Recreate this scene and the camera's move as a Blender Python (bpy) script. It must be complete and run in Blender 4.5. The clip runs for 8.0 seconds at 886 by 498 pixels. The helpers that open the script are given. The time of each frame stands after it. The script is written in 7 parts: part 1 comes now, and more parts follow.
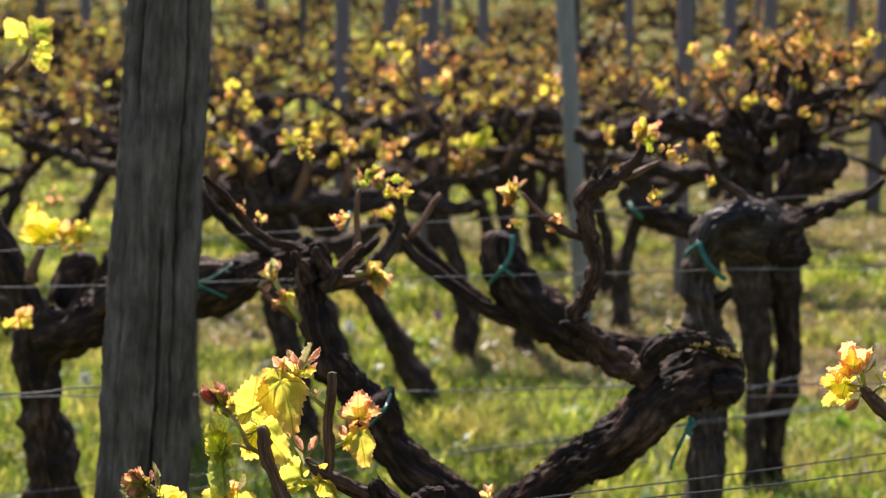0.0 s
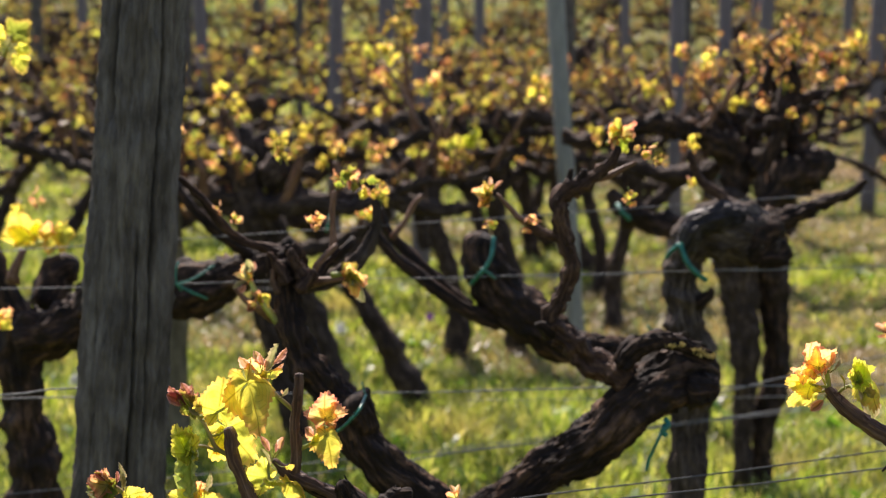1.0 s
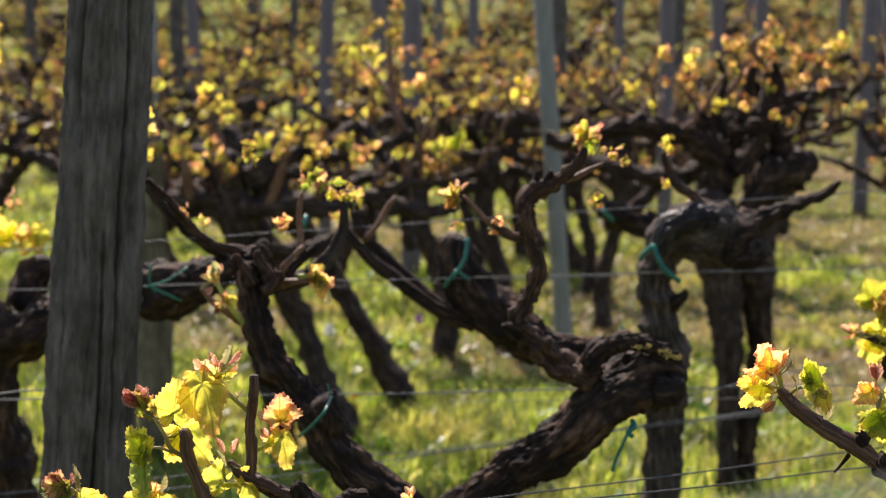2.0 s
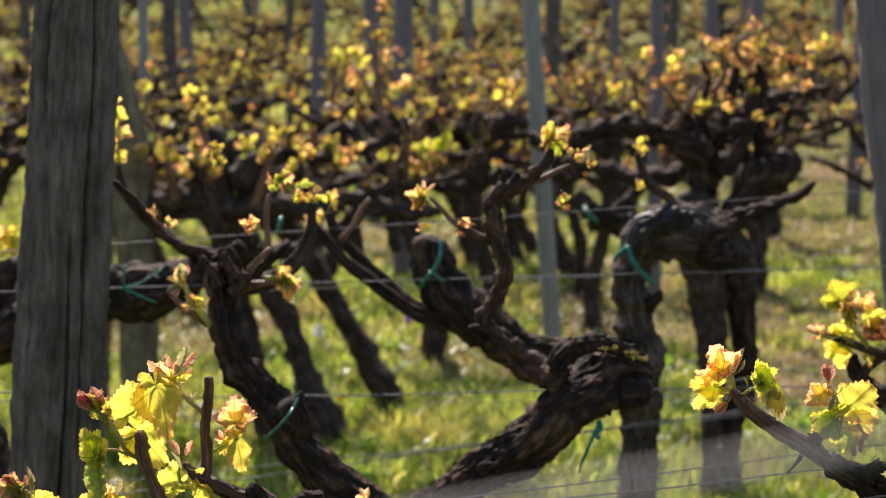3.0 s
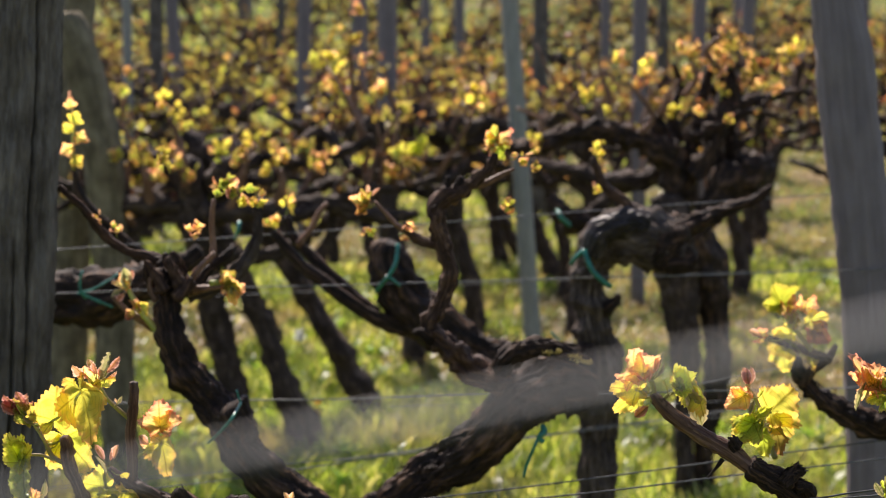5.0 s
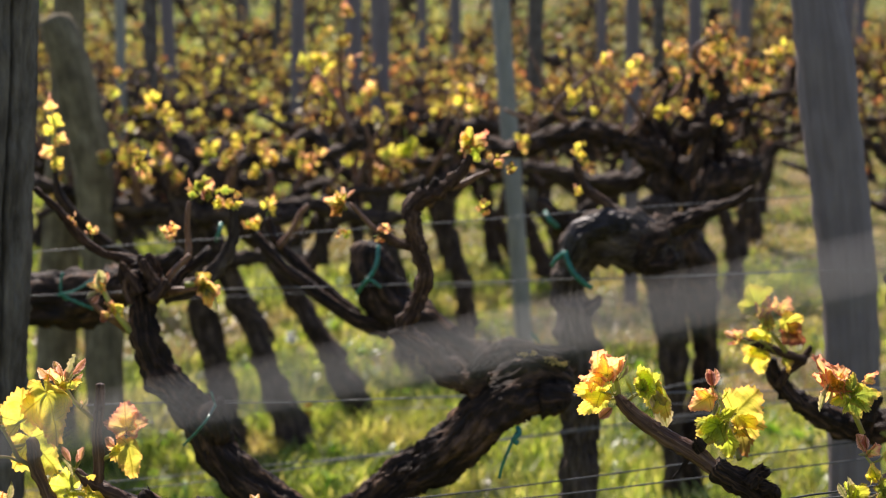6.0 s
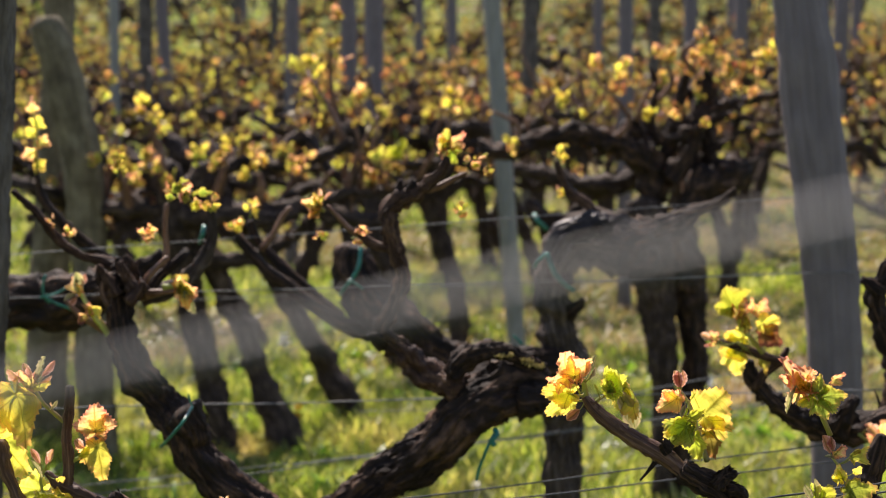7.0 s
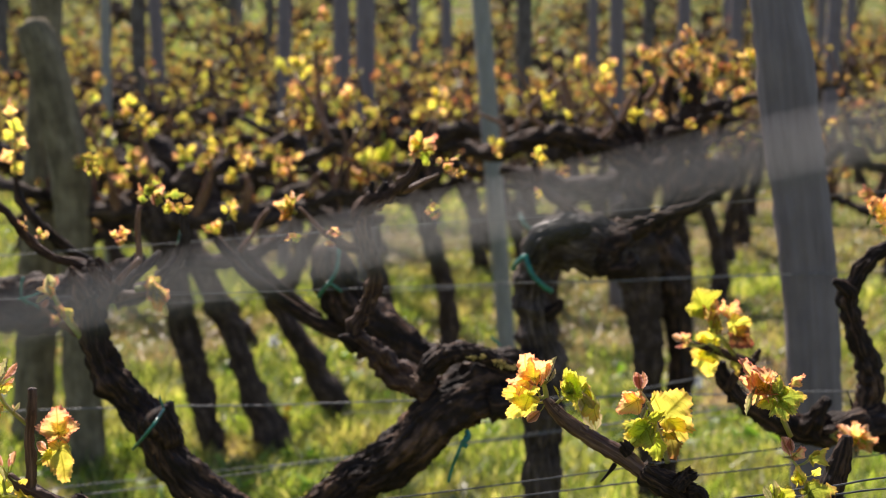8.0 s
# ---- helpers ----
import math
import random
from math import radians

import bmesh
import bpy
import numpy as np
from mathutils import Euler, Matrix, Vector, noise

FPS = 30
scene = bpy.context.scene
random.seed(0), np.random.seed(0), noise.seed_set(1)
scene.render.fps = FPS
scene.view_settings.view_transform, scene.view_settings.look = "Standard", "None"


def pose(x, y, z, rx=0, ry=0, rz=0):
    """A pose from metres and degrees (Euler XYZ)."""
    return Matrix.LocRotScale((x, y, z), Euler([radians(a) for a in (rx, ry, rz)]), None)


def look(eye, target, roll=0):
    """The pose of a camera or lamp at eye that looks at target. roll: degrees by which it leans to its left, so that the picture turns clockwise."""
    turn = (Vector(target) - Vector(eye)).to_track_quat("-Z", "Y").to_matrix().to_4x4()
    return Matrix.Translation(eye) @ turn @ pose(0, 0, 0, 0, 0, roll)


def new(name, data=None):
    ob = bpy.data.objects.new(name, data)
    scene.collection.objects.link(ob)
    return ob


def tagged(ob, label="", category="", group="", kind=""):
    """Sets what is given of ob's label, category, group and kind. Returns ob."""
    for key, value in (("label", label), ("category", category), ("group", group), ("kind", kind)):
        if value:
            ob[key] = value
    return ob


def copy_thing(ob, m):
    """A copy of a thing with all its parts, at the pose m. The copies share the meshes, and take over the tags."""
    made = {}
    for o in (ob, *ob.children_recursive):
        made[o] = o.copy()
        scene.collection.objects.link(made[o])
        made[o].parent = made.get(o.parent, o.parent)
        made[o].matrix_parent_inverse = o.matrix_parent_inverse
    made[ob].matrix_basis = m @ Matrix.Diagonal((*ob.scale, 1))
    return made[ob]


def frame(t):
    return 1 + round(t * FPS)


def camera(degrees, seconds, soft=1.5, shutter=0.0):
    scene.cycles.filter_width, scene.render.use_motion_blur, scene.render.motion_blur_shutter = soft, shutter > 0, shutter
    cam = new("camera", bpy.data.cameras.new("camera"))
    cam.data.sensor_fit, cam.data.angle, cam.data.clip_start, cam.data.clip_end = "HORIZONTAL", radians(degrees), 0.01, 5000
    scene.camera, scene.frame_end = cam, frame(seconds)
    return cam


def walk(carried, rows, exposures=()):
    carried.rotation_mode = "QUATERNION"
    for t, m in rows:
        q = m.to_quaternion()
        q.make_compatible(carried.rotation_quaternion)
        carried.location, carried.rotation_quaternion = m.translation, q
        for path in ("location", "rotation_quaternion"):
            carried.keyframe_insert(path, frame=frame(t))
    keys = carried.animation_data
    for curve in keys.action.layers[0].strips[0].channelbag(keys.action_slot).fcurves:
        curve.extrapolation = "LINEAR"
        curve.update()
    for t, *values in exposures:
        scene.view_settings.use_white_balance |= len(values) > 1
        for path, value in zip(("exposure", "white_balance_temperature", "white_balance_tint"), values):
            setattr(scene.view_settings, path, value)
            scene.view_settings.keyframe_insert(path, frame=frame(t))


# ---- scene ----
# Camera: a slow slide to the right at chest height, long lens, shallow focus on the nearest shoots.
DEG = 28.0
METRES, EYE, TILT, LEAN, TURN = 0.24, 1.11, -8.0, 0.0, 0.0
ROWS = [
    (0.0, 0.0, 0.0, 0.0, 0.0, 0.0, 0.0),
    (0.5, 0.0489, -0.0007, -0.0016, 0.0, 0.02, 0.03),
    (1.0, 0.1107, -0.0005, -0.0022, 0.0, 0.053, 0.06),
    (1.5, 0.1819, -0.0073, -0.0029, -0.02, 0.087, 0.07),
    (3.0, 0.41, -0.0082, -0.0015, -0.01, 0.143, 0.18),
    (3.5, 0.4784, -0.0109, -0.0002, -0.02, 0.185, 0.19),
    (4.0, 0.5439, -0.0124, 0.0002, 0.0, 0.2, 0.23),
    (4.5, 0.6014, -0.0152, 0.0009, -0.01, 0.23, 0.27),
    (6.0, 0.7734, -0.0169, -0.0003, -0.01, 0.313, 0.34),
    (6.5, 0.8227, -0.0191, -0.0012, 0.0, 0.358, 0.34),
    (7.0, 0.8757, -0.021, -0.0021, -0.01, 0.385, 0.38),
    (7.5, 0.9366, -0.0217, -0.0031, -0.01, 0.403, 0.42),
    (8.0, 0.999, -0.0242, -0.0017, -0.03, 0.434, 0.45),
]
cam = camera(DEG, 8.0, 1.0)
walk(cam, [(t, pose(0, 0, EYE, TILT, LEAN, TURN) @ pose(METRES * x, METRES * y, METRES * z, 90 + pitch, roll, yaw)) for t, x, y, z, yaw, pitch, roll in ROWS],
     [(0.0, 0.77, 6500, 20), (8.0, 0.77, 6500, 20)])
cam.data.dof.use_dof = True
cam.data.dof.focus_distance = 1.27
cam.data.dof.aperture_fstop = 11.8

# ---- light: a clear spring sky and a sun ahead of the camera, so that the leaves are lit from behind ----
SUN_EL, SUN_AZ = 49.0, -20.0          # degrees; azimuth from straight ahead, minus to the left
world = bpy.data.worlds.new("sky")
scene.world = world
world.use_nodes = True
wn = world.node_tree.nodes
sky = wn.new("ShaderNodeTexSky")
sky.sky_type = "NISHITA"
sky.sun_disc = False
sky.sun_elevation = radians(SUN_EL)
sky.sun_rotation = radians(SUN_AZ)
world.node_tree.links.new(sky.outputs[0], wn["Background"].inputs[0])
wn["Background"].inputs[1].default_value = 0.11
sun = new("sun", bpy.data.lights.new("sun", "SUN"))
sun.data.energy, sun.data.angle, sun.data.color = 5.0, radians(0.5), (1.0, 0.93, 0.80)
to_sun = Vector((math.sin(radians(SUN_AZ)) * math.cos(radians(SUN_EL)), math.cos(radians(SUN_AZ)) * math.cos(radians(SUN_EL)), math.sin(radians(SUN_EL))))
sun.matrix_world = look(to_sun * 30, (0, 0, 0))


# ---- materials ----
def material(name):
    m = bpy.data.materials.new(name)
    m.use_nodes = True
    nt = m.node_tree
    return m, nt, nt.nodes, nt.links, nt.nodes["Principled BSDF"]


def ramp(nt, fac, stops):
    r = nt.nodes.new("ShaderNodeValToRGB")
    els = r.color_ramp.elements
    while len(els) < len(stops):
        els.new(0.5)
    for e, (p, c) in zip(els, stops):
        e.position, e.color = p, (*c, 1)
    nt.links.new(fac, r.inputs[0])
    return r.outputs[0]


def noise_node(nt, vec, scale, detail=4.0, rough=0.55):
    n = nt.nodes.new("ShaderNodeTexNoise")
    n.inputs["Scale"].default_value, n.inputs["Detail"].default_value, n.inputs["Roughness"].default_value = scale, detail, rough
    if vec is not None:
        nt.links.new(vec, n.inputs["Vector"])
    return n.outputs["Fac"]


def coords(nt, kind="Object", scale=(1, 1, 1)):
    tc = nt.nodes.new("ShaderNodeTexCoord")
    mp = nt.nodes.new("ShaderNodeMapping")
    mp.inputs["Scale"].default_value = scale
    nt.links.new(tc.outputs[kind], mp.inputs[0])
    return mp.outputs[0]


def mix(nt, a, b, fac, mode="MIX"):
    m = nt.nodes.new("ShaderNodeMix")
    m.data_type, m.blend_type = "RGBA", mode
    for v, s in ((fac, m.inputs[0]), (a, m.inputs[6]), (b, m.inputs[7])):
        if isinstance(v, (int, float)):
            s.default_value = v
        elif isinstance(v, tuple):
            s.default_value = (*v, 1)
        else:
            nt.links.new(v, s)
    return m.outputs[2]


def bump(nt, height, strength, dist, normal=None):
    b = nt.nodes.new("ShaderNodeBump")
    b.inputs["Strength"].default_value, b.inputs["Distance"].default_value = strength, dist
    nt.links.new(height, b.inputs["Height"])
    if normal is not None:
        nt.links.new(normal, b.inputs["Normal"])
    return b.outputs[0]


def stem_material(name, dark, mid, light, along, around, rough=0.85, depth=0.004, fine=3.0, blotch=0.8):
    """Fibrous bark or wood: grain runs along V (metres), U goes round."""
    m, nt, ns, ln, p = material(name)
    fib = noise_node(nt, coords(nt, "UV", (around, along, 1)), 1.0, 6, 0.65)
    thin = noise_node(nt, coords(nt, "UV", (around * fine, along * fine * 1.6, 1)), 1.0, 4, 0.6)
    ob = coords(nt, "Object")
    blot = noise_node(nt, ob, 22, 4)
    both = ns.new("ShaderNodeMath")
    both.operation = "MULTIPLY_ADD"
    ln.new(thin, both.inputs[0])
    both.inputs[1].default_value = 0.55
    ln.new(fib, both.inputs[2])
    col = ramp(nt, both.outputs[0], [(0.55, dark), (0.78, mid), (0.98, light)])
    col = mix(nt, col, ramp(nt, blot, [(0.35, (0.5, 0.46, 0.43)), (0.65, (1.15, 1.12, 1.08))]), blotch, "MULTIPLY")
    ln.new(col, p.inputs["Base Color"])
    p.inputs["Roughness"].default_value = rough
    p.inputs["Specular IOR Level"].default_value = 0.2
    n1 = bump(nt, both.outputs[0], 1.0, depth)
    ln.new(bump(nt, noise_node(nt, ob, 160, 3), 0.5, depth * 0.5, n1), p.inputs["Normal"])
    return m


BARK = stem_material("vine_bark", (0.007, 0.005, 0.004), (0.032, 0.019, 0.012), (0.17, 0.095, 0.055), 15, 12, 0.7, 0.008, 2.2)
BARK_BROWN = stem_material("brown_limb_bark", (0.016, 0.008, 0.005), (0.070, 0.037, 0.022), (0.20, 0.115, 0.068), 24, 9, 0.7, 0.006, 2.0)
BARE_WOOD = stem_material("bare_old_wood", (0.012, 0.009, 0.008), (0.034, 0.027, 0.024), (0.11, 0.092, 0.084), 18, 12, 0.40, 0.005, 2.0)
# grey bark, paler because the skylight on a trunk is put into the colour
BARK_GREY_SKYLIT = stem_material("grey_skylit_bark", (0.030, 0.022, 0.017), (0.085, 0.064, 0.050), (0.21, 0.165, 0.13), 16, 18, 0.8, 0.007)
# bark of the rows behind, made paler than near bark to imitate haze
BARK_FAR_HAZED = stem_material("hazed_vine_bark", (0.015, 0.010, 0.007), (0.055, 0.037, 0.027), (0.165, 0.117, 0.086), 18, 12, 0.75, 0.008)
CANE = stem_material("cane_bark", (0.10, 0.050, 0.028), (0.19, 0.100, 0.058), (0.32, 0.195, 0.125), 30, 6, 0.5, 0.0008)
CANE_DARK = stem_material("dark_cane_bark", (0.030, 0.016, 0.010), (0.112, 0.060, 0.038), (0.25, 0.155, 0.10), 16, 14, 0.5, 0.0015)
POST = stem_material("weathered_post", (0.060, 0.051, 0.041), (0.116, 0.100, 0.083), (0.185, 0.165, 0.138), 7.0, 22, 0.9, 0.0015, 2.6)
def lichen_spots(m, colour, amount):
    """Pale blotches of lichen laid over a wood material."""
    nt = m.node_tree
    p = nt.nodes["Principled BSDF"]
    old = p.inputs["Base Color"].links[0].from_socket
    n = noise_node(nt, coords(nt, "Object", (1, 1, 0.35)), 34, 5, 0.7)
    nt.links.new(mix(nt, old, colour, ramp(nt, n, [(0.52, (0, 0, 0)), (0.66, (amount,) * 3)])), p.inputs["Base Color"])


lichen_spots(POST, (0.19, 0.172, 0.152), 0.55)
POST_PALE = stem_material("pale_post", (0.150, 0.126, 0.122), (0.180, 0.153, 0.149), (0.215, 0.186, 0.182), 1.6, 12, 0.85, 0.0012, 3.0, 0.25)
POST_MOSS = stem_material("mossy_post", (0.094, 0.080, 0.046), (0.176, 0.148, 0.090), (0.26, 0.22, 0.138), 3.5, 12, 0.9, 0.003)


def make_stake():
    m, nt, ns, ln, p = material("zinc_stake")
    ob = coords(nt, "Object", (1, 1, 0.3))
    n = noise_node(nt, ob, 40, 4)
    ln.new(ramp(nt, n, [(0.3, (0.19, 0.185, 0.155)), (0.7, (0.275, 0.265, 0.225))]), p.inputs["Base Color"])
    p.inputs["Metallic"].default_value, p.inputs["Roughness"].default_value = 0.0, 0.7
    ln.new(bump(nt, n, 0.3, 0.001), p.inputs["Normal"])
    return m


def make_wire(name, dark, light, metal):
    m, nt, ns, ln, p = material(name)
    n = noise_node(nt, coords(nt, "Object", (1, 1, 1)), 60, 3)
    ln.new(ramp(nt, n, [(0.3, (dark,) * 3), (0.7, (light, light * 0.96, light * 0.9))]), p.inputs["Base Color"])
    p.inputs["Metallic"].default_value, p.inputs["Roughness"].default_value = metal, 0.6
    return m


def make_tie():
    m, nt, ns, ln, p = material("green_plastic_tie")
    n = noise_node(nt, coords(nt, "Object"), 90, 3)
    ln.new(ramp(nt, n, [(0.3, (0.004, 0.085, 0.058)), (0.7, (0.014, 0.20, 0.13))]), p.inputs["Base Color"])
    p.inputs["Roughness"].default_value = 0.35
    return m


def make_lichen():
    m, nt, ns, ln, p = material("yellow_lichen")
    n = noise_node(nt, coords(nt, "Object"), 220, 4)
    ln.new(ramp(nt, n, [(0.35, (0.20, 0.14, 0.03)), (0.65, (0.55, 0.40, 0.10))]), p.inputs["Base Color"])
    p.inputs["Roughness"].default_value = 0.95
    ln.new(bump(nt, n, 1.0, 0.003), p.inputs["Normal"])
    return m


VEIN = (0.50, 0.46, 0.26)


def leaf_material(name, inner, outer, tip, trans=0.55, vary=0.3, tint=(1.5, 1.45, 0.9)):
    """Thin leaf: U is the way from the stalk to the edge, V the angle round it. Lets light through."""
    m, nt, ns, ln, p = material(name)
    uv = ns.new("ShaderNodeUVMap")
    sep = ns.new("ShaderNodeSeparateXYZ")
    ln.new(uv.outputs[0], sep.inputs[0])
    info = ns.new("ShaderNodeObjectInfo")
    isl = ns.new("ShaderNodeNewGeometry")
    ob = coords(nt, "Object")
    n = noise_node(nt, ob, 2.2, 3)
    rad = ns.new("ShaderNodeMath")
    rad.operation = "MULTIPLY_ADD"
    ln.new(n, rad.inputs[0])
    rad.inputs[1].default_value = 0.26
    ln.new(sep.outputs[0], rad.inputs[2])
    wv = ns.new("ShaderNodeMath")
    wv.operation = "PINGPONG"
    ln.new(sep.outputs[1], wv.inputs[0])
    wv.inputs[1].default_value = 0.5
    side = ns.new("ShaderNodeMath")
    side.operation = "MULTIPLY"
    ln.new(wv.outputs[0], side.inputs[0])
    side.inputs[1].default_value = -5.0
    run = ns.new("ShaderNodeMath")
    run.operation = "MULTIPLY_ADD"
    ln.new(sep.outputs[0], run.inputs[0])
    run.inputs[1].default_value = 9.0
    ln.new(side.outputs[0], run.inputs[2])
    w2 = ns.new("ShaderNodeMath")
    w2.operation = "PINGPONG"
    ln.new(run.outputs[0], w2.inputs[0])
    w2.inputs[1].default_value = 0.5
    # the tip colour creeps inwards between the veins
    creep = ns.new("ShaderNodeMath")
    creep.operation = "MULTIPLY_ADD"
    ln.new(w2.outputs[0], creep.inputs[0])
    creep.inputs[1].default_value = 0.22
    ln.new(rad.outputs[0], creep.inputs[2])
    col = ramp(nt, creep.outputs[0], [(0.44, inner), (0.76, outer), (0.96, tip)])
    hs = ns.new("ShaderNodeHueSaturation")
    add = ns.new("ShaderNodeMath")
    add.operation = "ADD"
    ln.new(info.outputs["Random"], add.inputs[0])
    ln.new(isl.outputs["Random Per Island"], add.inputs[1])
    fr = ns.new("ShaderNodeMath")
    fr.operation = "FRACT"
    ln.new(add.outputs[0], fr.inputs[0])
    for out, lo, hi in (("Hue", 0.5 - 0.06 * vary, 0.5 + 0.05 * vary), ("Value", 1 - vary * 0.8, 1 + vary * 0.5)):
        r = ns.new("ShaderNodeMapRange")
        r.inputs[3].default_value, r.inputs[4].default_value = lo, hi
        ln.new(fr.outputs[0], r.inputs[0])
        ln.new(r.outputs[0], hs.inputs[out])
    ln.new(col, hs.inputs["Color"])
    # veins: five narrow rays from the stalk and their side veins
    ray = ns.new("ShaderNodeMath")
    ray.operation = "MULTIPLY"
    ln.new(wv.outputs[0], ray.inputs[0])
    ln.new(sep.outputs[0], ray.inputs[1])
    vein = ramp(nt, ray.outputs[0], [(0.004, VEIN), (0.022, (1, 1, 1))])
    vein = mix(nt, vein, ramp(nt, w2.outputs[0], [(0.0, tuple(0.45 + 0.55 * v for v in VEIN)), (0.09, (1, 1, 1))]), 1.0, "MULTIPLY")
    colv = mix(nt, hs.outputs[0], vein, 0.85, "MULTIPLY")
    ln.new(colv, p.inputs["Base Color"])
    p.inputs["Roughness"].default_value = 0.5
    p.inputs["Specular IOR Level"].default_value = 0.35
    nb = bump(nt, noise_node(nt, ob, 9, 4), 0.6, 0.06)
    ln.new(nb, p.inputs["Normal"])
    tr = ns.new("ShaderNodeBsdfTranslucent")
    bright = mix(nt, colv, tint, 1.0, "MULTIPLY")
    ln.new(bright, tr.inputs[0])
    mx = ns.new("ShaderNodeMixShader")
    mx.inputs[0].default_value = trans
    ln.new(p.outputs[0], mx.inputs[1])
    ln.new(tr.outputs[0], mx.inputs[2])
    ln.new(mx.outputs[0], ns["Material Output"].inputs[0])
    return m


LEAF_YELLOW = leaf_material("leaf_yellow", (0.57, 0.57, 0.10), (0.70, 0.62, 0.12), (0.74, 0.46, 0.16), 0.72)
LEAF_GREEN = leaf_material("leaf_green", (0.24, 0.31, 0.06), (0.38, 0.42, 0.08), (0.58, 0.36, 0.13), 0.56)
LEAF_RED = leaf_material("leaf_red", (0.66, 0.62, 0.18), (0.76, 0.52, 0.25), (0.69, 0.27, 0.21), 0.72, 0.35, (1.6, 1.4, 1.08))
# pale tip: downy edge, with its backlit rim put into the colour
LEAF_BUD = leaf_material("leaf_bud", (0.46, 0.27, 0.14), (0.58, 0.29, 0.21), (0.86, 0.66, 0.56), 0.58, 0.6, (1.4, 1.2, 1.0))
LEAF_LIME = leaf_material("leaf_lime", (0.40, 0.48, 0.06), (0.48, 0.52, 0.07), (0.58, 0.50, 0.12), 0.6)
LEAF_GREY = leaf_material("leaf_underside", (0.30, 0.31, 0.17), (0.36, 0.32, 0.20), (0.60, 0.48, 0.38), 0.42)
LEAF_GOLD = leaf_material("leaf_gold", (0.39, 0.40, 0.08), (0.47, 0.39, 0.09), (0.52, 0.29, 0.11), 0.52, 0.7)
# leaf green darkened in the colour itself, for leaves in shade
LEAF_SHADED = leaf_material("leaf_shaded_green", (0.19, 0.26, 0.08), (0.25, 0.31, 0.10), (0.42, 0.42, 0.14), 0.44)
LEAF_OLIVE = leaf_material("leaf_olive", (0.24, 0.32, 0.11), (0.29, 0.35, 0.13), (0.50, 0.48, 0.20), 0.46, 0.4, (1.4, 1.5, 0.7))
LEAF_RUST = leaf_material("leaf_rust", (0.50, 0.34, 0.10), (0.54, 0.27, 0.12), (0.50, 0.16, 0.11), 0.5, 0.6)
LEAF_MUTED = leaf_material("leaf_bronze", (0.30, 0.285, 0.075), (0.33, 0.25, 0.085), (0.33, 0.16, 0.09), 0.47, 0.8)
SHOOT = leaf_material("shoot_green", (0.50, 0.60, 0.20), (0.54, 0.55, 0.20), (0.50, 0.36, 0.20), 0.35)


def grass_material(name, stops, through_light):
    m, nt, ns, ln, p = material(name)
    isl = ns.new("ShaderNodeNewGeometry")
    col = ramp(nt, isl.outputs["Random Per Island"], stops)
    ob = coords(nt, "Object")
    col = mix(nt, col, (0.36, 0.26, 0.15), ramp(nt, noise_node(nt, ob, 2.1, 3), [(0.52, (0, 0, 0)), (0.68, (0.75, 0.75, 0.75))]))
    col = mix(nt, col, ramp(nt, noise_node(nt, ob, 7.0, 3), [(0.32, (0.42, 0.44, 0.40)), (0.6, (1.36, 1.33, 1.18))]), 1.0, "MULTIPLY")
    ln.new(col, p.inputs["Base Color"])
    p.inputs["Roughness"].default_value = 0.4
    p.inputs["Specular IOR Level"].default_value = 0.38
    tr = ns.new("ShaderNodeBsdfTranslucent")
    ln.new(mix(nt, col, (1.6, 1.6, 0.9), 1.0, "MULTIPLY"), tr.inputs[0])
    mx = ns.new("ShaderNodeMixShader")
    mx.inputs[0].default_value = through_light
    ln.new(p.outputs[0], mx.inputs[1])
    ln.new(tr.outputs[0], mx.inputs[2])
    ln.new(mx.outputs[0], ns["Material Output"].inputs[0])
    return m


def ground_material():
    m, nt, ns, ln, p = material("grassy_soil")
    ob = coords(nt, "Object")
    big = noise_node(nt, ob, 1.3, 5)
    fine = noise_node(nt, ob, 45, 5)
    soil = ramp(nt, fine, [(0.3, (0.10, 0.065, 0.038)), (0.7, (0.30, 0.22, 0.13))])
    turf = ramp(nt, fine, [(0.3, (0.05, 0.066, 0.013)), (0.7, (0.165, 0.185, 0.04))])
    ln.new(mix(nt, soil, turf, ramp(nt, big, [(0.34, (0, 0, 0)), (0.46, (1, 1, 1))])), p.inputs["Base Color"])
    p.inputs["Roughness"].default_value = 0.95
    p.inputs["Specular IOR Level"].default_value = 0.05
    ln.new(bump(nt, fine, 0.8, 0.02), p.inputs["Normal"])
    return m


GRASS = grass_material("grass", [(0.0, (0.06, 0.095, 0.015)), (0.35, (0.16, 0.22, 0.04)), (0.7, (0.31, 0.37, 0.075)), (0.88, (0.44, 0.42, 0.14)), (1.0, (0.58, 0.51, 0.29))], 0.58)
WEED = grass_material("weeds", [(0.0, (0.05, 0.12, 0.015)), (0.6, (0.13, 0.24, 0.03)), (1.0, (0.26, 0.36, 0.06))], 0.5)
STRAW = grass_material("straw", [(0.0, (0.17, 0.11, 0.055)), (0.5, (0.29, 0.205, 0.115)), (1.0, (0.45, 0.36, 0.23))], 0.35)
GROUND = ground_material()
STAKE, WIRE, TIE, LICHEN = make_stake(), make_wire("rusted_wire", 0.08, 0.21, 0.1), make_tie(), make_lichen()
DARK_WIRE = make_wire("dark_rusted_wire", 0.025, 0.085, 0.0)
GUY_WIRE = make_wire("galvanised_wire", 0.10, 0.24, 0.4)


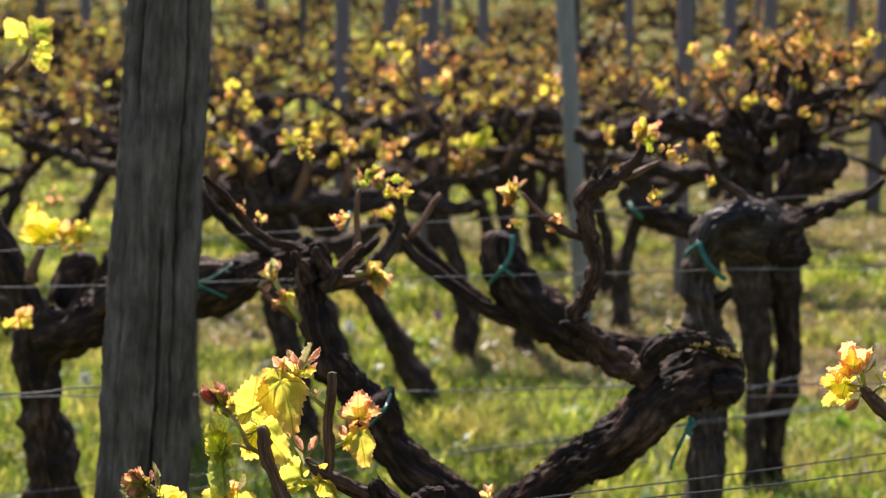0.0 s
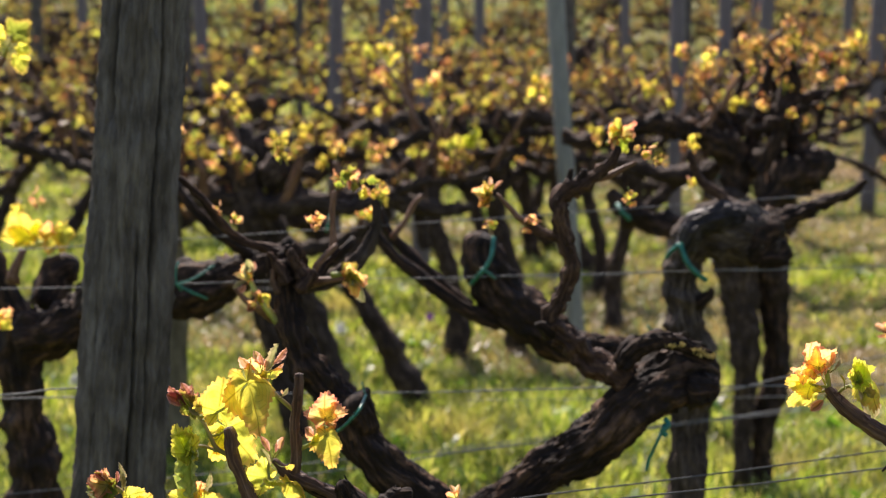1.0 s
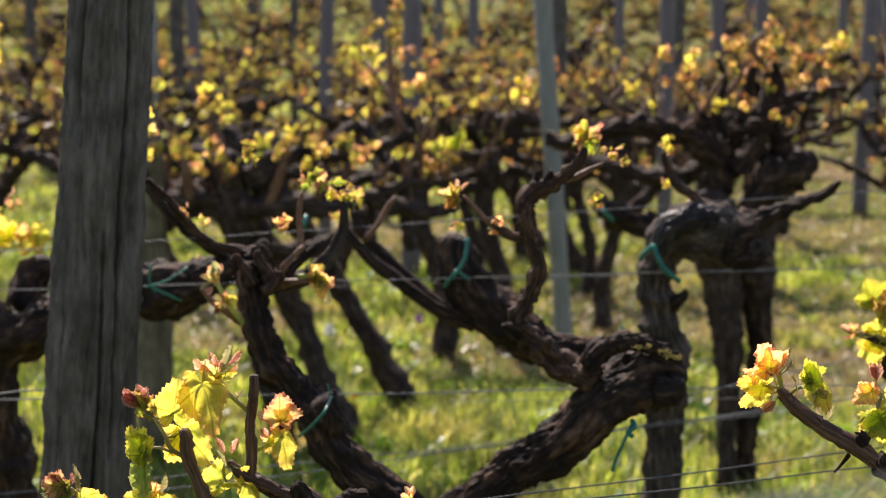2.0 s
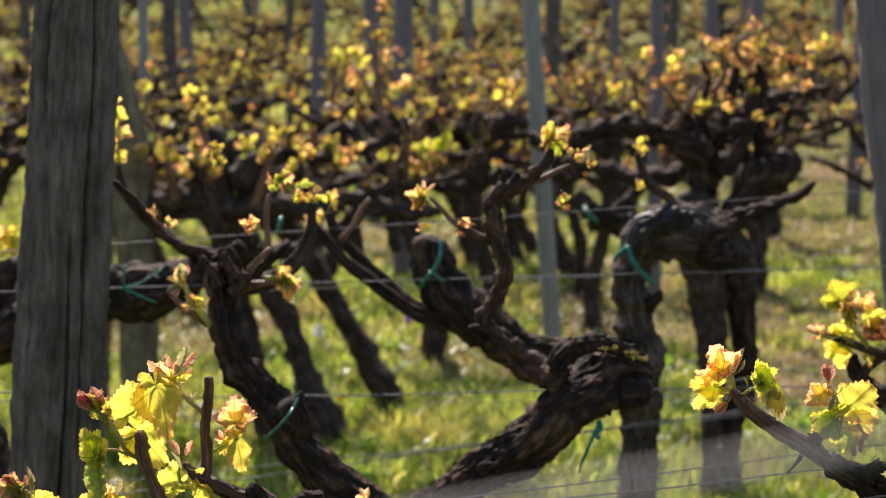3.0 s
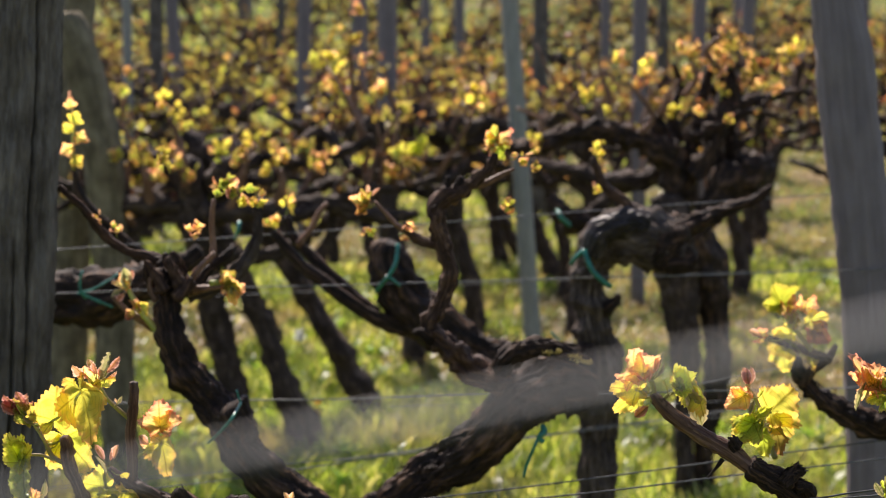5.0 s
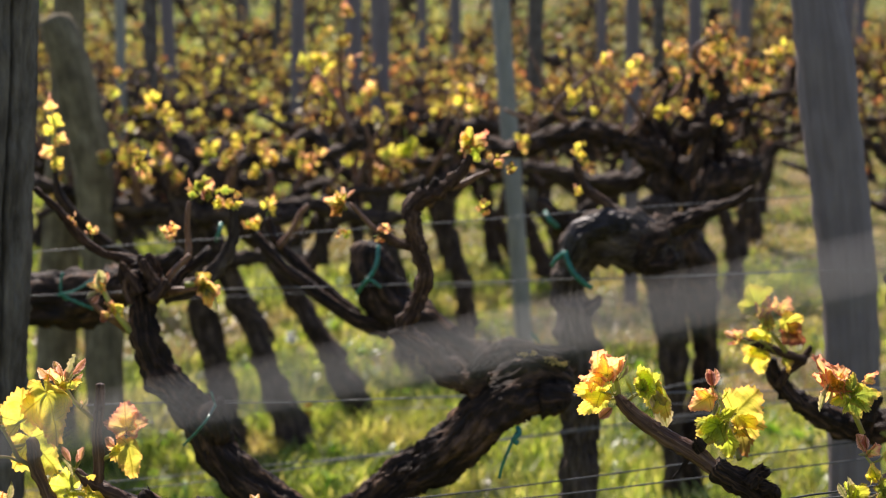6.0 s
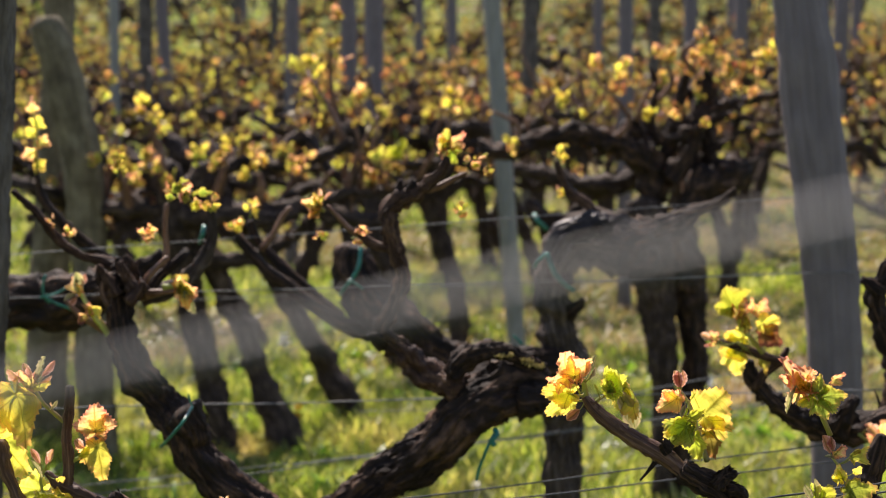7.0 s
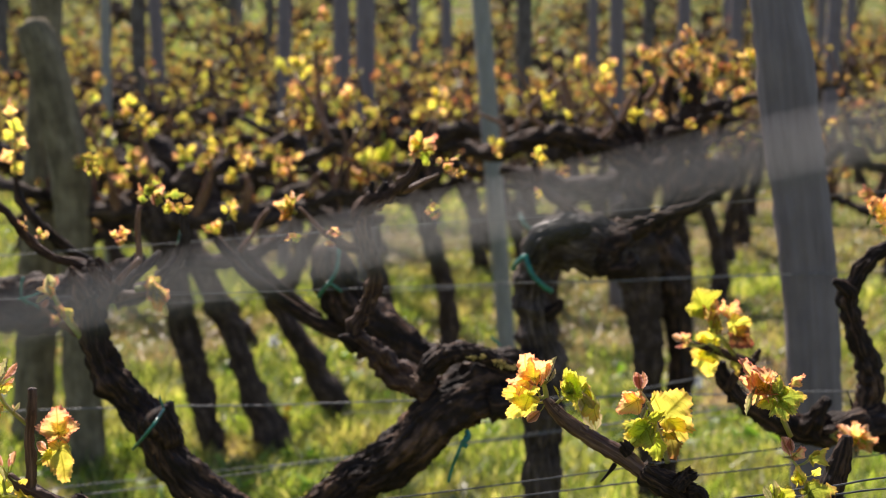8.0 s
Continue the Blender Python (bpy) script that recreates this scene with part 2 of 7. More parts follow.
def petal_material(name, c):
    m, nt, ns, ln, p = material(name)
    n = noise_node(nt, coords(nt, "Object"), 300, 2)
    ln.new(ramp(nt, n, [(0.3, tuple(v * 0.7 for v in c)), (0.7, c)]), p.inputs["Base Color"])
    p.inputs["Roughness"].default_value = 0.6
    return m


PETAL_YELLOW, PETAL_WHITE, PETAL_VIOLET = petal_material("yellow_petal", (0.8, 0.5, 0.02)), petal_material("white_fluff", (0.75, 0.75, 0.72)), petal_material("violet_petal", (0.35, 0.10, 0.45))


# ---- mesh helpers ----
def link_mesh(name, verts, faces, mat, parent=None, uvs=None, smooth=True):
    me = bpy.data.meshes.new(name)
    me.from_pydata(verts, [], faces)
    me.materials.append(mat)
    if uvs is not None:
        layer = me.uv_layers.new(name="UVMap")
        vi = np.empty(len(me.loops), dtype=np.int32)
        me.loops.foreach_get("vertex_index", vi)
        layer.data.foreach_set("uv", np.asarray(uvs, dtype=np.float32)[vi].ravel())
    me.polygons.foreach_set("use_smooth", [smooth] * len(me.polygons))
    me.update()
    ob = new(name, me)
    if parent is not None:
        ob.parent = parent
    return ob


def spline(pts, step):
    """Catmull-Rom through (x, y, z, r) points, evenly stepped."""
    p = [np.array(q[:4], dtype=float) for q in pts]
    p = [2 * p[0] - p[1]] + p + [2 * p[-1] - p[-2]]
    out = []
    for i in range(1, len(p) - 2):
        n = max(2, int(np.linalg.norm(p[i + 1][:3] - p[i][:3]) / step))
        for k in range(n):
            t = k / n
            a, b, c, d = p[i - 1], p[i], p[i + 1], p[i + 2]
            out.append(0.5 * (2 * b + (c - a) * t + (2 * a - 5 * b + 4 * c - d) * t * t + (3 * b - a - 3 * c + d) * t ** 3))
    out.append(p[-2])
    return out


def tube(pts, step=0.012, seg=16, knots=0.0, ridges=0.0, seed=0, ends=True, flat=1.0):
    """A tapered, gnarled stem. knots: slow swelling, ridges: strips of bark along it (both in parts of the radius)."""
    rng = random.Random(seed)
    line = spline(pts, step)
    V, U, F = [], [], []
    ref = Vector((0.31, 0.9, 0.17))
    s = 0.0
    ph = [rng.uniform(0, 6.28) for _ in range(6)]
    off = Vector((rng.uniform(-50, 50), rng.uniform(-50, 50), rng.uniform(-50, 50)))
    for i, q in enumerate(line):
        c, r = Vector(q[:3]), max(0.0004, abs(q[3]))
        a, b = Vector(line[max(0, i - 1)][:3]), Vector(line[min(len(line) - 1, i + 1)][:3])
        d = (b - a).normalized() if (b - a).length > 1e-7 else Vector((0, 0, 1))
        u = (ref - d * ref.dot(d)).normalized()
        ref = u
        v = d.cross(u)
        if i:
            s += (c - Vector(line[i - 1][:3])).length
        for k in range(seg):
            th = 2 * math.pi * k / seg
            n = u * math.cos(th) + v * math.sin(th)
            rr = r
            if knots:
                rr *= 1 + knots * (noise.noise(off + c * (0.5 / r) + n * 0.7) * 1.1 + 0.5 * noise.noise(off + c * (1.1 / r) + n * 1.3))
            if ridges:
                tw = th + s * 2.2
                n1 = noise.noise(Vector((math.cos(tw) * 2.6, math.sin(tw) * 2.6, s * 22)) + off)
                n2 = noise.noise(Vector((math.cos(tw) * 6.5, math.sin(tw) * 6.5, s * 48)) + off)
                rr *= 1 + ridges * (1.2 * n1 + 0.8 * (0.3 - abs(n2)) + 1.0 * noise.noise(off + c * 60 + n * 2.2))
                if seg > 30:
                    n3 = noise.noise(Vector((math.cos(tw) * 15, math.sin(tw) * 15, s * 26)) + off)
                    n4 = noise.noise(Vector((math.cos(th) * 11, math.sin(th) * 11, s * 55)) + off)
                    rr += min(1, r / 0.028) * (0.0034 * max(-0.6, (0.22 - abs(n3)) * 2.6) + 0.0030 * n4 + 0.0030 * 0.6 * noise.noise(off + (c + n * rr) * 240))
            V.append(c + n * rr * (1.0 if k % 2 else flat))
            U.append((k / seg * 1.0, s))
    m = len(line)
    for i in range(m - 1):
        for k in range(seg):
            k2 = (k + 1) % seg
            F.append((i * seg + k, i * seg + k2, (i + 1) * seg + k2, (i + 1) * seg + k))
    if ends:
        for i, sign in ((0, -1), (m - 1, 1)):
            c, r = Vector(line[i][:3]), abs(line[i][3])
            d = (Vector(line[m - 1][:3]) - Vector(line[m - 2][:3])).normalized() if sign > 0 else (Vector(line[0][:3]) - Vector(line[1][:3])).normalized()
            base = len(V)
            V.append(c + d * r * 0.35)
            U.append((0.5, s if sign > 0 else 0))
            for k in range(seg):
                a, b = i * seg + k, i * seg + (k + 1) % seg
                F.append((a, b, base) if sign > 0 else (b, a, base))
    return V, F, U


def shreds(V, F, U, pts, count, seed, size=1.0):
    """Loose strips of bark lifted off a stem, added to its mesh."""
    rng = random.Random(seed)
    line = spline(pts, 0.01)
    if len(line) < 4:
        return
    for _ in range(count):
        i = rng.randrange(1, max(2, int(len(line) * 0.86)))
        q = line[i]
        d = (Vector(line[i + 1][:3]) - Vector(line[i - 1][:3])).normalized()
        n = d.orthogonal().normalized()
        n.rotate(Matrix.Rotation(rng.uniform(0, 6.28), 3, d))
        w = d.cross(n)
        r = q[3]
        c = Vector(q[:3]) + n * r * 0.98
        if rng.random() < 0.5:
            d = -d
        ln = rng.uniform(0.006, 0.028) * size * min(1.0, r / 0.02)
        wd = rng.uniform(0.0008, 0.0035) * size
        lift = rng.uniform(0.02, 0.35) * ln
        b = len(V)
        for t in (0, 0.5, 1):
            p = c + d * ln * t + n * lift * t * t + w * wd * 0.6 * t * rng.uniform(-1, 1)
            h = wd * (1 - 0.75 * t)
            for sgn in (-1, 1):
                V.append(p + w * h * sgn + n * (0.0006 if sgn > 0 else 0))
                U.append((0.5 + sgn * 0.02, ln * t + i * 0.01))
        F += [(b, b + 1, b + 3, b + 2), (b + 2, b + 3, b + 5, b + 4)]


def stem(name, pts, mat, parent, seed=0, step=0.012, seg=16, knots=0.25, ridges=0.14, loose=0):
    V, F, U = tube(pts, step, seg, knots, ridges, seed)
    ob = link_mesh(name, V, F, mat, parent, U)
    if loose:
        V, F, U = [], [], []
        shreds(V, F, U, pts, loose, seed + 7)
        tagged(link_mesh("loose_bark", V, F, mat, parent, U), "peeling strips of old bark", kind="stuff")
    return ob


def thing(name, at, label, category, group=""):
    e = new(name)
    e.location = at
    e.empty_display_size = 0.05
    return tagged(e, label, category, group)


def local(parent, pts):
    o = parent.location
    return [(p[0] - o[0], p[1] - o[1], p[2] - o[2], *p[3:]) for p in pts]


# ---- leaves ----
def leaf_mesh(name, seed, cup, fold, wave, mat, fine=True, pleat=0.02, deep=1.0):
    """A five-lobed vine leaf with sharp teeth, its stalk joint at the origin, tip towards +Y, facing +Z."""
    rng = random.Random(seed)
    teeth = 37
    n = teeth * 4 if fine else 14
    rings = (0.0, 0.14, 0.28, 0.42, 0.55, 0.67, 0.78, 0.87, 0.94, 1.0) if fine else (0.0, 1.0)
    lob = [rng.uniform(0.75, 1.25) for _ in range(5)]
    tooth = [rng.uniform(0.55, 1.45) for _ in range(teeth)]
    V, U, F = [], [], []
    for ri, rr in enumerate(rings):
        for k in range(n if ri else 1):
            f = (k + 0.5) / n
            th = (f - 0.5) * 2 * math.pi * 0.972          # 0 is the tip, gap at the stalk
            r = (0.35 - 0.07 * (deep - 1) + 0.16 * math.cos(th) + 0.10 * max(0, math.cos(th)) ** 2) * (1 + 0.13 * noise.noise(Vector((math.cos(th) * 1.6, math.sin(th) * 1.6, seed * 3.7))))
            for j, (pos, hgt, wid) in enumerate(((0, 0.15, 0.34), (1.2, 0.14, 0.32), (-1.2, 0.14, 0.32), (2.4, 0.09, 0.34), (-2.4, 0.09, 0.34))):
                r += hgt * deep * lob[j] * math.exp(-((th - pos) / wid) ** 2)
            if fine and ri >= 8:
                saw = (-0.038, 0.0, 0.052, 0.018)[k % 4] if th < 0 else (0.018, 0.052, 0.0, -0.038)[k % 4]
                r *= 1 + (0.42 if ri == 8 else 1.0) * saw * tooth[k // 4]
            x, y = math.sin(th) * r * rr, math.cos(th) * r * rr
            d2 = x * x + y * y
            z = cup * d2 + fold * abs(x) + wave * rr * (math.sin(th * 4 + seed) * 0.5 + noise.noise(Vector((x * 4, y * 4, seed))) * 1.3)
            if fine and ri:
                tri = abs((f * 5 + 0.5) % 1.0 - 0.5) * 2                  # 0 between the veins, 1 on them
                z += pleat * (-1.2 * tri * math.sin(min(1.0, rr * 1.15) * 2.9) + 1.1 * math.cos(6.283 * (4.0 * rr - 2.2 * (1 - tri))) * rr * (1 - tri ** 3))
                z += 0.03 * noise.noise(Vector((x * 9, y * 9, seed + 3))) + 0.08 * rr ** 4 * noise.noise(Vector((th * 2.2, seed * 5.1, 0)))
            V.append((x, y, z))
            U.append((rr * 0.72, f * 5 + 0.5))
    for k in range(n - 1):
        F.append((0, 1 + k + 1, 1 + k))
    for ri in range(1, len(rings) - 1):
        a, b = 1 + (ri - 1) * n, 1 + ri * n
        for k in range(n - 1):
            F.append((a + k, a + k + 1, b + k + 1, b + k))
    return V, F, U


def blade_mesh(seed, half, open_, pleat, curl):
    """A young leaf still folded along its midrib, 1 long from its joint towards +Y; open_: 0 shut, 1 flat."""
    rng = random.Random(seed)
    V, U, F = [], [], []
    n, m = 22, 9
    ang = radians(82 * (1 - open_))
    for i in range(n + 1):
        t = i / n
        w = half * math.sin(math.pi * min(1, t * 0.95 + 0.05) ** 1.15) ** 0.75 * (1 + 0.16 * noise.noise(Vector((t * 4, seed, 0))))
        for j in range(m):
            sd = (j - m // 2) / (m // 2)
            a = abs(sd)
            ww = w * a * (1 + (0.15 * (i % 2) * rng.uniform(0.5, 1.4) if a > 0.9 else 0))
            zz = pleat * a * math.cos(6.283 * (5.5 * t - 0.9 * a)) + 0.05 * noise.noise(Vector((sd * 2, t * 5, seed + 9))) + curl * (t * t) + 0.3 * half * a ** 3 * noise.noise(Vector((sd, t * 6, seed + 4)))
            V.append((math.copysign(ww, sd) * math.cos(ang) + 0.03 * noise.noise(Vector((t * 3, seed, 7))), t, ww * math.sin(ang) + zz))
            U.append((0.18 + a * 0.54, a * 0.5))
    for i in range(n):
        for j in range(m - 1):
            a = i * m + j
            F.append((a, a + 1, a + m + 1, a + m))
    return V, F, U


LEAF_KINDS = {}


def leaf_kind(kind, mat, shapes):
    LEAF_KINDS[kind] = []
    for v, f, u in shapes:
        me = bpy.data.meshes.new("leaf_" + kind)
        me.from_pydata(v, [], f)
        me.materials.append(mat)
        lay = me.uv_layers.new(name="UVMap")
        vi = np.empty(len(me.loops), dtype=np.int32)
        me.loops.foreach_get("vertex_index", vi)
        lay.data.foreach_set("uv", np.asarray(u, dtype=np.float32)[vi].ravel())
        me.polygons.foreach_set("use_smooth", [True] * len(me.polygons))
        LEAF_KINDS[kind].append(me)


# kind "deep" is the leaf green with shade put into its colour
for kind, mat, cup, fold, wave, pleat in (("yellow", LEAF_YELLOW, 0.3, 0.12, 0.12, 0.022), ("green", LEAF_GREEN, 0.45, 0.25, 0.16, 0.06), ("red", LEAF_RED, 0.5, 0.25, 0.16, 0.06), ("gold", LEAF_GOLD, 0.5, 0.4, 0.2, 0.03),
                                          ("lime", LEAF_LIME, 0.4, 0.2, 0.14, 0.03), ("deep", LEAF_SHADED, 0.5, 0.3, 0.2, 0.03), ("rust", LEAF_RUST, 0.5, 0.4, 0.2, 0.035)):
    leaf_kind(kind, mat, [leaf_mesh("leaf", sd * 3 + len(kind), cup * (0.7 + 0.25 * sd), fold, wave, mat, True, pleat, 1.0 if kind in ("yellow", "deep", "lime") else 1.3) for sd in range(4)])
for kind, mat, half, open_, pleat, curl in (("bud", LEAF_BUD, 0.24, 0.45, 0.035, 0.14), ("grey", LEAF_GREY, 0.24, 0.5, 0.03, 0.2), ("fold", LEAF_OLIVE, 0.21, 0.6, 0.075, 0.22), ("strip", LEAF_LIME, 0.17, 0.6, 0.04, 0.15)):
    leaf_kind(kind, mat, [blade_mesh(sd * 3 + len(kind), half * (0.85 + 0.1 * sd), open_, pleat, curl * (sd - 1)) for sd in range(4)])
BLADES = ("bud", "grey", "fold", "strip")


def leaf_matrix(at, tip, face, size, wide=1.0):
    y = Vector(tip).normalized()
    z = Vector(face)
    z = (z - y * z.dot(y))
    z = z.normalized() if z.length > 1e-4 else y.orthogonal().normalized()
    x = y.cross(z)
    m = Matrix((x * wide, y, z)).transposed().to_4x4()
    return Matrix.Translation(at) @ m @ Matrix.Diagonal((size, size, size, 1))


def put_leaf(parent, kind, at, tip, face, size, rng, wide=1.0):
    ob = new("leaf", rng.choice(LEAF_KINDS[kind]))
    ob.parent = parent
    ob.matrix_local = leaf_matrix(at, tip, face, size, wide)
    return ob


def rnd_dir(rng, up=0.0):
    v = Vector((rng.uniform(-1, 1), rng.uniform(-1, 1), rng.uniform(-1, 1) + up))
    return v.normalized() if v.length > 1e-3 else Vector((0, 0, 1))


def bud_cluster(parent, at, way, size, rng, kinds="red red bud yellow", count=5):
    """Young leaves just unfolding at the end of a shoot; at in the parent's space."""
    way = Vector(way).normalized()
    ks = kinds.split()
    for i in range(count + 5):
        tip = (way * 1.0 + rnd_dir(rng, 0.2) * (0.55 + 0.12 * i)).normalized()
        face = Vector((rng.uniform(-0.6, 0.6), -1.0, rng.uniform(-0.3, 0.6))) if i % 2 else rnd_dir(rng)
        put_leaf(parent, rng.choice(ks), Vector(at) + way * size * rng.uniform(-0.2, 1.0) + rnd_dir(rng) * size * 0.7, tip, face, size * rng.uniform(0.55, 1.25), rng, rng.uniform(0.65, 1.1))


def shoot(parent, pts, leaves, seed, thick_mat=SHOOT):
    """A green shoot with its leaves as parts. pts in the world; leaves: rows of kind, x, y, z, size, angle of the tip, turn."""
    rng = random.Random(seed)
    pts = local(parent, pts)
    V, F, U = tube(pts, 0.004, 8, 0.15, 0.1, seed)
    line = [Vector(q[:3]) for q in spline(pts, 0.004)]
    o = parent.location
    made, stalks = [], []
    for kind, x, y, z, size, ang, turn in leaves:
        a = radians(ang)
        tip = Vector((math.cos(a), rng.uniform(-0.25, 0.25), math.sin(a)))
        face = Vector((math.sin(radians(turn)), -math.cos(radians(turn)), rng.uniform(-0.15, 0.35)))
        at = Vector((x, y, z)) - o - tip * size * 0.10
        near = min(line, key=lambda q: (q - at).length + 0.3 * abs((q - at).dot(tip)))
        mid = (near + at) / 2 + Vector((0, 0, -0.12 * (near - at).length))
        stalks.append(tube([(*near, size * 0.022), (*mid, size * 0.018), (*(at + tip * size * 0.02), size * 0.015)], 0.005, 6, 0, 0, 0, False))
        made.append((kind, at, tip, face, size))
    st = link_mesh("shoot", V, F, thick_mat, parent, U)
    for v, f, u in stalks:
        link_mesh("leaf_stalk", v, f, thick_mat, st, u)
    for kind, at, tip, face, size in made:
        put_leaf(st, kind, at, tip, face, size * 0.80, rng, rng.uniform(0.9, 1.12))
    return st


def leafy(parent, pts, leaves, seed, stalk=1.0):
    """A green shoot and its leaves as parts. leaves: rows of kind, (joint, tip) in the world, width, turn about the midrib."""
    rng = random.Random(seed)
    pts = local(parent, pts)
    line = [Vector(q[:3]) for q in spline(pts, 0.003)]
    o = parent.location
    V, F, U = tube(pts, 0.003, 10, 0.15, 0.1, seed)
    st = link_mesh("shoot", V, F, SHOOT, parent, U)
    for kind, (j, t), wide, turn in leaves:
        j, t = Vector(j[:3]) - o, Vector(t[:3]) - o
        ax = t - j
        size = ax.length / (1.0 if kind in BLADES else 0.74)
        if kind == "bud":
            j = j + ax * 0.25
            size, wide = size * 0.72, wide * 1.5
        ax.y += size * rng.uniform(-0.2, 0.2)
        a = radians(turn)
        out = Vector((0, -1, 0))
        side = ax.normalized().cross(out)
        face = out * math.cos(a) + side * math.sin(a) + Vector((0, 0, rng.uniform(-0.1, 0.2)))
        near = min(line, key=lambda q: (q - j).length)
        mid = (near + j) / 2 + Vector((0, 0.001, -0.15 * (near - j).length))
        r = min(0.0011, size * 0.022) * stalk
        v, f, u = tube([(*near, r * 1.3), (*mid, r), (*(j + ax.normalized() * size * 0.03), r * 0.8)], 0.003, 7, 0, 0, 0, False)
        link_mesh("leaf_stalk", v, f, SHOOT, st, u)
        put_leaf(st, kind, j, ax, face, size, rng, wide)
    return st


def spray(parent, at, way, size, seed, kinds="red red bud yellow", count=5, length=0.02):
    """A short bursting bud on a cane: stub of green stem and unfolding leaves. at in the world."""
    rng = random.Random(seed)
    w = Vector(way).normalized()
    a = Vector(at) - parent.location
    b = a + w * length
    st = link_mesh("shoot", *(lambda q: (q[0], q[1]))(tube([(*a, size * 0.09), (*(a * 0.5 + b * 0.5 + rnd_dir(rng) * length * 0.1), size * 0.08), (*b, size * 0.06)], 0.004, 7, 0.1, 0.1, seed)), SHOOT, parent)
    bud_cluster(st, b, w, size, rng, kinds, count)
    return st


# ---- ground ----
def ground_z(x, y):
    """Level among the near rows, rising to a slope behind."""
    far = max(0.0, y - 9.0)
    return 0.006 * far * far / (1 + 0.055 * far) + 0.012 * noise.noise(Vector((x * 0.9, y * 0.9, 3.1)))


def make_ground():
    xs = sorted(set([round(-6 + 0.25 * i, 3) for i in range(49)] + [-1500, -600, -250, -120, -60, -30, -15, -9, 9, 15, 30, 60, 120, 250, 600, 1500]))
    ys = sorted(set([round(-4 + 0.25 * i, 3) for i in range(61)] + [-1500, -500, -200, -80, -30, -12, -7, 12.5, 14, 16, 18, 21, 25, 30, 36, 45, 60, 90, 140, 250, 500, 1000, 2000]))
    V = [(x, y, ground_z(x, min(y, 70))) for y in ys for x in xs]
    n = len(xs)
    F = [(j * n + i, j * n + i + 1, (j + 1) * n + i + 1, (j + 1) * n + i) for j in range(len(ys) - 1) for i in range(n - 1)]
    return tagged(link_mesh("ground", V, F, GROUND), "grassy vineyard soil with bare brown patches", "ground", kind="structure")


make_ground()


def lush(x, y):
    """How thick the grass stands: worn patches here and there."""
    d = 0.22 + 0.55 * noise.noise(Vector((x * 1.3, y * 0.9, 8.0))) + 0.5 * noise.noise(Vector((x * 6, y * 5, 2.0)))
    d -= 0.50 * min(1, max(0, (y - 7.0) / 3))
    d -= 0.28 * min(1, max(0, (y - 4.5) / 2)) * min(1, max(0, (x - 0.3) / 0.5))
    d += 0.32 - 0.34 * min(1, max(0, (x / max(y, 1) - 0.05) / 0.12))
    for px, py, r in ((-0.82, 6.0, 0.5), (0.27, 5.4, 0.35), (0.9, 6.4, 0.4), (1.25, 5.2, 0.25), (-0.2, 8.2, 0.6)):
        d -= 1.25 * math.exp(-((x - px) ** 2 + ((y - py) * 0.8) ** 2) / (r * r))
    return d


def make_grass(name, label, mat, seed, straw):
    rs = np.random.RandomState(seed)
    V, F = [], []

    def blades(n, x0, x1, y0, y1, h0, h1, w):
        xs, ys = rs.uniform(x0, x1, n), rs.uniform(y0, y1, n)
        for x, y in zip(xs, ys):
            dens = lush(x, y)
            if straw:
                dens = 0.15 - dens
            if dens < rs.uniform(-0.35, 0.15) or abs(x - 0.06) > 0.32 * max(y, 0) + rs.uniform(1.6, 2.8) + (6 if w > 0.0055 else 0):
                continue
            h = rs.uniform(h0, h1) * 0.62 * (0.6 + 0.9 * min(0.9, max(0, dens + 0.25))) * (0.5 if straw else 1)
            a = rs.uniform(0, 6.283)
            lean = rs.uniform(0.2, 1.25) * h * (1.6 if straw else 1)
            ww = w * rs.uniform(0.6, 1.5)
            z = ground_z(x, y) - 0.004
            cx, cy, b = math.cos(a), math.sin(a), len(V)
            a2 = a + rs.uniform(0.8, 2.2)
            dx, dy = math.cos(a2) * ww, math.sin(a2) * ww
            V.extend(((x - dx, y - dy, z), (x + dx, y + dy, z), (x + cx * lean * 0.35 - dx * 0.8, y + cy * lean * 0.35 - dy * 0.8, z + h * 0.6),
                      (x + cx * lean * 0.35 + dx * 0.8, y + cy * lean * 0.35 + dy * 0.8, z + h * 0.6), (x + cx * lean, y + cy * lean, z + h)))
            F.extend(((b, b + 1, b + 3, b + 2), (b + 2, b + 3, b + 4)))

    k = 0.5 if straw else 1.0
    for count, x0, x1, y0, y1, h0, h1, w in ((85000, -1.6, 1.8, 2.2, 5.2, 0.03, 0.10, 0.0021), (80000, -2.6, 2.8, 5.2, 9.0, 0.04, 0.11, 0.0028), (50000, -4.8, 5.0, 9.0, 15.0, 0.05, 0.13, 0.004),
                                             (30000, -9.0, 9.0, 15.0, 26.0, 0.08, 0.18, 0.008), (16000, -16.0, 16.0, 26.0, 48.0, 0.10, 0.22, 0.016), (14000, -3.6, -1.6, -1.0, 5.2, 0.04, 0.11, 0.003), (14000, 1.8, 3.8, -1.0, 5.2, 0.04, 0.11, 0.003),
                                             (16000, -1.6, 1.8, -1.0, 2.2, 0.04, 0.11, 0.003), (26000, -7.5, 7.5, -5.5, 4.0, 0.05, 0.12, 0.006), (16000, -9.0, 9.0, 4.0, 15.0, 0.05, 0.12, 0.006), (9000, -4.8, -2.6, 5.2, 9.0, 0.05, 0.12, 0.004), (9000, 2.8, 5.0, 5.2, 9.0, 0.05, 0.12, 0.004)):
        blades(int(count * k), x0, x1, y0, y1, h0, h1, w)
    ob = link_mesh(name, V, F, mat, smooth=False)
    return tagged(ob, label, "grass", kind="stuff")


make_grass("grass", "lush spring grass between the vine rows", GRASS, 4, False)
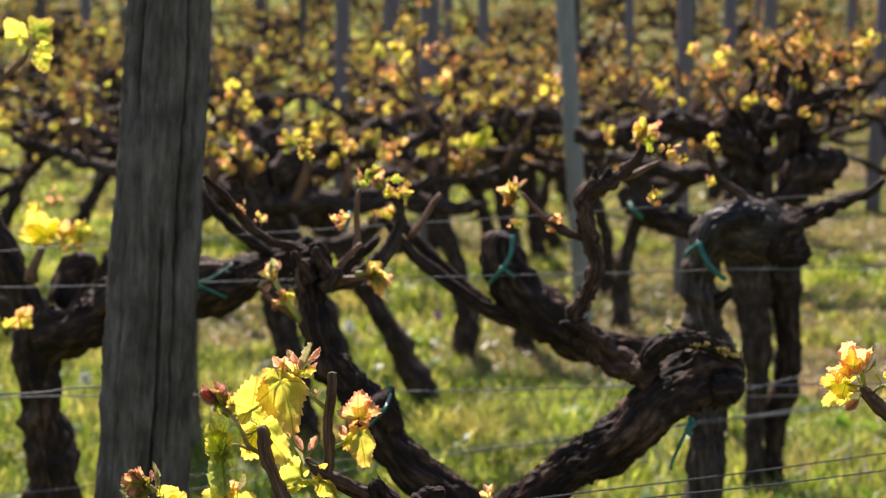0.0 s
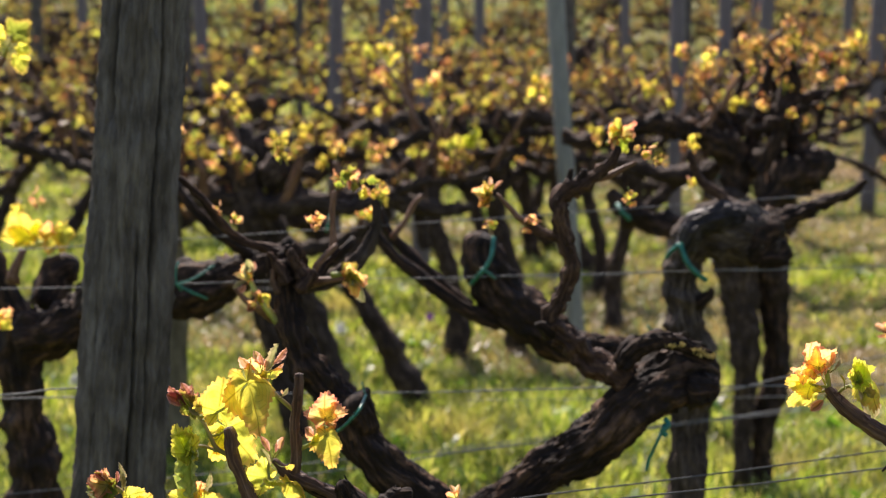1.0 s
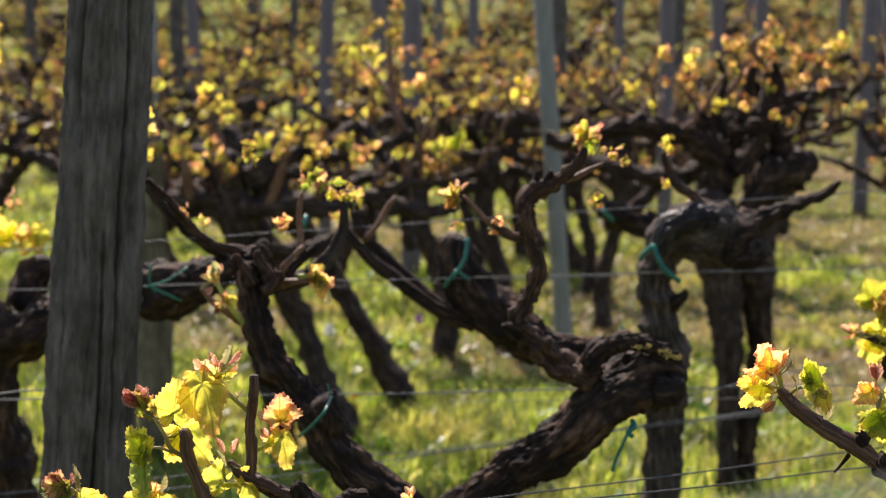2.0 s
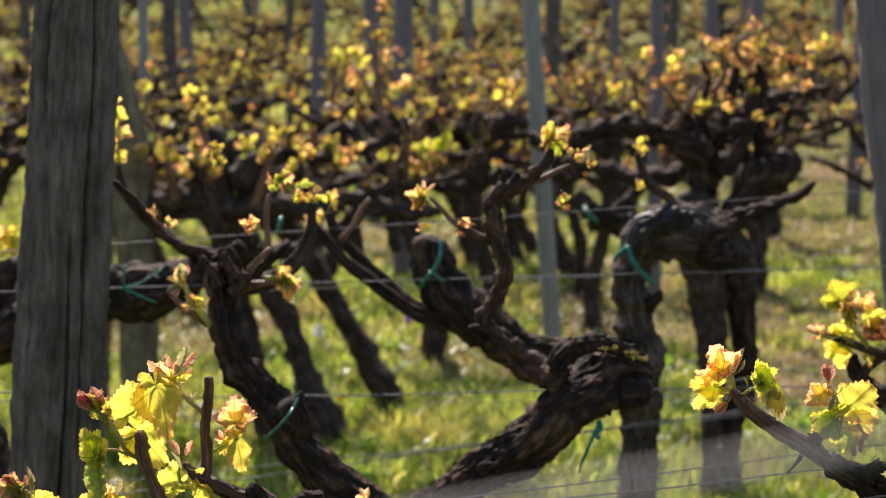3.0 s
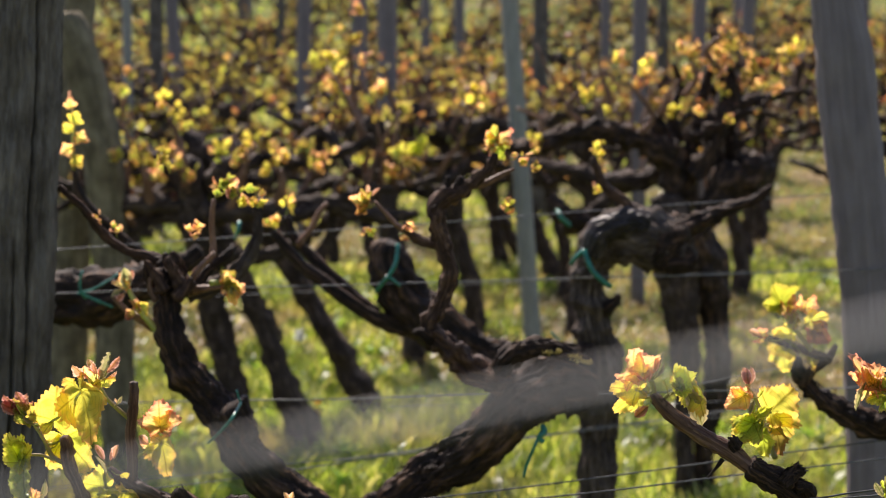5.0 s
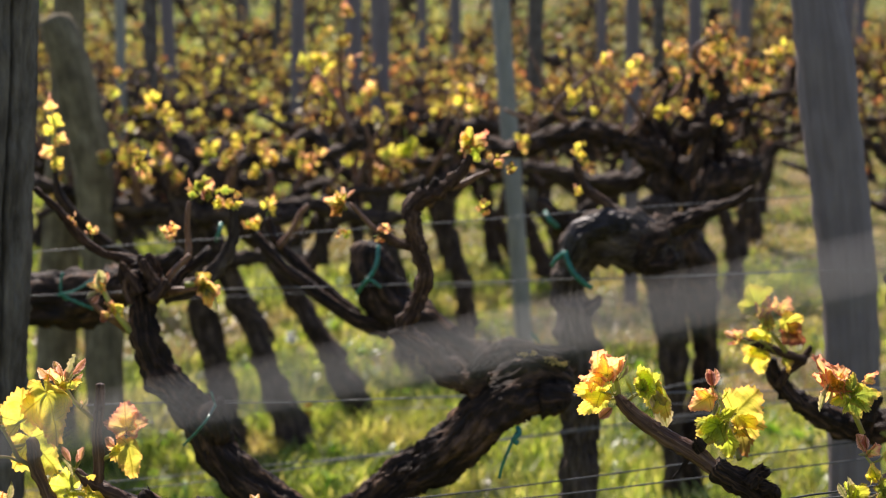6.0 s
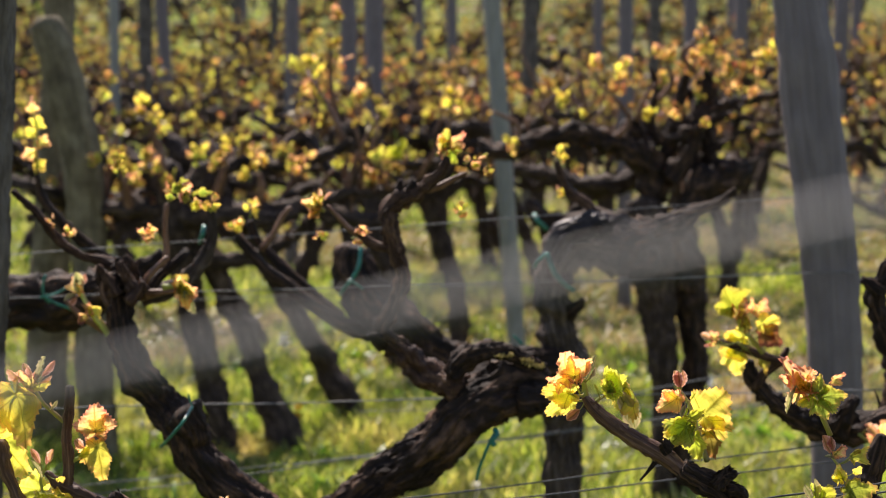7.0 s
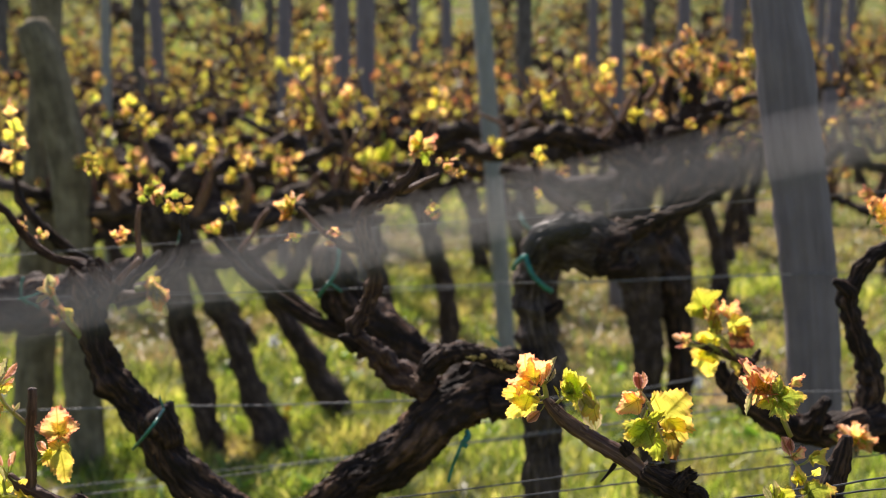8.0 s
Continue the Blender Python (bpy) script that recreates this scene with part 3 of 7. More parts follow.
make_grass("dry_grass", "dry straw-coloured grass on the bare patches", STRAW, 5, True)


def make_weeds():
    """Broad-leaved weeds in low tufts among the grass."""
    rs = random.Random(31)
    V, F = [], []
    for _ in range(420):
        y = rs.uniform(3.2, 9.0)
        x = rs.uniform(-0.3, 0.34) * y + 0.1
        if lush(x, y) < 0.05:
            continue
        z = ground_z(x, y)
        for _ in range(rs.randint(9, 18)):
            a, ln, w = rs.uniform(0, 6.283), rs.uniform(0.03, 0.075), rs.uniform(0.006, 0.014)
            up = rs.uniform(0.5, 1.4)
            c, sn = math.cos(a), math.sin(a)
            x0, y0 = x + rs.gauss(0, 0.03), y + rs.gauss(0, 0.03)
            b = len(V)
            for t, h in ((0, 0.15), (0.45, 1.0), (0.8, 0.7), (1, 0.05)):
                for sg in (-1, 1):
                    V.append((x0 + c * ln * t - sn * w * h * sg, y0 + sn * ln * t + c * w * h * sg, z + ln * up * t - ln * 0.5 * t * t + 0.3 * w * h * abs(sg)))
            F += [(b, b + 1, b + 3, b + 2), (b + 2, b + 3, b + 5, b + 4), (b + 4, b + 5, b + 7, b + 6)]
    return tagged(link_mesh("meadow_weeds", V, F, WEED, smooth=True), "low broad-leaved green weeds among the grass", "weeds", kind="stuff")


make_weeds()


# ---- posts ----
def post(name, pts, mat, label, seed, seg=40, crack=(), step=0.02, ledge=None):
    """A round post from the ground up; crack: rows of angle, bottom, top of long drying splits."""
    base = Vector(pts[0][:3])
    e = thing(name, base, label, "post", "trellis posts")
    V, F, U = tube(local(e, pts), step, seg, 0.04, 0.010, seed)
    line = spline(local(e, pts), step)
    for ang, z0, z1, wd in crack:
        for i, q in enumerate(line):
            if z0 < q[2] + base.z < z1:
                fade = min(1, (q[2] + base.z - z0) / 0.08, (z1 - q[2] - base.z) / 0.08)
                for k in range(seg):
                    v = V[i * seg + k]
                    c = Vector(q[:3])
                    th = math.degrees(math.atan2(v.y - c.y, v.x - c.x))
                    d = (th - ang - 5 * noise.noise(Vector((0, ang, q[2] * 6))) + 180) % 360 - 180
                    if abs(d) < wd:
                        V[i * seg + k] = v + (c - v) * 0.5 * fade * (1 - abs(d) / wd)
    if ledge:
        for i, q in enumerate(line):
            for k in range(seg):
                v = V[i * seg + k]
                th = math.degrees(math.atan2(v.y - q[1], v.x - q[0]))
                d = abs((th - ledge[0] + 180) % 360 - 180)
                up = min(1, max(0, (ledge[1] - q[2] - base.z) / 0.03))
                V[i * seg + k] = v + (v - Vector(q[:3])) * ledge[2] * up * max(0, 1 - d / 60)
    link_mesh("shaft", V, F, mat, e, U)
    return e


def straight(a, b, z0, z1):
    """Points (x, y, z, r) from z0 to z1 on the line through a and b."""
    out = []
    for z in np.linspace(z0, z1, 6):
        t = (z - a[2]) / (b[2] - a[2])
        out.append((a[0] + (b[0] - a[0]) * t, a[1] + (b[1] - a[1]) * t, z, a[3] + (b[3] - a[3]) * t))
    return out


post("wooden_post", straight(*[(-0.332, 1.920, 0.581, 0.0475), (-0.297, 1.920, 1.055, 0.0444)], -0.03, 1.2), POST, "weathered grey-brown wooden trellis post with deep drying cracks", 3, 180,
     ((-119, 0.97, 1.3, 5), (-73, 0.45, 0.87, 2.5), (-52, 0.6, 1.3, 3.5), (-128, 0.4, 0.8, 2.5), (-140, 0.84, 0.90, 5)), 0.01, (195, 0.89, 0.09))
post("wooden_post", [(0.791, 2.490, -0.030, 0.0380), (0.779, 2.490, 0.413, 0.0368), (0.772, 2.490, 0.546, 0.0368), (0.767, 2.490, 0.645, 0.0368), (0.760, 2.490, 0.743, 0.0376), (0.752, 2.490, 0.808, 0.0384), (0.741, 2.490, 0.888, 0.0384), (0.729, 2.490, 0.968, 0.0388), (0.719, 2.490, 1.047, 0.0384), (0.706, 2.490, 1.125, 0.0336), (0.697, 2.490, 1.195, 0.0320)], POST_PALE, "smooth pale grey wooden trellis post, leaning a little", 5, 60, ((-115, 1.07, 1.12, 6),), 0.02)
post("wooden_post", [(-0.634, 4.300, -0.065, 0.0455), (-0.650, 4.300, 0.181, 0.0470), (-0.647, 4.300, 0.379, 0.0470), (-0.657, 4.300, 0.561, 0.0442), (-0.661, 4.300, 0.699, 0.0470), (-0.670, 4.300, 0.796, 0.0497), (-0.686, 4.300, 0.878, 0.0497), (-0.706, 4.300, 0.973, 0.0470), (-0.730, 4.300, 1.055, 0.0428), (-0.745, 4.300, 1.093, 0.0373)], POST_MOSS,
     "crooked leaning olive-grey wooden post with a cut top", 6, 32)
post("wooden_post", straight(*[(-0.818, 4.500, 0.138, 0.0535), (-0.746, 4.500, 1.151, 0.0376)], -0.03, 1.25), POST_MOSS, "upright olive-grey wooden post behind a leaning one", 7, 32)


def stake(pts, label, seed):
    base = Vector(pts[0][:3])
    e = thing("metal_stake", base, label, "stake", "trellis posts")
    V, F, U = tube(local(e, pts), 0.05, 10, 0.0, 0.0, seed)
    link_mesh("shaft", V, F, STAKE, e, U)
    return e


stake(straight(*[(0.437, 5.400, 0.087, 0.0275), (0.364, 5.400, 1.125, 0.0275)], -0.02, 1.6), "thin blue-grey galvanised metal vine stake", 1)
stake(straight(*[(-1.088, 7.060, 0.546, 0.0202), (-1.079, 7.060, 1.170, 0.0202)], -0.02, 1.65), "thin blue-grey galvanised metal vine stake", 2)
FAR_POSTS = (((-1.214, 8.600, 0.913, 0.0356), 0.02), ((-1.216, 9.200, 0.898, 0.0351), -0.03), ((-1.894, 19.000, 0.904, 0.0544), 0.0), ((-1.091, 14.000, 0.957, 0.0356), 0.01), ((-0.434, 7.700, 0.928, 0.0318), 0.02),
             ((-0.256, 9.000, 0.896, 0.0429), 0.0), ((-0.054, 7.000, 0.943, 0.0385), 0.01), ((0.038, 13.900, 0.949, 0.0398), 0.0), ((0.287, 12.700, 0.961, 0.0404), -0.01), ((0.680, 9.400, 0.938, 0.0419), 0.01),
             ((1.352, 13.000, 0.950, 0.0372), 0.0), ((0.892, 6.600, 0.945, 0.0273), 0.0))
FAR_POSTS += (((1.521, 11.000, 0.972, 0.0350), 0.02), ((1.603, 10.000, 0.983, 0.0382), 0.0), ((2.652, 15.000, 0.917, 0.0477), 0.0),
             ((3.293, 18.000, 0.990, 0.0515), 0.01), ((2.995, 12.000, 0.949, 0.0343), 0.0), ((3.645, 16.000, 0.998, 0.0458), 0.0), ((-1.726, 17.000, 0.793, 0.0487), 0.0), ((2.556, 14.000, 0.978, 0.0534), 0.02), ((2.283, 9.300, 0.818, 0.0414), 0.03),
             ((-2.693, 12.000, 0.887, 0.0382), 0.0), ((-2.990, 15.000, 0.831, 0.0477), 0.0))
for i, ((x, y, z, r), lean) in enumerate(FAR_POSTS):
    g = ground_z(x, y)
    # post 6 gets the pale wood to paint the light on its left side
    post("wooden_post", [(x - lean * (z - g), y, g - 0.03, r), (x, y, z, r), (x + lean * 0.6, y, max(z + 0.2, g + 1.35), r * 0.97)], POST_PALE if i % 3 or i == 6 else POST,
         "round weathered wooden post in a vine row behind", 20 + i, 14, (), 0.1)


# ---- wires ----
def wire(a, b, r=0.0008, before=3.0, after=3.0, mat=None, label="taut galvanised trellis wire"):
    a, b = Vector(a[:3]), Vector(b[:3])
    d = b - a
    p0, p1 = a - d * before, b + d * after
    n = 24
    pts = [(*(p0 + (p1 - p0) * i / n + Vector((0, 0, 0.002 * noise.noise(Vector((i * 0.8, a.y, a.z)))))), r) for i in range(n + 1)]
    V, F, U = tube(pts, 0.4, 8, 0, 0, 0)
    return tagged(link_mesh("trellis_wire", V, F, mat or WIRE, None, U), label, "wire", "trellis wires")


# ---- vines, the near ones by hand ----
def vine(at, label):
    return thing("grapevine", at, label, "grapevine", "grapevines")


def limb(v, name, pts, seed, mat=BARK, seg=22, knots=0.3, ridges=0.16, loose=0, step=0.009):
    return stem(name, local(v, pts), mat, v, seed, step, seg, knots, ridges, loose)


def to_ground(pts, spread=1.15):
    """Carry the trunk on below its lowest point into the soil."""
    (x0, y0, z0, r0), (x1, y1, z1, r1) = pts[0][:4], pts[1][:4]
    k = 0.25 if z0 > 0.3 else 0.1
    dx, dy = (x0 - x1), (y0 - y1)
    n = math.hypot(dx, dy) or 1
    low = [(x0 + dx / n * k * 1.0, y0 + dy / n * k, -0.04, r0 * spread), (x0 + dx / n * k * 0.75, y0 + dy / n * k * 0.75, z0 * 0.4, r0 * 1.05)] if z0 > 0.15 else [(x0, y0, -0.04, r0 * spread)]
    return low + list(pts)


# vine with a straight-up head and a green tie, beside the dark post
PTS = to_ground([(0.091, 1.860, 0.498, 0.0220), (0.039, 1.860, 0.549, 0.0210), (-0.004, 1.870, 0.584, 0.0202), (-0.035, 1.875, 0.605, 0.0207), (-0.060, 1.880, 0.632, 0.0203), (-0.074, 1.885, 0.665, 0.0208), (-0.099, 1.900, 0.690, 0.0190), (-0.123, 1.900, 0.720, 0.0181), (-0.136, 1.900, 0.753, 0.0156), (-0.141, 1.910, 0.782, 0.0138), (-0.142, 1.920, 0.809, 0.0128), (-0.145, 1.930, 0.828, 0.0099), (-0.149, 1.930, 0.838, 0.0059)])
VINE_A = vine(PTS[0][:3], "old dark gnarled grapevine with twisted trunk and opening buds")
limb(VINE_A, "trunk", PTS, 11, loose=420, seg=80, step=0.004)
limb(VINE_A, "knot", [(-0.073, 1.870, 0.683, 0.0204), (-0.061, 1.870, 0.666, 0.0180), (-0.058, 1.870, 0.648, 0.0108)], 12, loose=50, seg=48, step=0.004)
limb(VINE_A, "knot", [(-0.141, 1.900, 0.823, 0.0122), (-0.157, 1.900, 0.821, 0.0073), (-0.162, 1.900, 0.833, 0.0043), (-0.161, 1.900, 0.839, 0.0031)], 13, loose=20, seg=40, step=0.004)
limb(VINE_A, "spur", [(-0.150, 1.940, 0.832, 0.0081), (-0.167, 1.940, 0.840, 0.0056), (-0.188, 1.940, 0.846, 0.0047), (-0.207, 1.940, 0.856, 0.0047), (-0.221, 1.940, 0.873, 0.0047), (-0.235, 1.940, 0.892, 0.0044), (-0.251, 1.940, 0.907, 0.0041), (-0.262, 1.940, 0.918, 0.0031)], 14, BARK_BROWN, 20, 0.4, 0.18, 10, 0.005)
limb(VINE_A, "spur", [(-0.137, 1.930, 0.815, 0.0147), (-0.117, 1.920, 0.809, 0.0092), (-0.102, 1.930, 0.824, 0.0061), (-0.081, 1.930, 0.840, 0.0055), (-0.072, 1.940, 0.851, 0.0037)], 15, BARK, 14, 0.3, 0.14, 6)
limb(VINE_A, "cane", [(-0.095, 1.930, 0.826, 0.0049), (-0.094, 1.935, 0.852, 0.0037), (-0.095, 1.936, 0.883, 0.0031), (-0.092, 1.936, 0.903, 0.0025)], 16, CANE, 10, 0.1, 0.06)
limb(VINE_A, "cane", [(-0.159, 1.920, 0.766, 0.0073), (-0.170, 1.910, 0.774, 0.0049), (-0.184, 1.900, 0.785, 0.0036), (-0.199, 1.900, 0.802, 0.0024)], 17, CANE, 10, 0.15, 0.06)
limb(VINE_A, "cane", [(-0.121, 1.920, 0.804, 0.0073), (-0.095, 1.910, 0.809, 0.0036), (-0.071, 1.910, 0.811, 0.0024)], 18, CANE, 10, 0.15, 0.06)
limb(VINE_A, "spur", [(-0.135, 1.900, 0.815, 0.0079), (-0.133, 1.900, 0.831, 0.0061), (-0.140, 1.900, 0.843, 0.0049), (-0.141, 1.900, 0.849, 0.0031)], 19, BARK, 14, 0.3, 0.14, 6)
limb(VINE_A, "arm", [(-0.128, 1.970, 0.794, 0.0095), (-0.100, 1.970, 0.802, 0.0095), (-0.076, 1.970, 0.817, 0.0089), (-0.058, 1.970, 0.836, 0.0076), (-0.049, 1.970, 0.857, 0.0057), (-0.047, 1.970, 0.880, 0.0044), (-0.051, 1.970, 0.899, 0.0032), (-0.059, 1.970, 0.913, 0.0019)], 21, BARK_GREY_SKYLIT, 32, 0.45, 0.22, 20, 0.006)
limb(VINE_A, "cane", [(-0.119, 1.905, 0.809, 0.0031), (-0.110, 1.905, 0.826, 0.0035), (-0.098, 1.905, 0.839, 0.0031), (-0.088, 1.905, 0.848, 0.0027)], 22, CANE, 10, 0.2, 0.1)
limb(VINE_A, "cane", [(-0.127, 1.920, 0.822, 0.0073), (-0.131, 1.910, 0.839, 0.0049), (-0.135, 1.910, 0.849, 0.0030)], 20, BARK_BROWN, 20, 0.7, 0.35, 16, 0.004)
limb(VINE_A, "spur", [(-0.117, 1.890, 0.809, 0.0085), (-0.127, 1.890, 0.825, 0.0067), (-0.134, 1.890, 0.837, 0.0049), (-0.137, 1.890, 0.846, 0.0030)], 23, BARK_BROWN, 20, 0.7, 0.35, 18, 0.004)
limb(VINE_A, "spur", [(-0.143, 1.885, 0.810, 0.0067), (-0.149, 1.885, 0.826, 0.0048), (-0.156, 1.885, 0.836, 0.0030), (-0.160, 1.885, 0.843, 0.0018)], 24, BARK_BROWN, 18, 0.7, 0.35, 14, 0.004)
limb(VINE_A, "spur", [(-0.128, 1.885, 0.801, 0.0073), (-0.117, 1.885, 0.815, 0.0054), (-0.112, 1.885, 0.824, 0.0030)], 25, BARK_BROWN, 18, 0.7, 0.35, 10, 0.004)
limb(VINE_A, "spur", [(-0.151, 1.885, 0.798, 0.0030), (-0.157, 1.885, 0.815, 0.0030), (-0.154, 1.885, 0.826, 0.0024), (-0.150, 1.885, 0.831, 0.0018)], 26, CANE_DARK, 12, 0.4, 0.2, 4, 0.004)
for (x, y, z, s), way, kinds, n in (((-0.091, 1.936, 0.905, 0.0160), (0.8, -0.2, 0.5), "green yellow green bud grey red", 9), ((-0.065, 1.930, 0.905, 0.0147), (0.7, 0, 0.1), "green yellow red", 7),
                                    ((-0.111, 1.930, 0.862, 0.0098), (-0.2, 0, 0.8), "red red bud", 6), ((-0.200, 1.935, 0.862, 0.0085), (0.1, -0.3, 0.8), "bud red green", 4),
                                    ((-0.157, 2.000, 0.927, 0.0127), (0.1, 0, 0.8), "yellow gold red", 5), ((-0.216, 1.935, 0.878, 0.0070), (-0.3, 0, 0.5), "bud red", 3)):
    spray(VINE_A, (x, y, z), way, s * 0.9, int(x * 9000) % 997, kinds, n, s * 0.7)
leafy(VINE_A, [(-0.152, 1.900, 0.763, 0.0042), (-0.168, 1.900, 0.784, 0.0036), (-0.179, 1.900, 0.803, 0.0030), (-0.184, 1.900, 0.815, 0.0024)],
      [("grey", [(-0.183, 1.895, 0.811), (-0.189, 1.895, 0.837)], 1.2, 30),
       ("bud", [(-0.181, 1.895, 0.815), (-0.176, 1.895, 0.832)], 1.1, 20),
       ("red", [(-0.185, 1.898, 0.812), (-0.184, 1.898, 0.828)], 1.0, -40),
       ("grey", [(-0.186, 1.895, 0.810), (-0.201, 1.895, 0.804)], 1.3, 30),
       ("bud", [(-0.184, 1.895, 0.808), (-0.195, 1.895, 0.799)], 1.2, -30),
       ("yellow", [(-0.170, 1.895, 0.789), (-0.161, 1.895, 0.794)], 1.3, 20),
       ("red", [(-0.172, 1.895, 0.790), (-0.167, 1.895, 0.801)], 1.0, -30),
       ("bud", [(-0.174, 1.895, 0.784), (-0.185, 1.895, 0.776)], 1.3, 30),
       ("red", [(-0.177, 1.895, 0.785), (-0.183, 1.895, 0.779)], 1.0, 20)], 31)
leafy(VINE_A, [(-0.095, 1.910, 0.814, 0.0036), (-0.083, 1.910, 0.815, 0.0030), (-0.075, 1.910, 0.815, 0.0024)],
      [("red", [(-0.076, 1.905, 0.814), (-0.053, 1.905, 0.817)], 1.2, 20),
       ("gold", [(-0.077, 1.908, 0.815), (-0.066, 1.908, 0.826)], 1.0, -30),
       ("green", [(-0.074, 1.905, 0.813), (-0.058, 1.905, 0.809)], 1.1, 30),
       ("grey", [(-0.071, 1.905, 0.811), (-0.055, 1.905, 0.790)], 1.2, 30),
       ("bud", [(-0.078, 1.905, 0.817), (-0.074, 1.905, 0.826)], 1.0, 40)], 32)

# the stout arm with a mossy knob and a rising cane
PTS = to_ground([(0.054, 1.930, 0.508, 0.0247), (0.086, 1.930, 0.544, 0.0247), (0.114, 1.920, 0.571, 0.0246), (0.145, 1.920, 0.597, 0.0264), (0.179, 1.910, 0.618, 0.0268), (0.204, 1.905, 0.641, 0.0285), (0.228, 1.905, 0.670, 0.0314), (0.257, 1.905, 0.691, 0.0332), (0.288, 1.905, 0.702, 0.0308), (0.311, 1.905, 0.704, 0.0256), (0.326, 1.905, 0.702, 0.0140)])
VINE_B = vine(PTS[0][:3], "old grapevine with a thick shaggy slanting trunk and mossy knob")
limb(VINE_B, "trunk", PTS, 31, loose=800, seg=88, step=0.004)
limb(VINE_B, "knot", [(0.218, 1.885, 0.719, 0.0109), (0.236, 1.885, 0.739, 0.0115), (0.262, 1.885, 0.747, 0.0097), (0.281, 1.885, 0.744, 0.0091), (0.301, 1.885, 0.735, 0.0073), (0.320, 1.885, 0.727, 0.0048)], 32, loose=90, seg=56, step=0.004)
limb(VINE_B, "knot", [(0.292, 1.880, 0.694, 0.0217), (0.316, 1.880, 0.694, 0.0157), (0.324, 1.880, 0.693, 0.0072)], 33, seg=48, step=0.004)
limb(VINE_B, "cane", [(0.230, 1.900, 0.701, 0.0183), (0.208, 1.910, 0.710, 0.0153), (0.187, 1.910, 0.718, 0.0147), (0.169, 1.910, 0.737, 0.0135), (0.153, 1.910, 0.751, 0.0110), (0.143, 1.910, 0.762, 0.0104), (0.149, 1.910, 0.776, 0.0092), (0.158, 1.910, 0.795, 0.0086), (0.164, 1.910, 0.813, 0.0086), (0.167, 1.910, 0.829, 0.0086), (0.161, 1.910, 0.846, 0.0086), (0.156, 1.910, 0.862, 0.0092), (0.153, 1.910, 0.878, 0.0086), (0.153, 1.910, 0.897, 0.0092), (0.167, 1.910, 0.908, 0.0092), (0.184, 1.910, 0.917, 0.0080), (0.198, 1.910, 0.928, 0.0067), (0.210, 1.910, 0.940, 0.0055), (0.216, 1.910, 0.954, 0.0037)],
     34, BARK_BROWN, 36, 0.55, 0.16, 80, 0.004)
limb(VINE_B, "cane", [(0.157, 1.912, 0.856, 0.0074), (0.137, 1.912, 0.859, 0.0055), (0.123, 1.912, 0.868, 0.0049), (0.118, 1.912, 0.879, 0.0031)], 35, BARK_BROWN, 16, 0.4, 0.12, 6)
limb(VINE_B, "cane", [(0.126, 1.915, 0.865, 0.0037), (0.108, 1.915, 0.877, 0.0031), (0.095, 1.915, 0.892, 0.0025), (0.085, 1.915, 0.902, 0.0018)], 36, CANE, 10, 0.2, 0.08)
limb(VINE_B, "cane", [(0.188, 1.920, 0.919, 0.0049), (0.206, 1.922, 0.921, 0.0037), (0.224, 1.925, 0.930, 0.0031), (0.237, 1.925, 0.936, 0.0018)], 37, CANE, 10, 0.2, 0.08)
limb(VINE_B, "spur", [(0.145, 1.910, 0.749, 0.0097), (0.135, 1.900, 0.760, 0.0066), (0.127, 1.900, 0.760, 0.0036)], 38, BARK, 10)
limb(VINE_B, "spur", [(0.157, 1.910, 0.904, 0.0061), (0.164, 1.910, 0.922, 0.0036), (0.165, 1.910, 0.930, 0.0024)], 39, BARK, 12)
limb(VINE_B, "spur", [(0.174, 1.910, 0.916, 0.0055), (0.180, 1.910, 0.929, 0.0036)], 40, BARK, 12)
for (x, y, z, s), way, kinds, n in (                                    ((0.086, 1.916, 0.866, 0.0085), (-0.5, 0, 0.1), "bud green red", 3), ((0.111, 1.916, 0.866, 0.0110), (0.3, -0.2, 0.1), "red bud red", 5),
                                                                        ((0.233, 1.925, 0.946, 0.0110), (0.6, 0, 0.1), "red gold bud", 4), ((0.228, 1.925, 0.909, 0.0098), (0.1, 0, -0.6), "red green yellow", 4),
                                    ((0.249, 1.925, 0.939, 0.0085), (0.7, 0, 0), "gold red", 2)):
    spray(VINE_B, (x, y, z), way, s * 0.9, int(x * 9000) % 997, kinds, n, s * 0.7)

leafy(VINE_B, [(0.082, 1.916, 0.896, 0.0024), (0.075, 1.915, 0.902, 0.0024), (0.073, 1.915, 0.908, 0.0018)],
      [("red", [(0.074, 1.912, 0.901), (0.058, 1.912, 0.904)], 0.8, 20),
       ("rust", [(0.073, 1.912, 0.898), (0.064, 1.912, 0.890)], 0.8, -20),
       ("gold", [(0.075, 1.912, 0.904), (0.069, 1.912, 0.914)], 0.8, 30),
       ("bud", [(0.078, 1.912, 0.905), (0.075, 1.912, 0.921)], 0.8, 40),
       ("bud", [(0.080, 1.912, 0.905), (0.091, 1.912, 0.918)], 0.8, -30),
       ("gold", [(0.077, 1.912, 0.900), (0.072, 1.912, 0.888)], 0.8, 25)], 33)
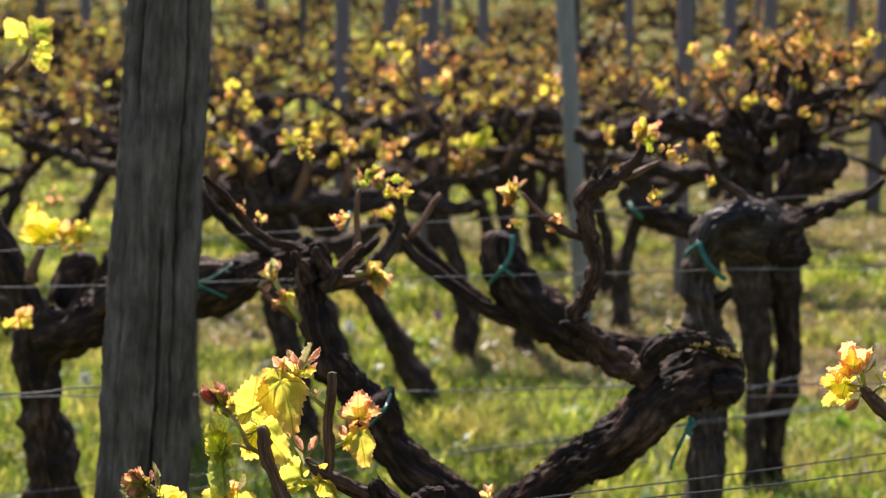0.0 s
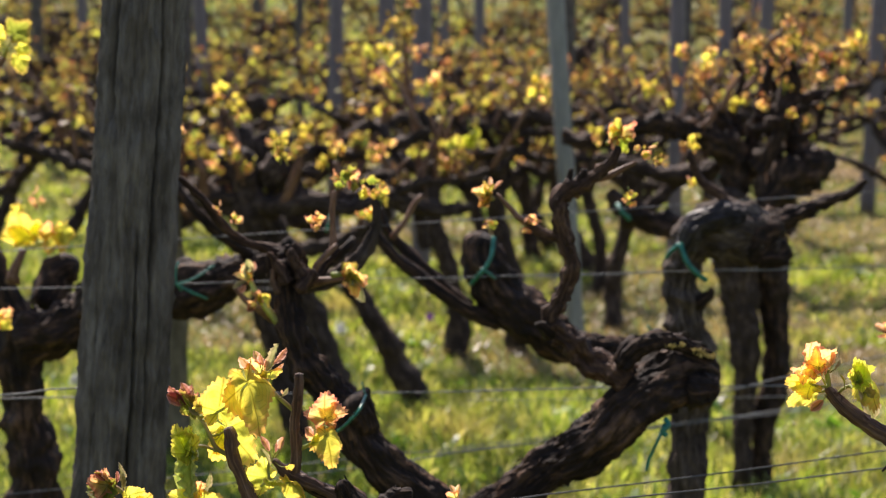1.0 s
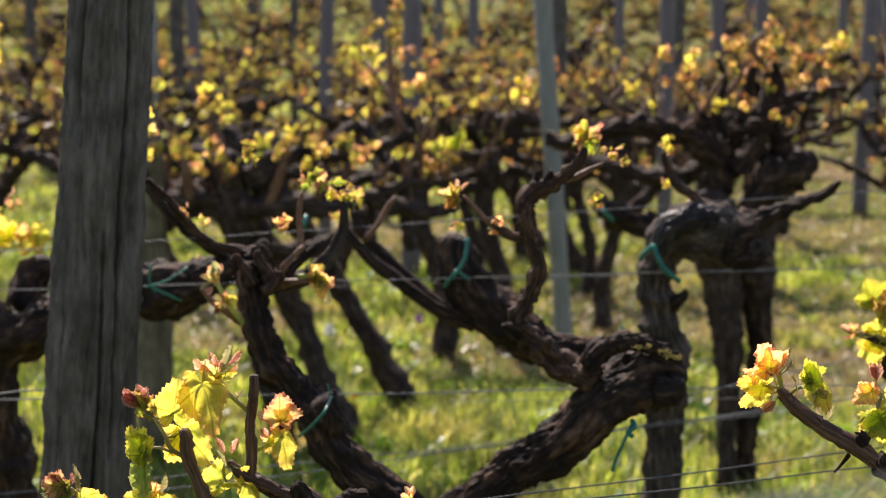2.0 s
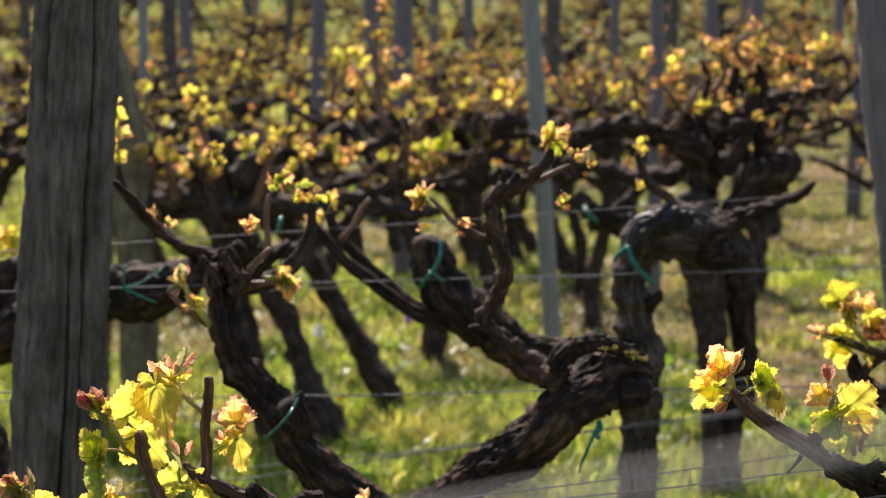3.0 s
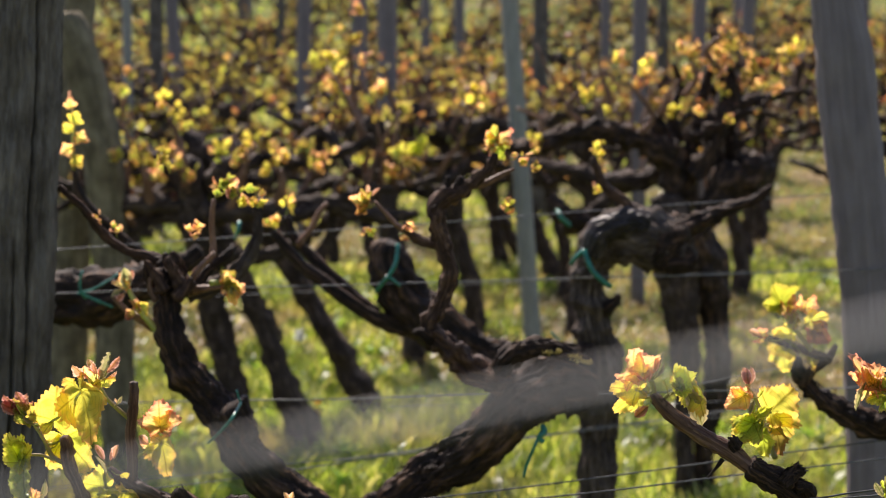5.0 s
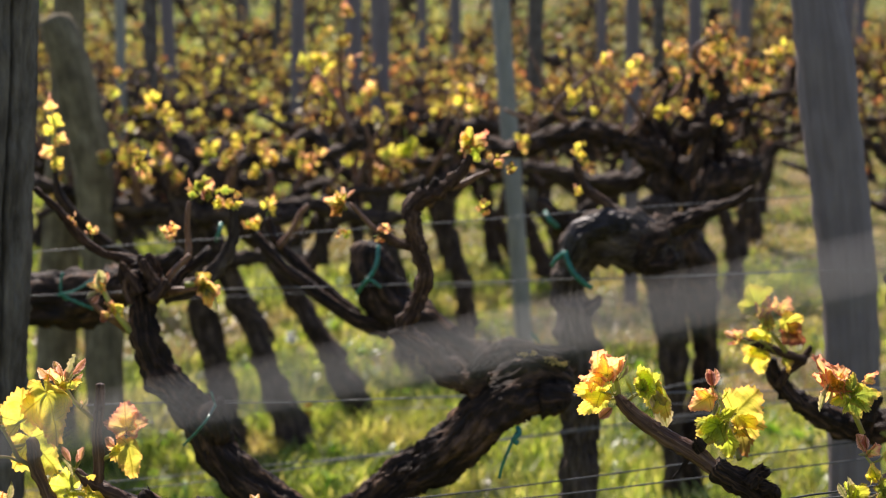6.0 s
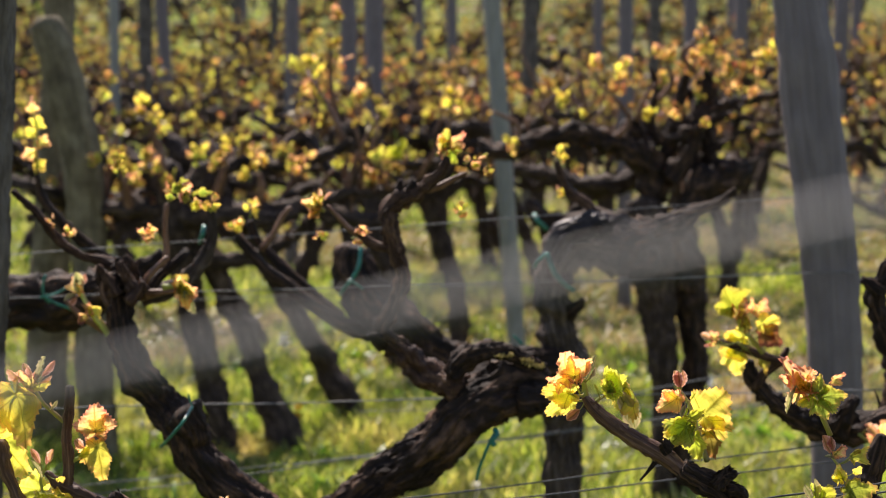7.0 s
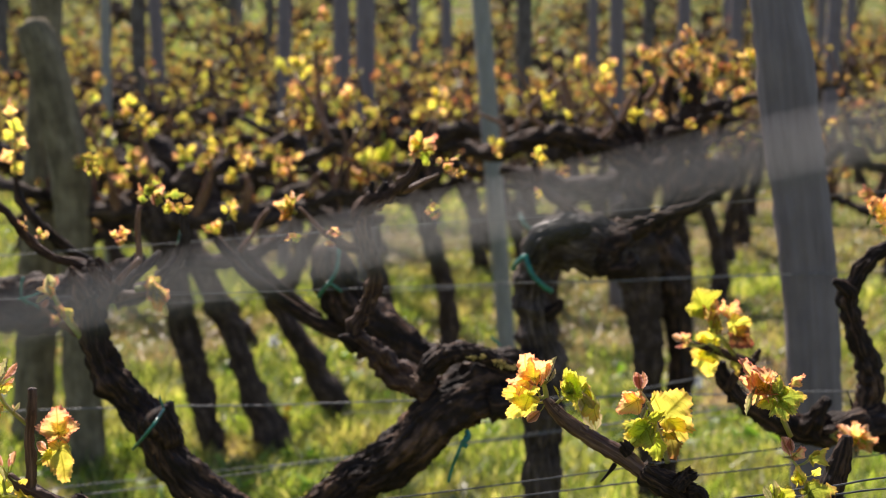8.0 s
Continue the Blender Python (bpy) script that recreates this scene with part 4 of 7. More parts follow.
leafy(VINE_B, [(0.204, 1.926, 0.955, 0.0025), (0.213, 1.925, 0.964, 0.0024), (0.219, 1.925, 0.973, 0.0018)],
      [("red", [(0.210, 1.922, 0.964), (0.207, 1.922, 0.977)], 0.8, 20),
       ("gold", [(0.216, 1.922, 0.967), (0.219, 1.922, 0.982)], 0.8, -25),
       ("red", [(0.221, 1.922, 0.967), (0.230, 1.922, 0.981)], 0.8, 30),
       ("gold", [(0.224, 1.922, 0.962), (0.233, 1.922, 0.962)], 0.8, 20),
       ("lime", [(0.220, 1.922, 0.958), (0.227, 1.922, 0.946)], 0.8, 20),
       ("red", [(0.213, 1.922, 0.961), (0.213, 1.922, 0.950)], 0.8, 30)], 34)


def patch(parent, pts, seed, mat=LICHEN):
    rng = random.Random(seed)
    V, F = [], []
    for x, y, z, r in local(parent, pts):
        for _ in range(34):
            c = Vector((x, y, z)) + Vector((rng.gauss(0, r), rng.gauss(0, r * 0.6), rng.gauss(0, r * 0.35)))
            b = len(V)
            k = rng.uniform(0.0006, 0.0018)
            for j in range(6):
                V.append(c + Vector(((j == 0) - (j == 1), (j == 2) - (j == 3), (j == 4) - (j == 5))) * k * rng.uniform(0.6, 1.3))
            F += [(b + 0, b + 2, b + 4), (b + 2, b + 1, b + 4), (b + 1, b + 3, b + 4), (b + 3, b + 0, b + 4), (b + 2, b + 0, b + 5), (b + 1, b + 2, b + 5), (b + 3, b + 1, b + 5), (b + 0, b + 3, b + 5)]
    return link_mesh("lichen", V, F, mat, parent, smooth=False)


patch(VINE_B, [(0.272, 1.872, 0.743, 0.0030), (0.283, 1.872, 0.744, 0.0030), (0.300, 1.872, 0.739, 0.0030), (0.314, 1.872, 0.732, 0.0036), (0.304, 1.872, 0.734, 0.0036)], 5)

# the two-armed vine behind it, tied to the wire with green ties
PTS = [(0.385, 2.540, -0.040, 0.0340), (0.383, 2.530, 0.160, 0.0290), (0.381, 2.520, 0.410, 0.0265), (0.385, 2.520, 0.486, 0.0272), (0.385, 2.520, 0.553, 0.0272), (0.381, 2.520, 0.619, 0.0272), (0.373, 2.520, 0.673, 0.0243), (0.369, 2.520, 0.718, 0.0230), (0.380, 2.510, 0.761, 0.0290), (0.409, 2.500, 0.785, 0.0361), (0.449, 2.500, 0.782, 0.0377), (0.485, 2.510, 0.767, 0.0306), (0.513, 2.520, 0.759, 0.0178)]
VINE_D = vine(PTS[0][:3], "old forked grapevine with swollen knotted head and green ties")
limb(VINE_D, "trunk", PTS, 51, BARK_GREY_SKYLIT, loose=260, seg=64, knots=0.42, step=0.005)
limb(VINE_D, "knot", [(0.363, 2.460, 0.763, 0.0142), (0.374, 2.460, 0.790, 0.0182), (0.392, 2.460, 0.806, 0.0198), (0.419, 2.460, 0.814, 0.0190), (0.447, 2.460, 0.812, 0.0126)], 52, BARE_WOOD, loose=30, seg=48, step=0.005)
limb(VINE_D, "knot", [(0.474, 2.490, 0.751, 0.0208), (0.499, 2.490, 0.754, 0.0208), (0.515, 2.490, 0.763, 0.0128)], 60, loose=16, seg=40, step=0.005)
limb(VINE_D, "knot", [(0.450, 2.490, 0.755, 0.0240), (0.473, 2.490, 0.780, 0.0240), (0.497, 2.490, 0.792, 0.0176), (0.506, 2.490, 0.796, 0.0096)], 61, loose=20, seg=40, step=0.005)
limb(VINE_D, "spur", [(0.390, 2.500, 0.681, 0.0128), (0.406, 2.500, 0.694, 0.0072), (0.409, 2.500, 0.704, 0.0032)], 62, BARK, 16)
limb(VINE_D, "arm", [(0.373, 2.500, 0.611, 0.0241), (0.309, 2.500, 0.613, 0.0185), (0.260, 2.500, 0.615, 0.0201), (0.223, 2.500, 0.617, 0.0241), (0.191, 2.500, 0.628, 0.0289), (0.159, 2.500, 0.655, 0.0337), (0.126, 2.500, 0.677, 0.0353), (0.099, 2.500, 0.707, 0.0337), (0.086, 2.500, 0.740, 0.0313), (0.080, 2.500, 0.764, 0.0273), (0.083, 2.500, 0.780, 0.0177)], 54, BARK, 60, 0.14, 0.14, 120, 0.005)
limb(VINE_D, "cane", [(0.105, 2.490, 0.660, 0.0158), (0.073, 2.480, 0.670, 0.0110), (0.032, 2.470, 0.696, 0.0094), (-0.003, 2.470, 0.724, 0.0094), (-0.039, 2.470, 0.752, 0.0086), (-0.063, 2.470, 0.780, 0.0079), (-0.077, 2.470, 0.800, 0.0063)], 55, BARK, 12, 0.2, 0.1)
limb(VINE_D, "cane", [(0.064, 2.480, 0.682, 0.0079), (0.025, 2.500, 0.711, 0.0080), (-0.020, 2.500, 0.752, 0.0087), (-0.052, 2.500, 0.788, 0.0072), (-0.063, 2.500, 0.817, 0.0064)], 56, BARK, 12, 0.2, 0.1)
limb(VINE_D, "cane", [(-0.046, 2.480, 0.779, 0.0055), (-0.027, 2.480, 0.803, 0.0039), (-0.014, 2.480, 0.827, 0.0039), (-0.003, 2.480, 0.839, 0.0032)], 57, CANE, 8, 0.2, 0.08)
limb(VINE_D, "cane", [(0.427, 2.470, 0.819, 0.0079), (0.414, 2.470, 0.840, 0.0071), (0.387, 2.470, 0.859, 0.0063), (0.377, 2.470, 0.883, 0.0056), (0.369, 2.470, 0.902, 0.0040)], 58, BARK_BROWN, 14, 0.35, 0.15, 6)
limb(VINE_D, "arm", [(0.451, 2.520, 0.781, 0.0275), (0.487, 2.520, 0.793, 0.0202), (0.527, 2.520, 0.807, 0.0138), (0.568, 2.520, 0.823, 0.0097), (0.605, 2.520, 0.837, 0.0065), (0.629, 2.520, 0.856, 0.0040)], 59, BARK, 28, 0.5, 0.25, 20, 0.006)
for (x, y, z, s), way, kinds, n in (((0.375, 2.500, 0.897, 0.0127), (0.2, 0, 0.6), "yellow red yellow", 4), ((0.384, 2.500, 0.849, 0.0095), (-0.4, 0, 0.6), "yellow bud", 3), ((-0.074, 2.470, 0.800, 0.0141), (-0.3, 0, 0.7), "red yellow green", 5),
                                    ((-0.063, 2.500, 0.821, 0.0143), (0.2, 0, 0.7), "yellow yellow red", 5)):
    spray(VINE_D, (x, y, z), way, s * 0.9, int(x * 9000) % 997, kinds, n, s * 0.7)

# the tangled twin-trunked vine of the next row
PTS = to_ground([(0.701, 3.900, 0.005, 0.0205), (0.701, 3.900, 0.131, 0.0190), (0.703, 3.900, 0.235, 0.0240), (0.699, 3.900, 0.364, 0.0310), (0.683, 3.900, 0.492, 0.0390), (0.673, 3.900, 0.568, 0.0476), (0.659, 3.900, 0.643, 0.0476), (0.649, 3.900, 0.694, 0.0301)])
VINE_C = vine(PTS[0][:3], "tangled twin-trunked old grapevine with dense dark arms and young leaves")
limb(VINE_C, "trunk", PTS, 41, BARK_FAR_HAZED, 36, 0.35, 0.18, 60, 0.008)
limb(VINE_C, "trunk", to_ground([(0.756, 3.920, -0.000, 0.0231), (0.748, 3.920, 0.113, 0.0202), (0.766, 3.920, 0.230, 0.0275), (0.779, 3.920, 0.321, 0.0265), (0.769, 3.920, 0.411, 0.0320), (0.755, 3.920, 0.488, 0.0435), (0.733, 3.920, 0.565, 0.0492), (0.700, 3.920, 0.635, 0.0435)]), 42, BARK, 36, 0.35, 0.18, 50, 0.008)
limb(VINE_C, "arm", [(0.719, 3.900, 0.614, 0.0298), (0.762, 3.900, 0.677, 0.0335), (0.804, 3.900, 0.725, 0.0471), (0.850, 3.900, 0.750, 0.0397), (0.887, 3.900, 0.762, 0.0174)], 43, BARK, 36, 0.4, 0.2, 20, 0.008)
limb(VINE_C, "arm", [(0.668, 3.900, 0.783, 0.0285), (0.603, 3.900, 0.817, 0.0248), (0.515, 3.900, 0.844, 0.0211), (0.429, 3.900, 0.832, 0.0186), (0.356, 3.920, 0.801, 0.0199), (0.296, 3.950, 0.811, 0.0151)], 44, BARK, 34, 0.45, 0.2, 20, 0.008)
limb(VINE_C, "arm", [(0.685, 3.950, 0.550, 0.0327), (0.586, 3.970, 0.590, 0.0278), (0.513, 4.000, 0.607, 0.0267), (0.442, 4.000, 0.643, 0.0229), (0.405, 4.020, 0.677, 0.0153)], 45, BARK, 34, 0.4, 0.2, 16, 0.008)
limb(VINE_C, "arm", [(0.751, 3.930, 0.837, 0.0250), (0.783, 3.940, 0.880, 0.0213), (0.793, 3.950, 0.923, 0.0201), (0.785, 3.950, 0.963, 0.0138)], 47, BARK, 24, 0.5, 0.25, 10, 0.008)
limb(VINE_C, "arm", [(0.783, 3.940, 0.874, 0.0150), (0.834, 3.950, 0.896, 0.0126), (0.901, 3.970, 0.910, 0.0101), (0.966, 3.980, 0.922, 0.0076)], 49, BARK, 16, 0.6, 0.3, 4, 0.01)
limb(VINE_C, "arm", [(0.716, 3.900, 0.740, 0.0248), (0.758, 3.900, 0.808, 0.0161), (0.776, 3.900, 0.845, 0.0124), (0.770, 3.900, 0.889, 0.0074)], 48, BARK, 20, 0.45, 0.2, 0, 0.01)
for i, (x, y, z) in enumerate([(0.593, 3.880, 0.835), (0.527, 3.900, 0.877), (0.684, 3.880, 0.915), (0.762, 3.880, 0.976), (0.636, 3.880, 0.872), (0.822, 3.900, 0.963), (0.466, 3.900, 0.858), (0.367, 3.900, 0.821)]):
    rg = random.Random(900 + i)
    p = [(x, y, z, 0.007), (x + rg.uniform(-0.03, 0.03), y, z + 0.04, 0.006), (x + rg.uniform(-0.05, 0.05), y, z + rg.uniform(0.06, 0.13), 0.003)]
    limb(VINE_C, "spur", p, 150 + i, CANE, 8, 0.2, 0.1)
for (x, y, z, s), way, kinds, n in (((0.599, 3.850, 0.953, 0.0269), (0, 0, 0.8), "gold yellow red", 5), ((0.744, 3.850, 0.983, 0.0245), (0.3, 0, 0.6), "red red gold", 6), ((0.352, 3.880, 0.847, 0.0271), (0.1, 0, -0.6), "gold yellow red", 4),
                                    ((0.236, 3.900, 0.877, 0.0347), (0, 0, 0.8), "gold yellow red", 7), ((0.463, 3.880, 0.902, 0.0271), (0.2, 0, 0.5), "yellow green yellow", 5), ((0.682, 3.880, 1.000, 0.0222), (0.1, 0, 0.8), "red bud yellow", 6),
                                    ((0.896, 3.900, 0.950, 0.0248), (0.1, 0, 0.5), "red gold red", 5), ((0.541, 3.880, 0.976, 0.0222), (0.1, 0, 0.8), "red bud yellow", 5), ((0.501, 3.880, 0.791, 0.0222), (0.1, 0, -0.3), "yellow bud red", 4),
                                    ((0.926, 3.900, 0.993, 0.0273), (0.1, 0, 0.3), "gold yellow", 4), ((0.652, 3.840, 0.870, 0.0175), (0.1, 0, 0.5), "yellow gold yellow", 5), ((0.666, 3.840, 0.879, 0.0143), (0.1, 0, 0.5), "yellow lime", 3),
                                    ((0.777, 3.840, 0.852, 0.0159), (0.1, 0, 0.5), "yellow red gold", 4), ((0.824, 3.840, 0.798, 0.0143), (0.1, 0, 0.5), "gold red yellow", 4), ((0.887, 3.840, 0.832, 0.0111), (0.1, 0, 0.5), "rust red", 2),
                                    ((0.809, 3.840, 0.839, 0.0111), (0.1, 0, 0.5), "red rust", 2), ((0.841, 3.840, 0.872, 0.0111), (0.1, 0, 0.5), "gold rust", 3), ((0.615, 3.840, 0.891, 0.0127), (0.1, 0, 0.5), "rust gold", 3),
                                    ((0.515, 3.840, 0.873, 0.0143), (0.1, 0, 0.5), "yellow gold", 4), ((0.492, 3.840, 0.769, 0.0127), (0.1, 0, 0.5), "yellow gold", 2)):
    spray(VINE_C, (x, y, z), way, s * 0.68, int(x * 9000) % 997, kinds, n, s * 0.7)

limb(VINE_C, "arm", [(0.694, 3.930, 0.685, 0.0238), (0.668, 3.930, 0.761, 0.0318), (0.642, 3.930, 0.824, 0.0286), (0.617, 3.930, 0.867, 0.0143)], 170, BARK, 20, 0.75, 0.34, 14, 0.008)
limb(VINE_C, "arm", [(0.692, 3.950, 0.721, 0.0206), (0.713, 3.950, 0.803, 0.0171), (0.732, 3.950, 0.878, 0.0089)], 171, BARK, 20, 0.75, 0.34, 14, 0.008)
limb(VINE_C, "arm", [(0.642, 3.900, 0.807, 0.0235), (0.586, 3.900, 0.820, 0.0190), (0.524, 3.900, 0.826, 0.0145), (0.474, 3.900, 0.824, 0.0090)], 172, BARK, 20, 0.75, 0.34, 14, 0.008)
limb(VINE_C, "arm", [(0.787, 3.980, 0.730, 0.0150), (0.764, 3.980, 0.807, 0.0122), (0.787, 3.980, 0.870, 0.0100), (0.761, 3.980, 0.933, 0.0064)], 174, BARK, 20, 0.75, 0.34, 14, 0.008)
limb(VINE_C, "arm", [(0.705, 3.880, 0.827, 0.0118), (0.769, 3.880, 0.855, 0.0091), (0.830, 3.880, 0.881, 0.0078), (0.894, 3.880, 0.872, 0.0045)], 176, BARK, 20, 0.75, 0.34, 14, 0.008)
limb(VINE_C, "arm", [(0.802, 3.940, 0.797, 0.0105), (0.854, 3.940, 0.828, 0.0081), (0.868, 3.940, 0.885, 0.0068), (0.900, 3.940, 0.922, 0.0044)], 178, BARK, 20, 0.75, 0.34, 14, 0.008)
limb(VINE_C, "arm", [(0.759, 3.950, 0.696, 0.0178), (0.765, 3.950, 0.791, 0.0151), (0.737, 3.950, 0.885, 0.0133), (0.755, 3.950, 0.979, 0.0089)], 160, BARK, 18, 0.5, 0.25, 6, 0.01)
limb(VINE_C, "arm", [(0.827, 3.950, 0.734, 0.0195), (0.802, 3.950, 0.829, 0.0151), (0.811, 3.950, 0.929, 0.0115), (0.789, 3.950, 0.995, 0.0071)], 161, BARK, 18, 0.5, 0.25, 6, 0.01)
limb(VINE_C, "arm", [(0.686, 3.950, 0.810, 0.0142), (0.670, 3.950, 0.873, 0.0106), (0.690, 3.950, 0.935, 0.0080), (0.672, 3.950, 0.985, 0.0053)], 163, BARK, 18, 0.5, 0.25, 6, 0.01)
for i, ((x, y, z, s), kinds) in enumerate((((0.713, 3.880, 0.977, 0.0250), "red gold rust"), ((0.759, 3.880, 0.953, 0.0250), "rust bud red"), ((0.795, 3.880, 1.002, 0.0250), "red gold rust"), ((0.833, 3.880, 0.948, 0.0250), "gold yellow red"), ((0.598, 3.880, 0.938, 0.0250), "rust bud red"), ((0.880, 3.880, 0.963, 0.0250), "red gold rust"), ((0.915, 3.880, 0.993, 0.0250), "gold yellow red"), ((0.767, 3.880, 1.036, 0.0250), "red gold rust"), ((0.621, 3.900, 0.974, 0.0250), "rust red gold"), ((0.547, 3.900, 0.962, 0.0250), "rust gold bud"), ((0.695, 3.900, 0.992, 0.0250), "rust red"), ((0.758, 3.900, 0.964, 0.0250), "rust red bud"), ((0.809, 3.900, 1.008, 0.0250), "red rust gold"), ((0.585, 3.900, 0.919, 0.0250), "gold rust"), ((0.864, 3.900, 0.918, 0.0250), "rust red"), ((0.715, 3.900, 0.925, 0.0250), "rust bud"), ((0.758, 3.820, 0.910, 0.0240), "rust gold red"), ((0.722, 3.820, 0.874, 0.0240), "rust red"), ((0.806, 3.820, 0.928, 0.0240), "rust bud gold"), ((0.873, 3.820, 0.910, 0.0240), "red rust"), ((0.781, 3.820, 0.976, 0.0240), "gold rust red"), ((0.890, 3.820, 0.976, 0.0240), "red gold"), ((0.675, 3.820, 0.941, 0.0240), "rust gold"), ((0.829, 3.820, 0.988, 0.0240), "gold red"))):
    spray(VINE_C, (x, y, z), (0.3 * math.sin(i * 2.1), 0, 0.7), s * 0.66, 300 + i, kinds, 4, s * 0.7)

limb(VINE_C, "arm", [(0.680, 4.050, 0.745, 0.0195), (0.599, 4.050, 0.714, 0.0208), (0.522, 4.050, 0.718, 0.0208), (0.446, 4.050, 0.740, 0.0182), (0.376, 4.050, 0.754, 0.0117)], 190, BARK_FAR_HAZED, 18, 0.55, 0.25, 6, 0.01)
limb(VINE_C, "arm", [(0.569, 4.100, 0.699, 0.0132), (0.524, 4.100, 0.652, 0.0158), (0.481, 4.100, 0.610, 0.0211), (0.439, 4.100, 0.604, 0.0158)], 191, BARK_FAR_HAZED, 18, 0.55, 0.25, 6, 0.01)

# a leaning vine of the next row with open arms
PTS = to_ground([(-0.341, 4.400, 0.001, 0.0308), (-0.373, 4.400, 0.155, 0.0322), (-0.405, 4.400, 0.301, 0.0350), (-0.423, 4.380, 0.419, 0.0362), (-0.442, 4.360, 0.536, 0.0388), (-0.459, 4.350, 0.622, 0.0387), (-0.472, 4.350, 0.664, 0.0249)])
VINE_M = vine(PTS[0][:3], "leaning old grapevine with spread arms and many opening buds")
limb(VINE_M, "trunk", PTS, 141, BARK_FAR_HAZED, 34, 0.35, 0.18, 30, 0.01)
limb(VINE_M, "arm", [(-0.459, 4.350, 0.615, 0.0304), (-0.518, 4.330, 0.639, 0.0262), (-0.582, 4.300, 0.635, 0.0232), (-0.677, 4.300, 0.650, 0.0178)], 142, BARK_FAR_HAZED, 20, 0.45, 0.2, 8, 0.01)
limb(VINE_M, "arm", [(-0.452, 4.350, 0.608, 0.0332), (-0.378, 4.320, 0.618, 0.0289), (-0.293, 4.300, 0.626, 0.0260), (-0.210, 4.300, 0.609, 0.0205), (-0.141, 4.300, 0.625, 0.0123)], 143, BARK_FAR_HAZED, 20, 0.45, 0.2, 8, 0.01)
limb(VINE_M, "spur", [(-0.459, 4.350, 0.636, 0.0194), (-0.469, 4.300, 0.724, 0.0123), (-0.478, 4.300, 0.793, 0.0082), (-0.499, 4.300, 0.848, 0.0055)], 144, CANE, 10, 0.3, 0.1)
limb(VINE_M, "spur", [(-0.362, 4.300, 0.620, 0.0150), (-0.327, 4.280, 0.698, 0.0109), (-0.315, 4.280, 0.752, 0.0068)], 145, CANE, 10, 0.3, 0.1)
limb(VINE_M, "spur", [(-0.251, 4.300, 0.619, 0.0137), (-0.227, 4.280, 0.683, 0.0109), (-0.233, 4.280, 0.724, 0.0068)], 146, CANE, 10, 0.3, 0.1)
limb(VINE_M, "spur", [(-0.554, 4.300, 0.639, 0.0137), (-0.555, 4.280, 0.699, 0.0109), (-0.566, 4.280, 0.741, 0.0068)], 147, CANE, 10, 0.3, 0.1)
for (x, y, z, s), way, kinds, n in (((-0.499, 4.200, 0.874, 0.0267), (0, 0, 0.6), "gold yellow red", 4), ((-0.479, 4.200, 0.843, 0.0267), (0.2, 0, 0.4), "gold yellow", 4), ((-0.461, 4.200, 0.817, 0.0240), (0.2, 0, 0.3), "gold red", 4), ((-0.463, 4.100, 0.736, 0.0313), (0, 0, 0.5), "gold red gold", 7),
                                    ((-0.440, 4.100, 0.713, 0.0261), (0.2, 0, 0.3), "gold yellow red", 4), ((-0.482, 4.100, 0.710, 0.0261), (-0.3, 0, 0.3), "red gold bud", 5), ((-0.356, 4.100, 0.757, 0.0313), (0, 0, 0.6), "yellow green yellow red", 6), ((-0.321, 4.100, 0.744, 0.0287), (0.2, 0, 0.5), "gold red", 6),
                                    ) + (((-0.304, 4.200, 0.766, 0.0267), (0, 0, 0.6), "red bud yellow", 6), ((-0.224, 4.200, 0.734, 0.0321), (0, 0, 0.6), "gold yellow red", 7), ((-0.245, 4.200, 0.712, 0.0240), (-0.3, 0, 0.6), "gold yellow", 4), ((-0.135, 4.100, 0.733, 0.0287), (0.1, 0, 0.5), "gold yellow red", 6),
                                    ((-0.109, 4.100, 0.746, 0.0235), (0.1, 0, 0.5), "gold red", 4), ((-0.553, 4.200, 0.741, 0.0294), (0, 0, 0.5), "gold red gold", 6), ((-0.536, 4.200, 0.710, 0.0240), (0.2, 0, 0.3), "red gold", 4), ((-0.613, 4.200, 0.748, 0.0240), (0, 0, 0.5), "gold red", 4)):
    spray(VINE_M, (x, y, z), way, s * 0.75, int(x * 9000) % 997, kinds, n, s * 0.7)

limb(VINE_M, "arm", [(-0.229, 4.350, 0.627, 0.0210), (-0.146, 4.350, 0.637, 0.0196), (-0.062, 4.350, 0.613, 0.0210), (0.014, 4.350, 0.599, 0.0182), (0.098, 4.350, 0.607, 0.0112)], 180, BARK_FAR_HAZED, 18, 0.55, 0.25, 6, 0.01)
limb(VINE_M, "arm", [(-0.019, 4.400, 0.497, 0.0127), (-0.027, 4.400, 0.561, 0.0141), (-0.032, 4.400, 0.631, 0.0141), (-0.024, 4.400, 0.695, 0.0099)], 181, BARK_FAR_HAZED, 18, 0.55, 0.25, 6, 0.01)
limb(VINE_M, "arm", [(-0.106, 4.380, 0.485, 0.0127), (-0.117, 4.380, 0.556, 0.0127), (-0.113, 4.380, 0.627, 0.0113), (-0.091, 4.380, 0.690, 0.0070)], 182, BARK_FAR_HAZED, 18, 0.55, 0.25, 6, 0.01)
limb(VINE_M, "cane", [(-0.022, 4.450, 0.591, 0.0127), (-0.029, 4.450, 0.677, 0.0099), (-0.047, 4.450, 0.805, 0.0085), (-0.065, 4.450, 0.918, 0.0071), (-0.068, 4.450, 1.059, 0.0042)], 148, CANE, 10, 0.3, 0.1)
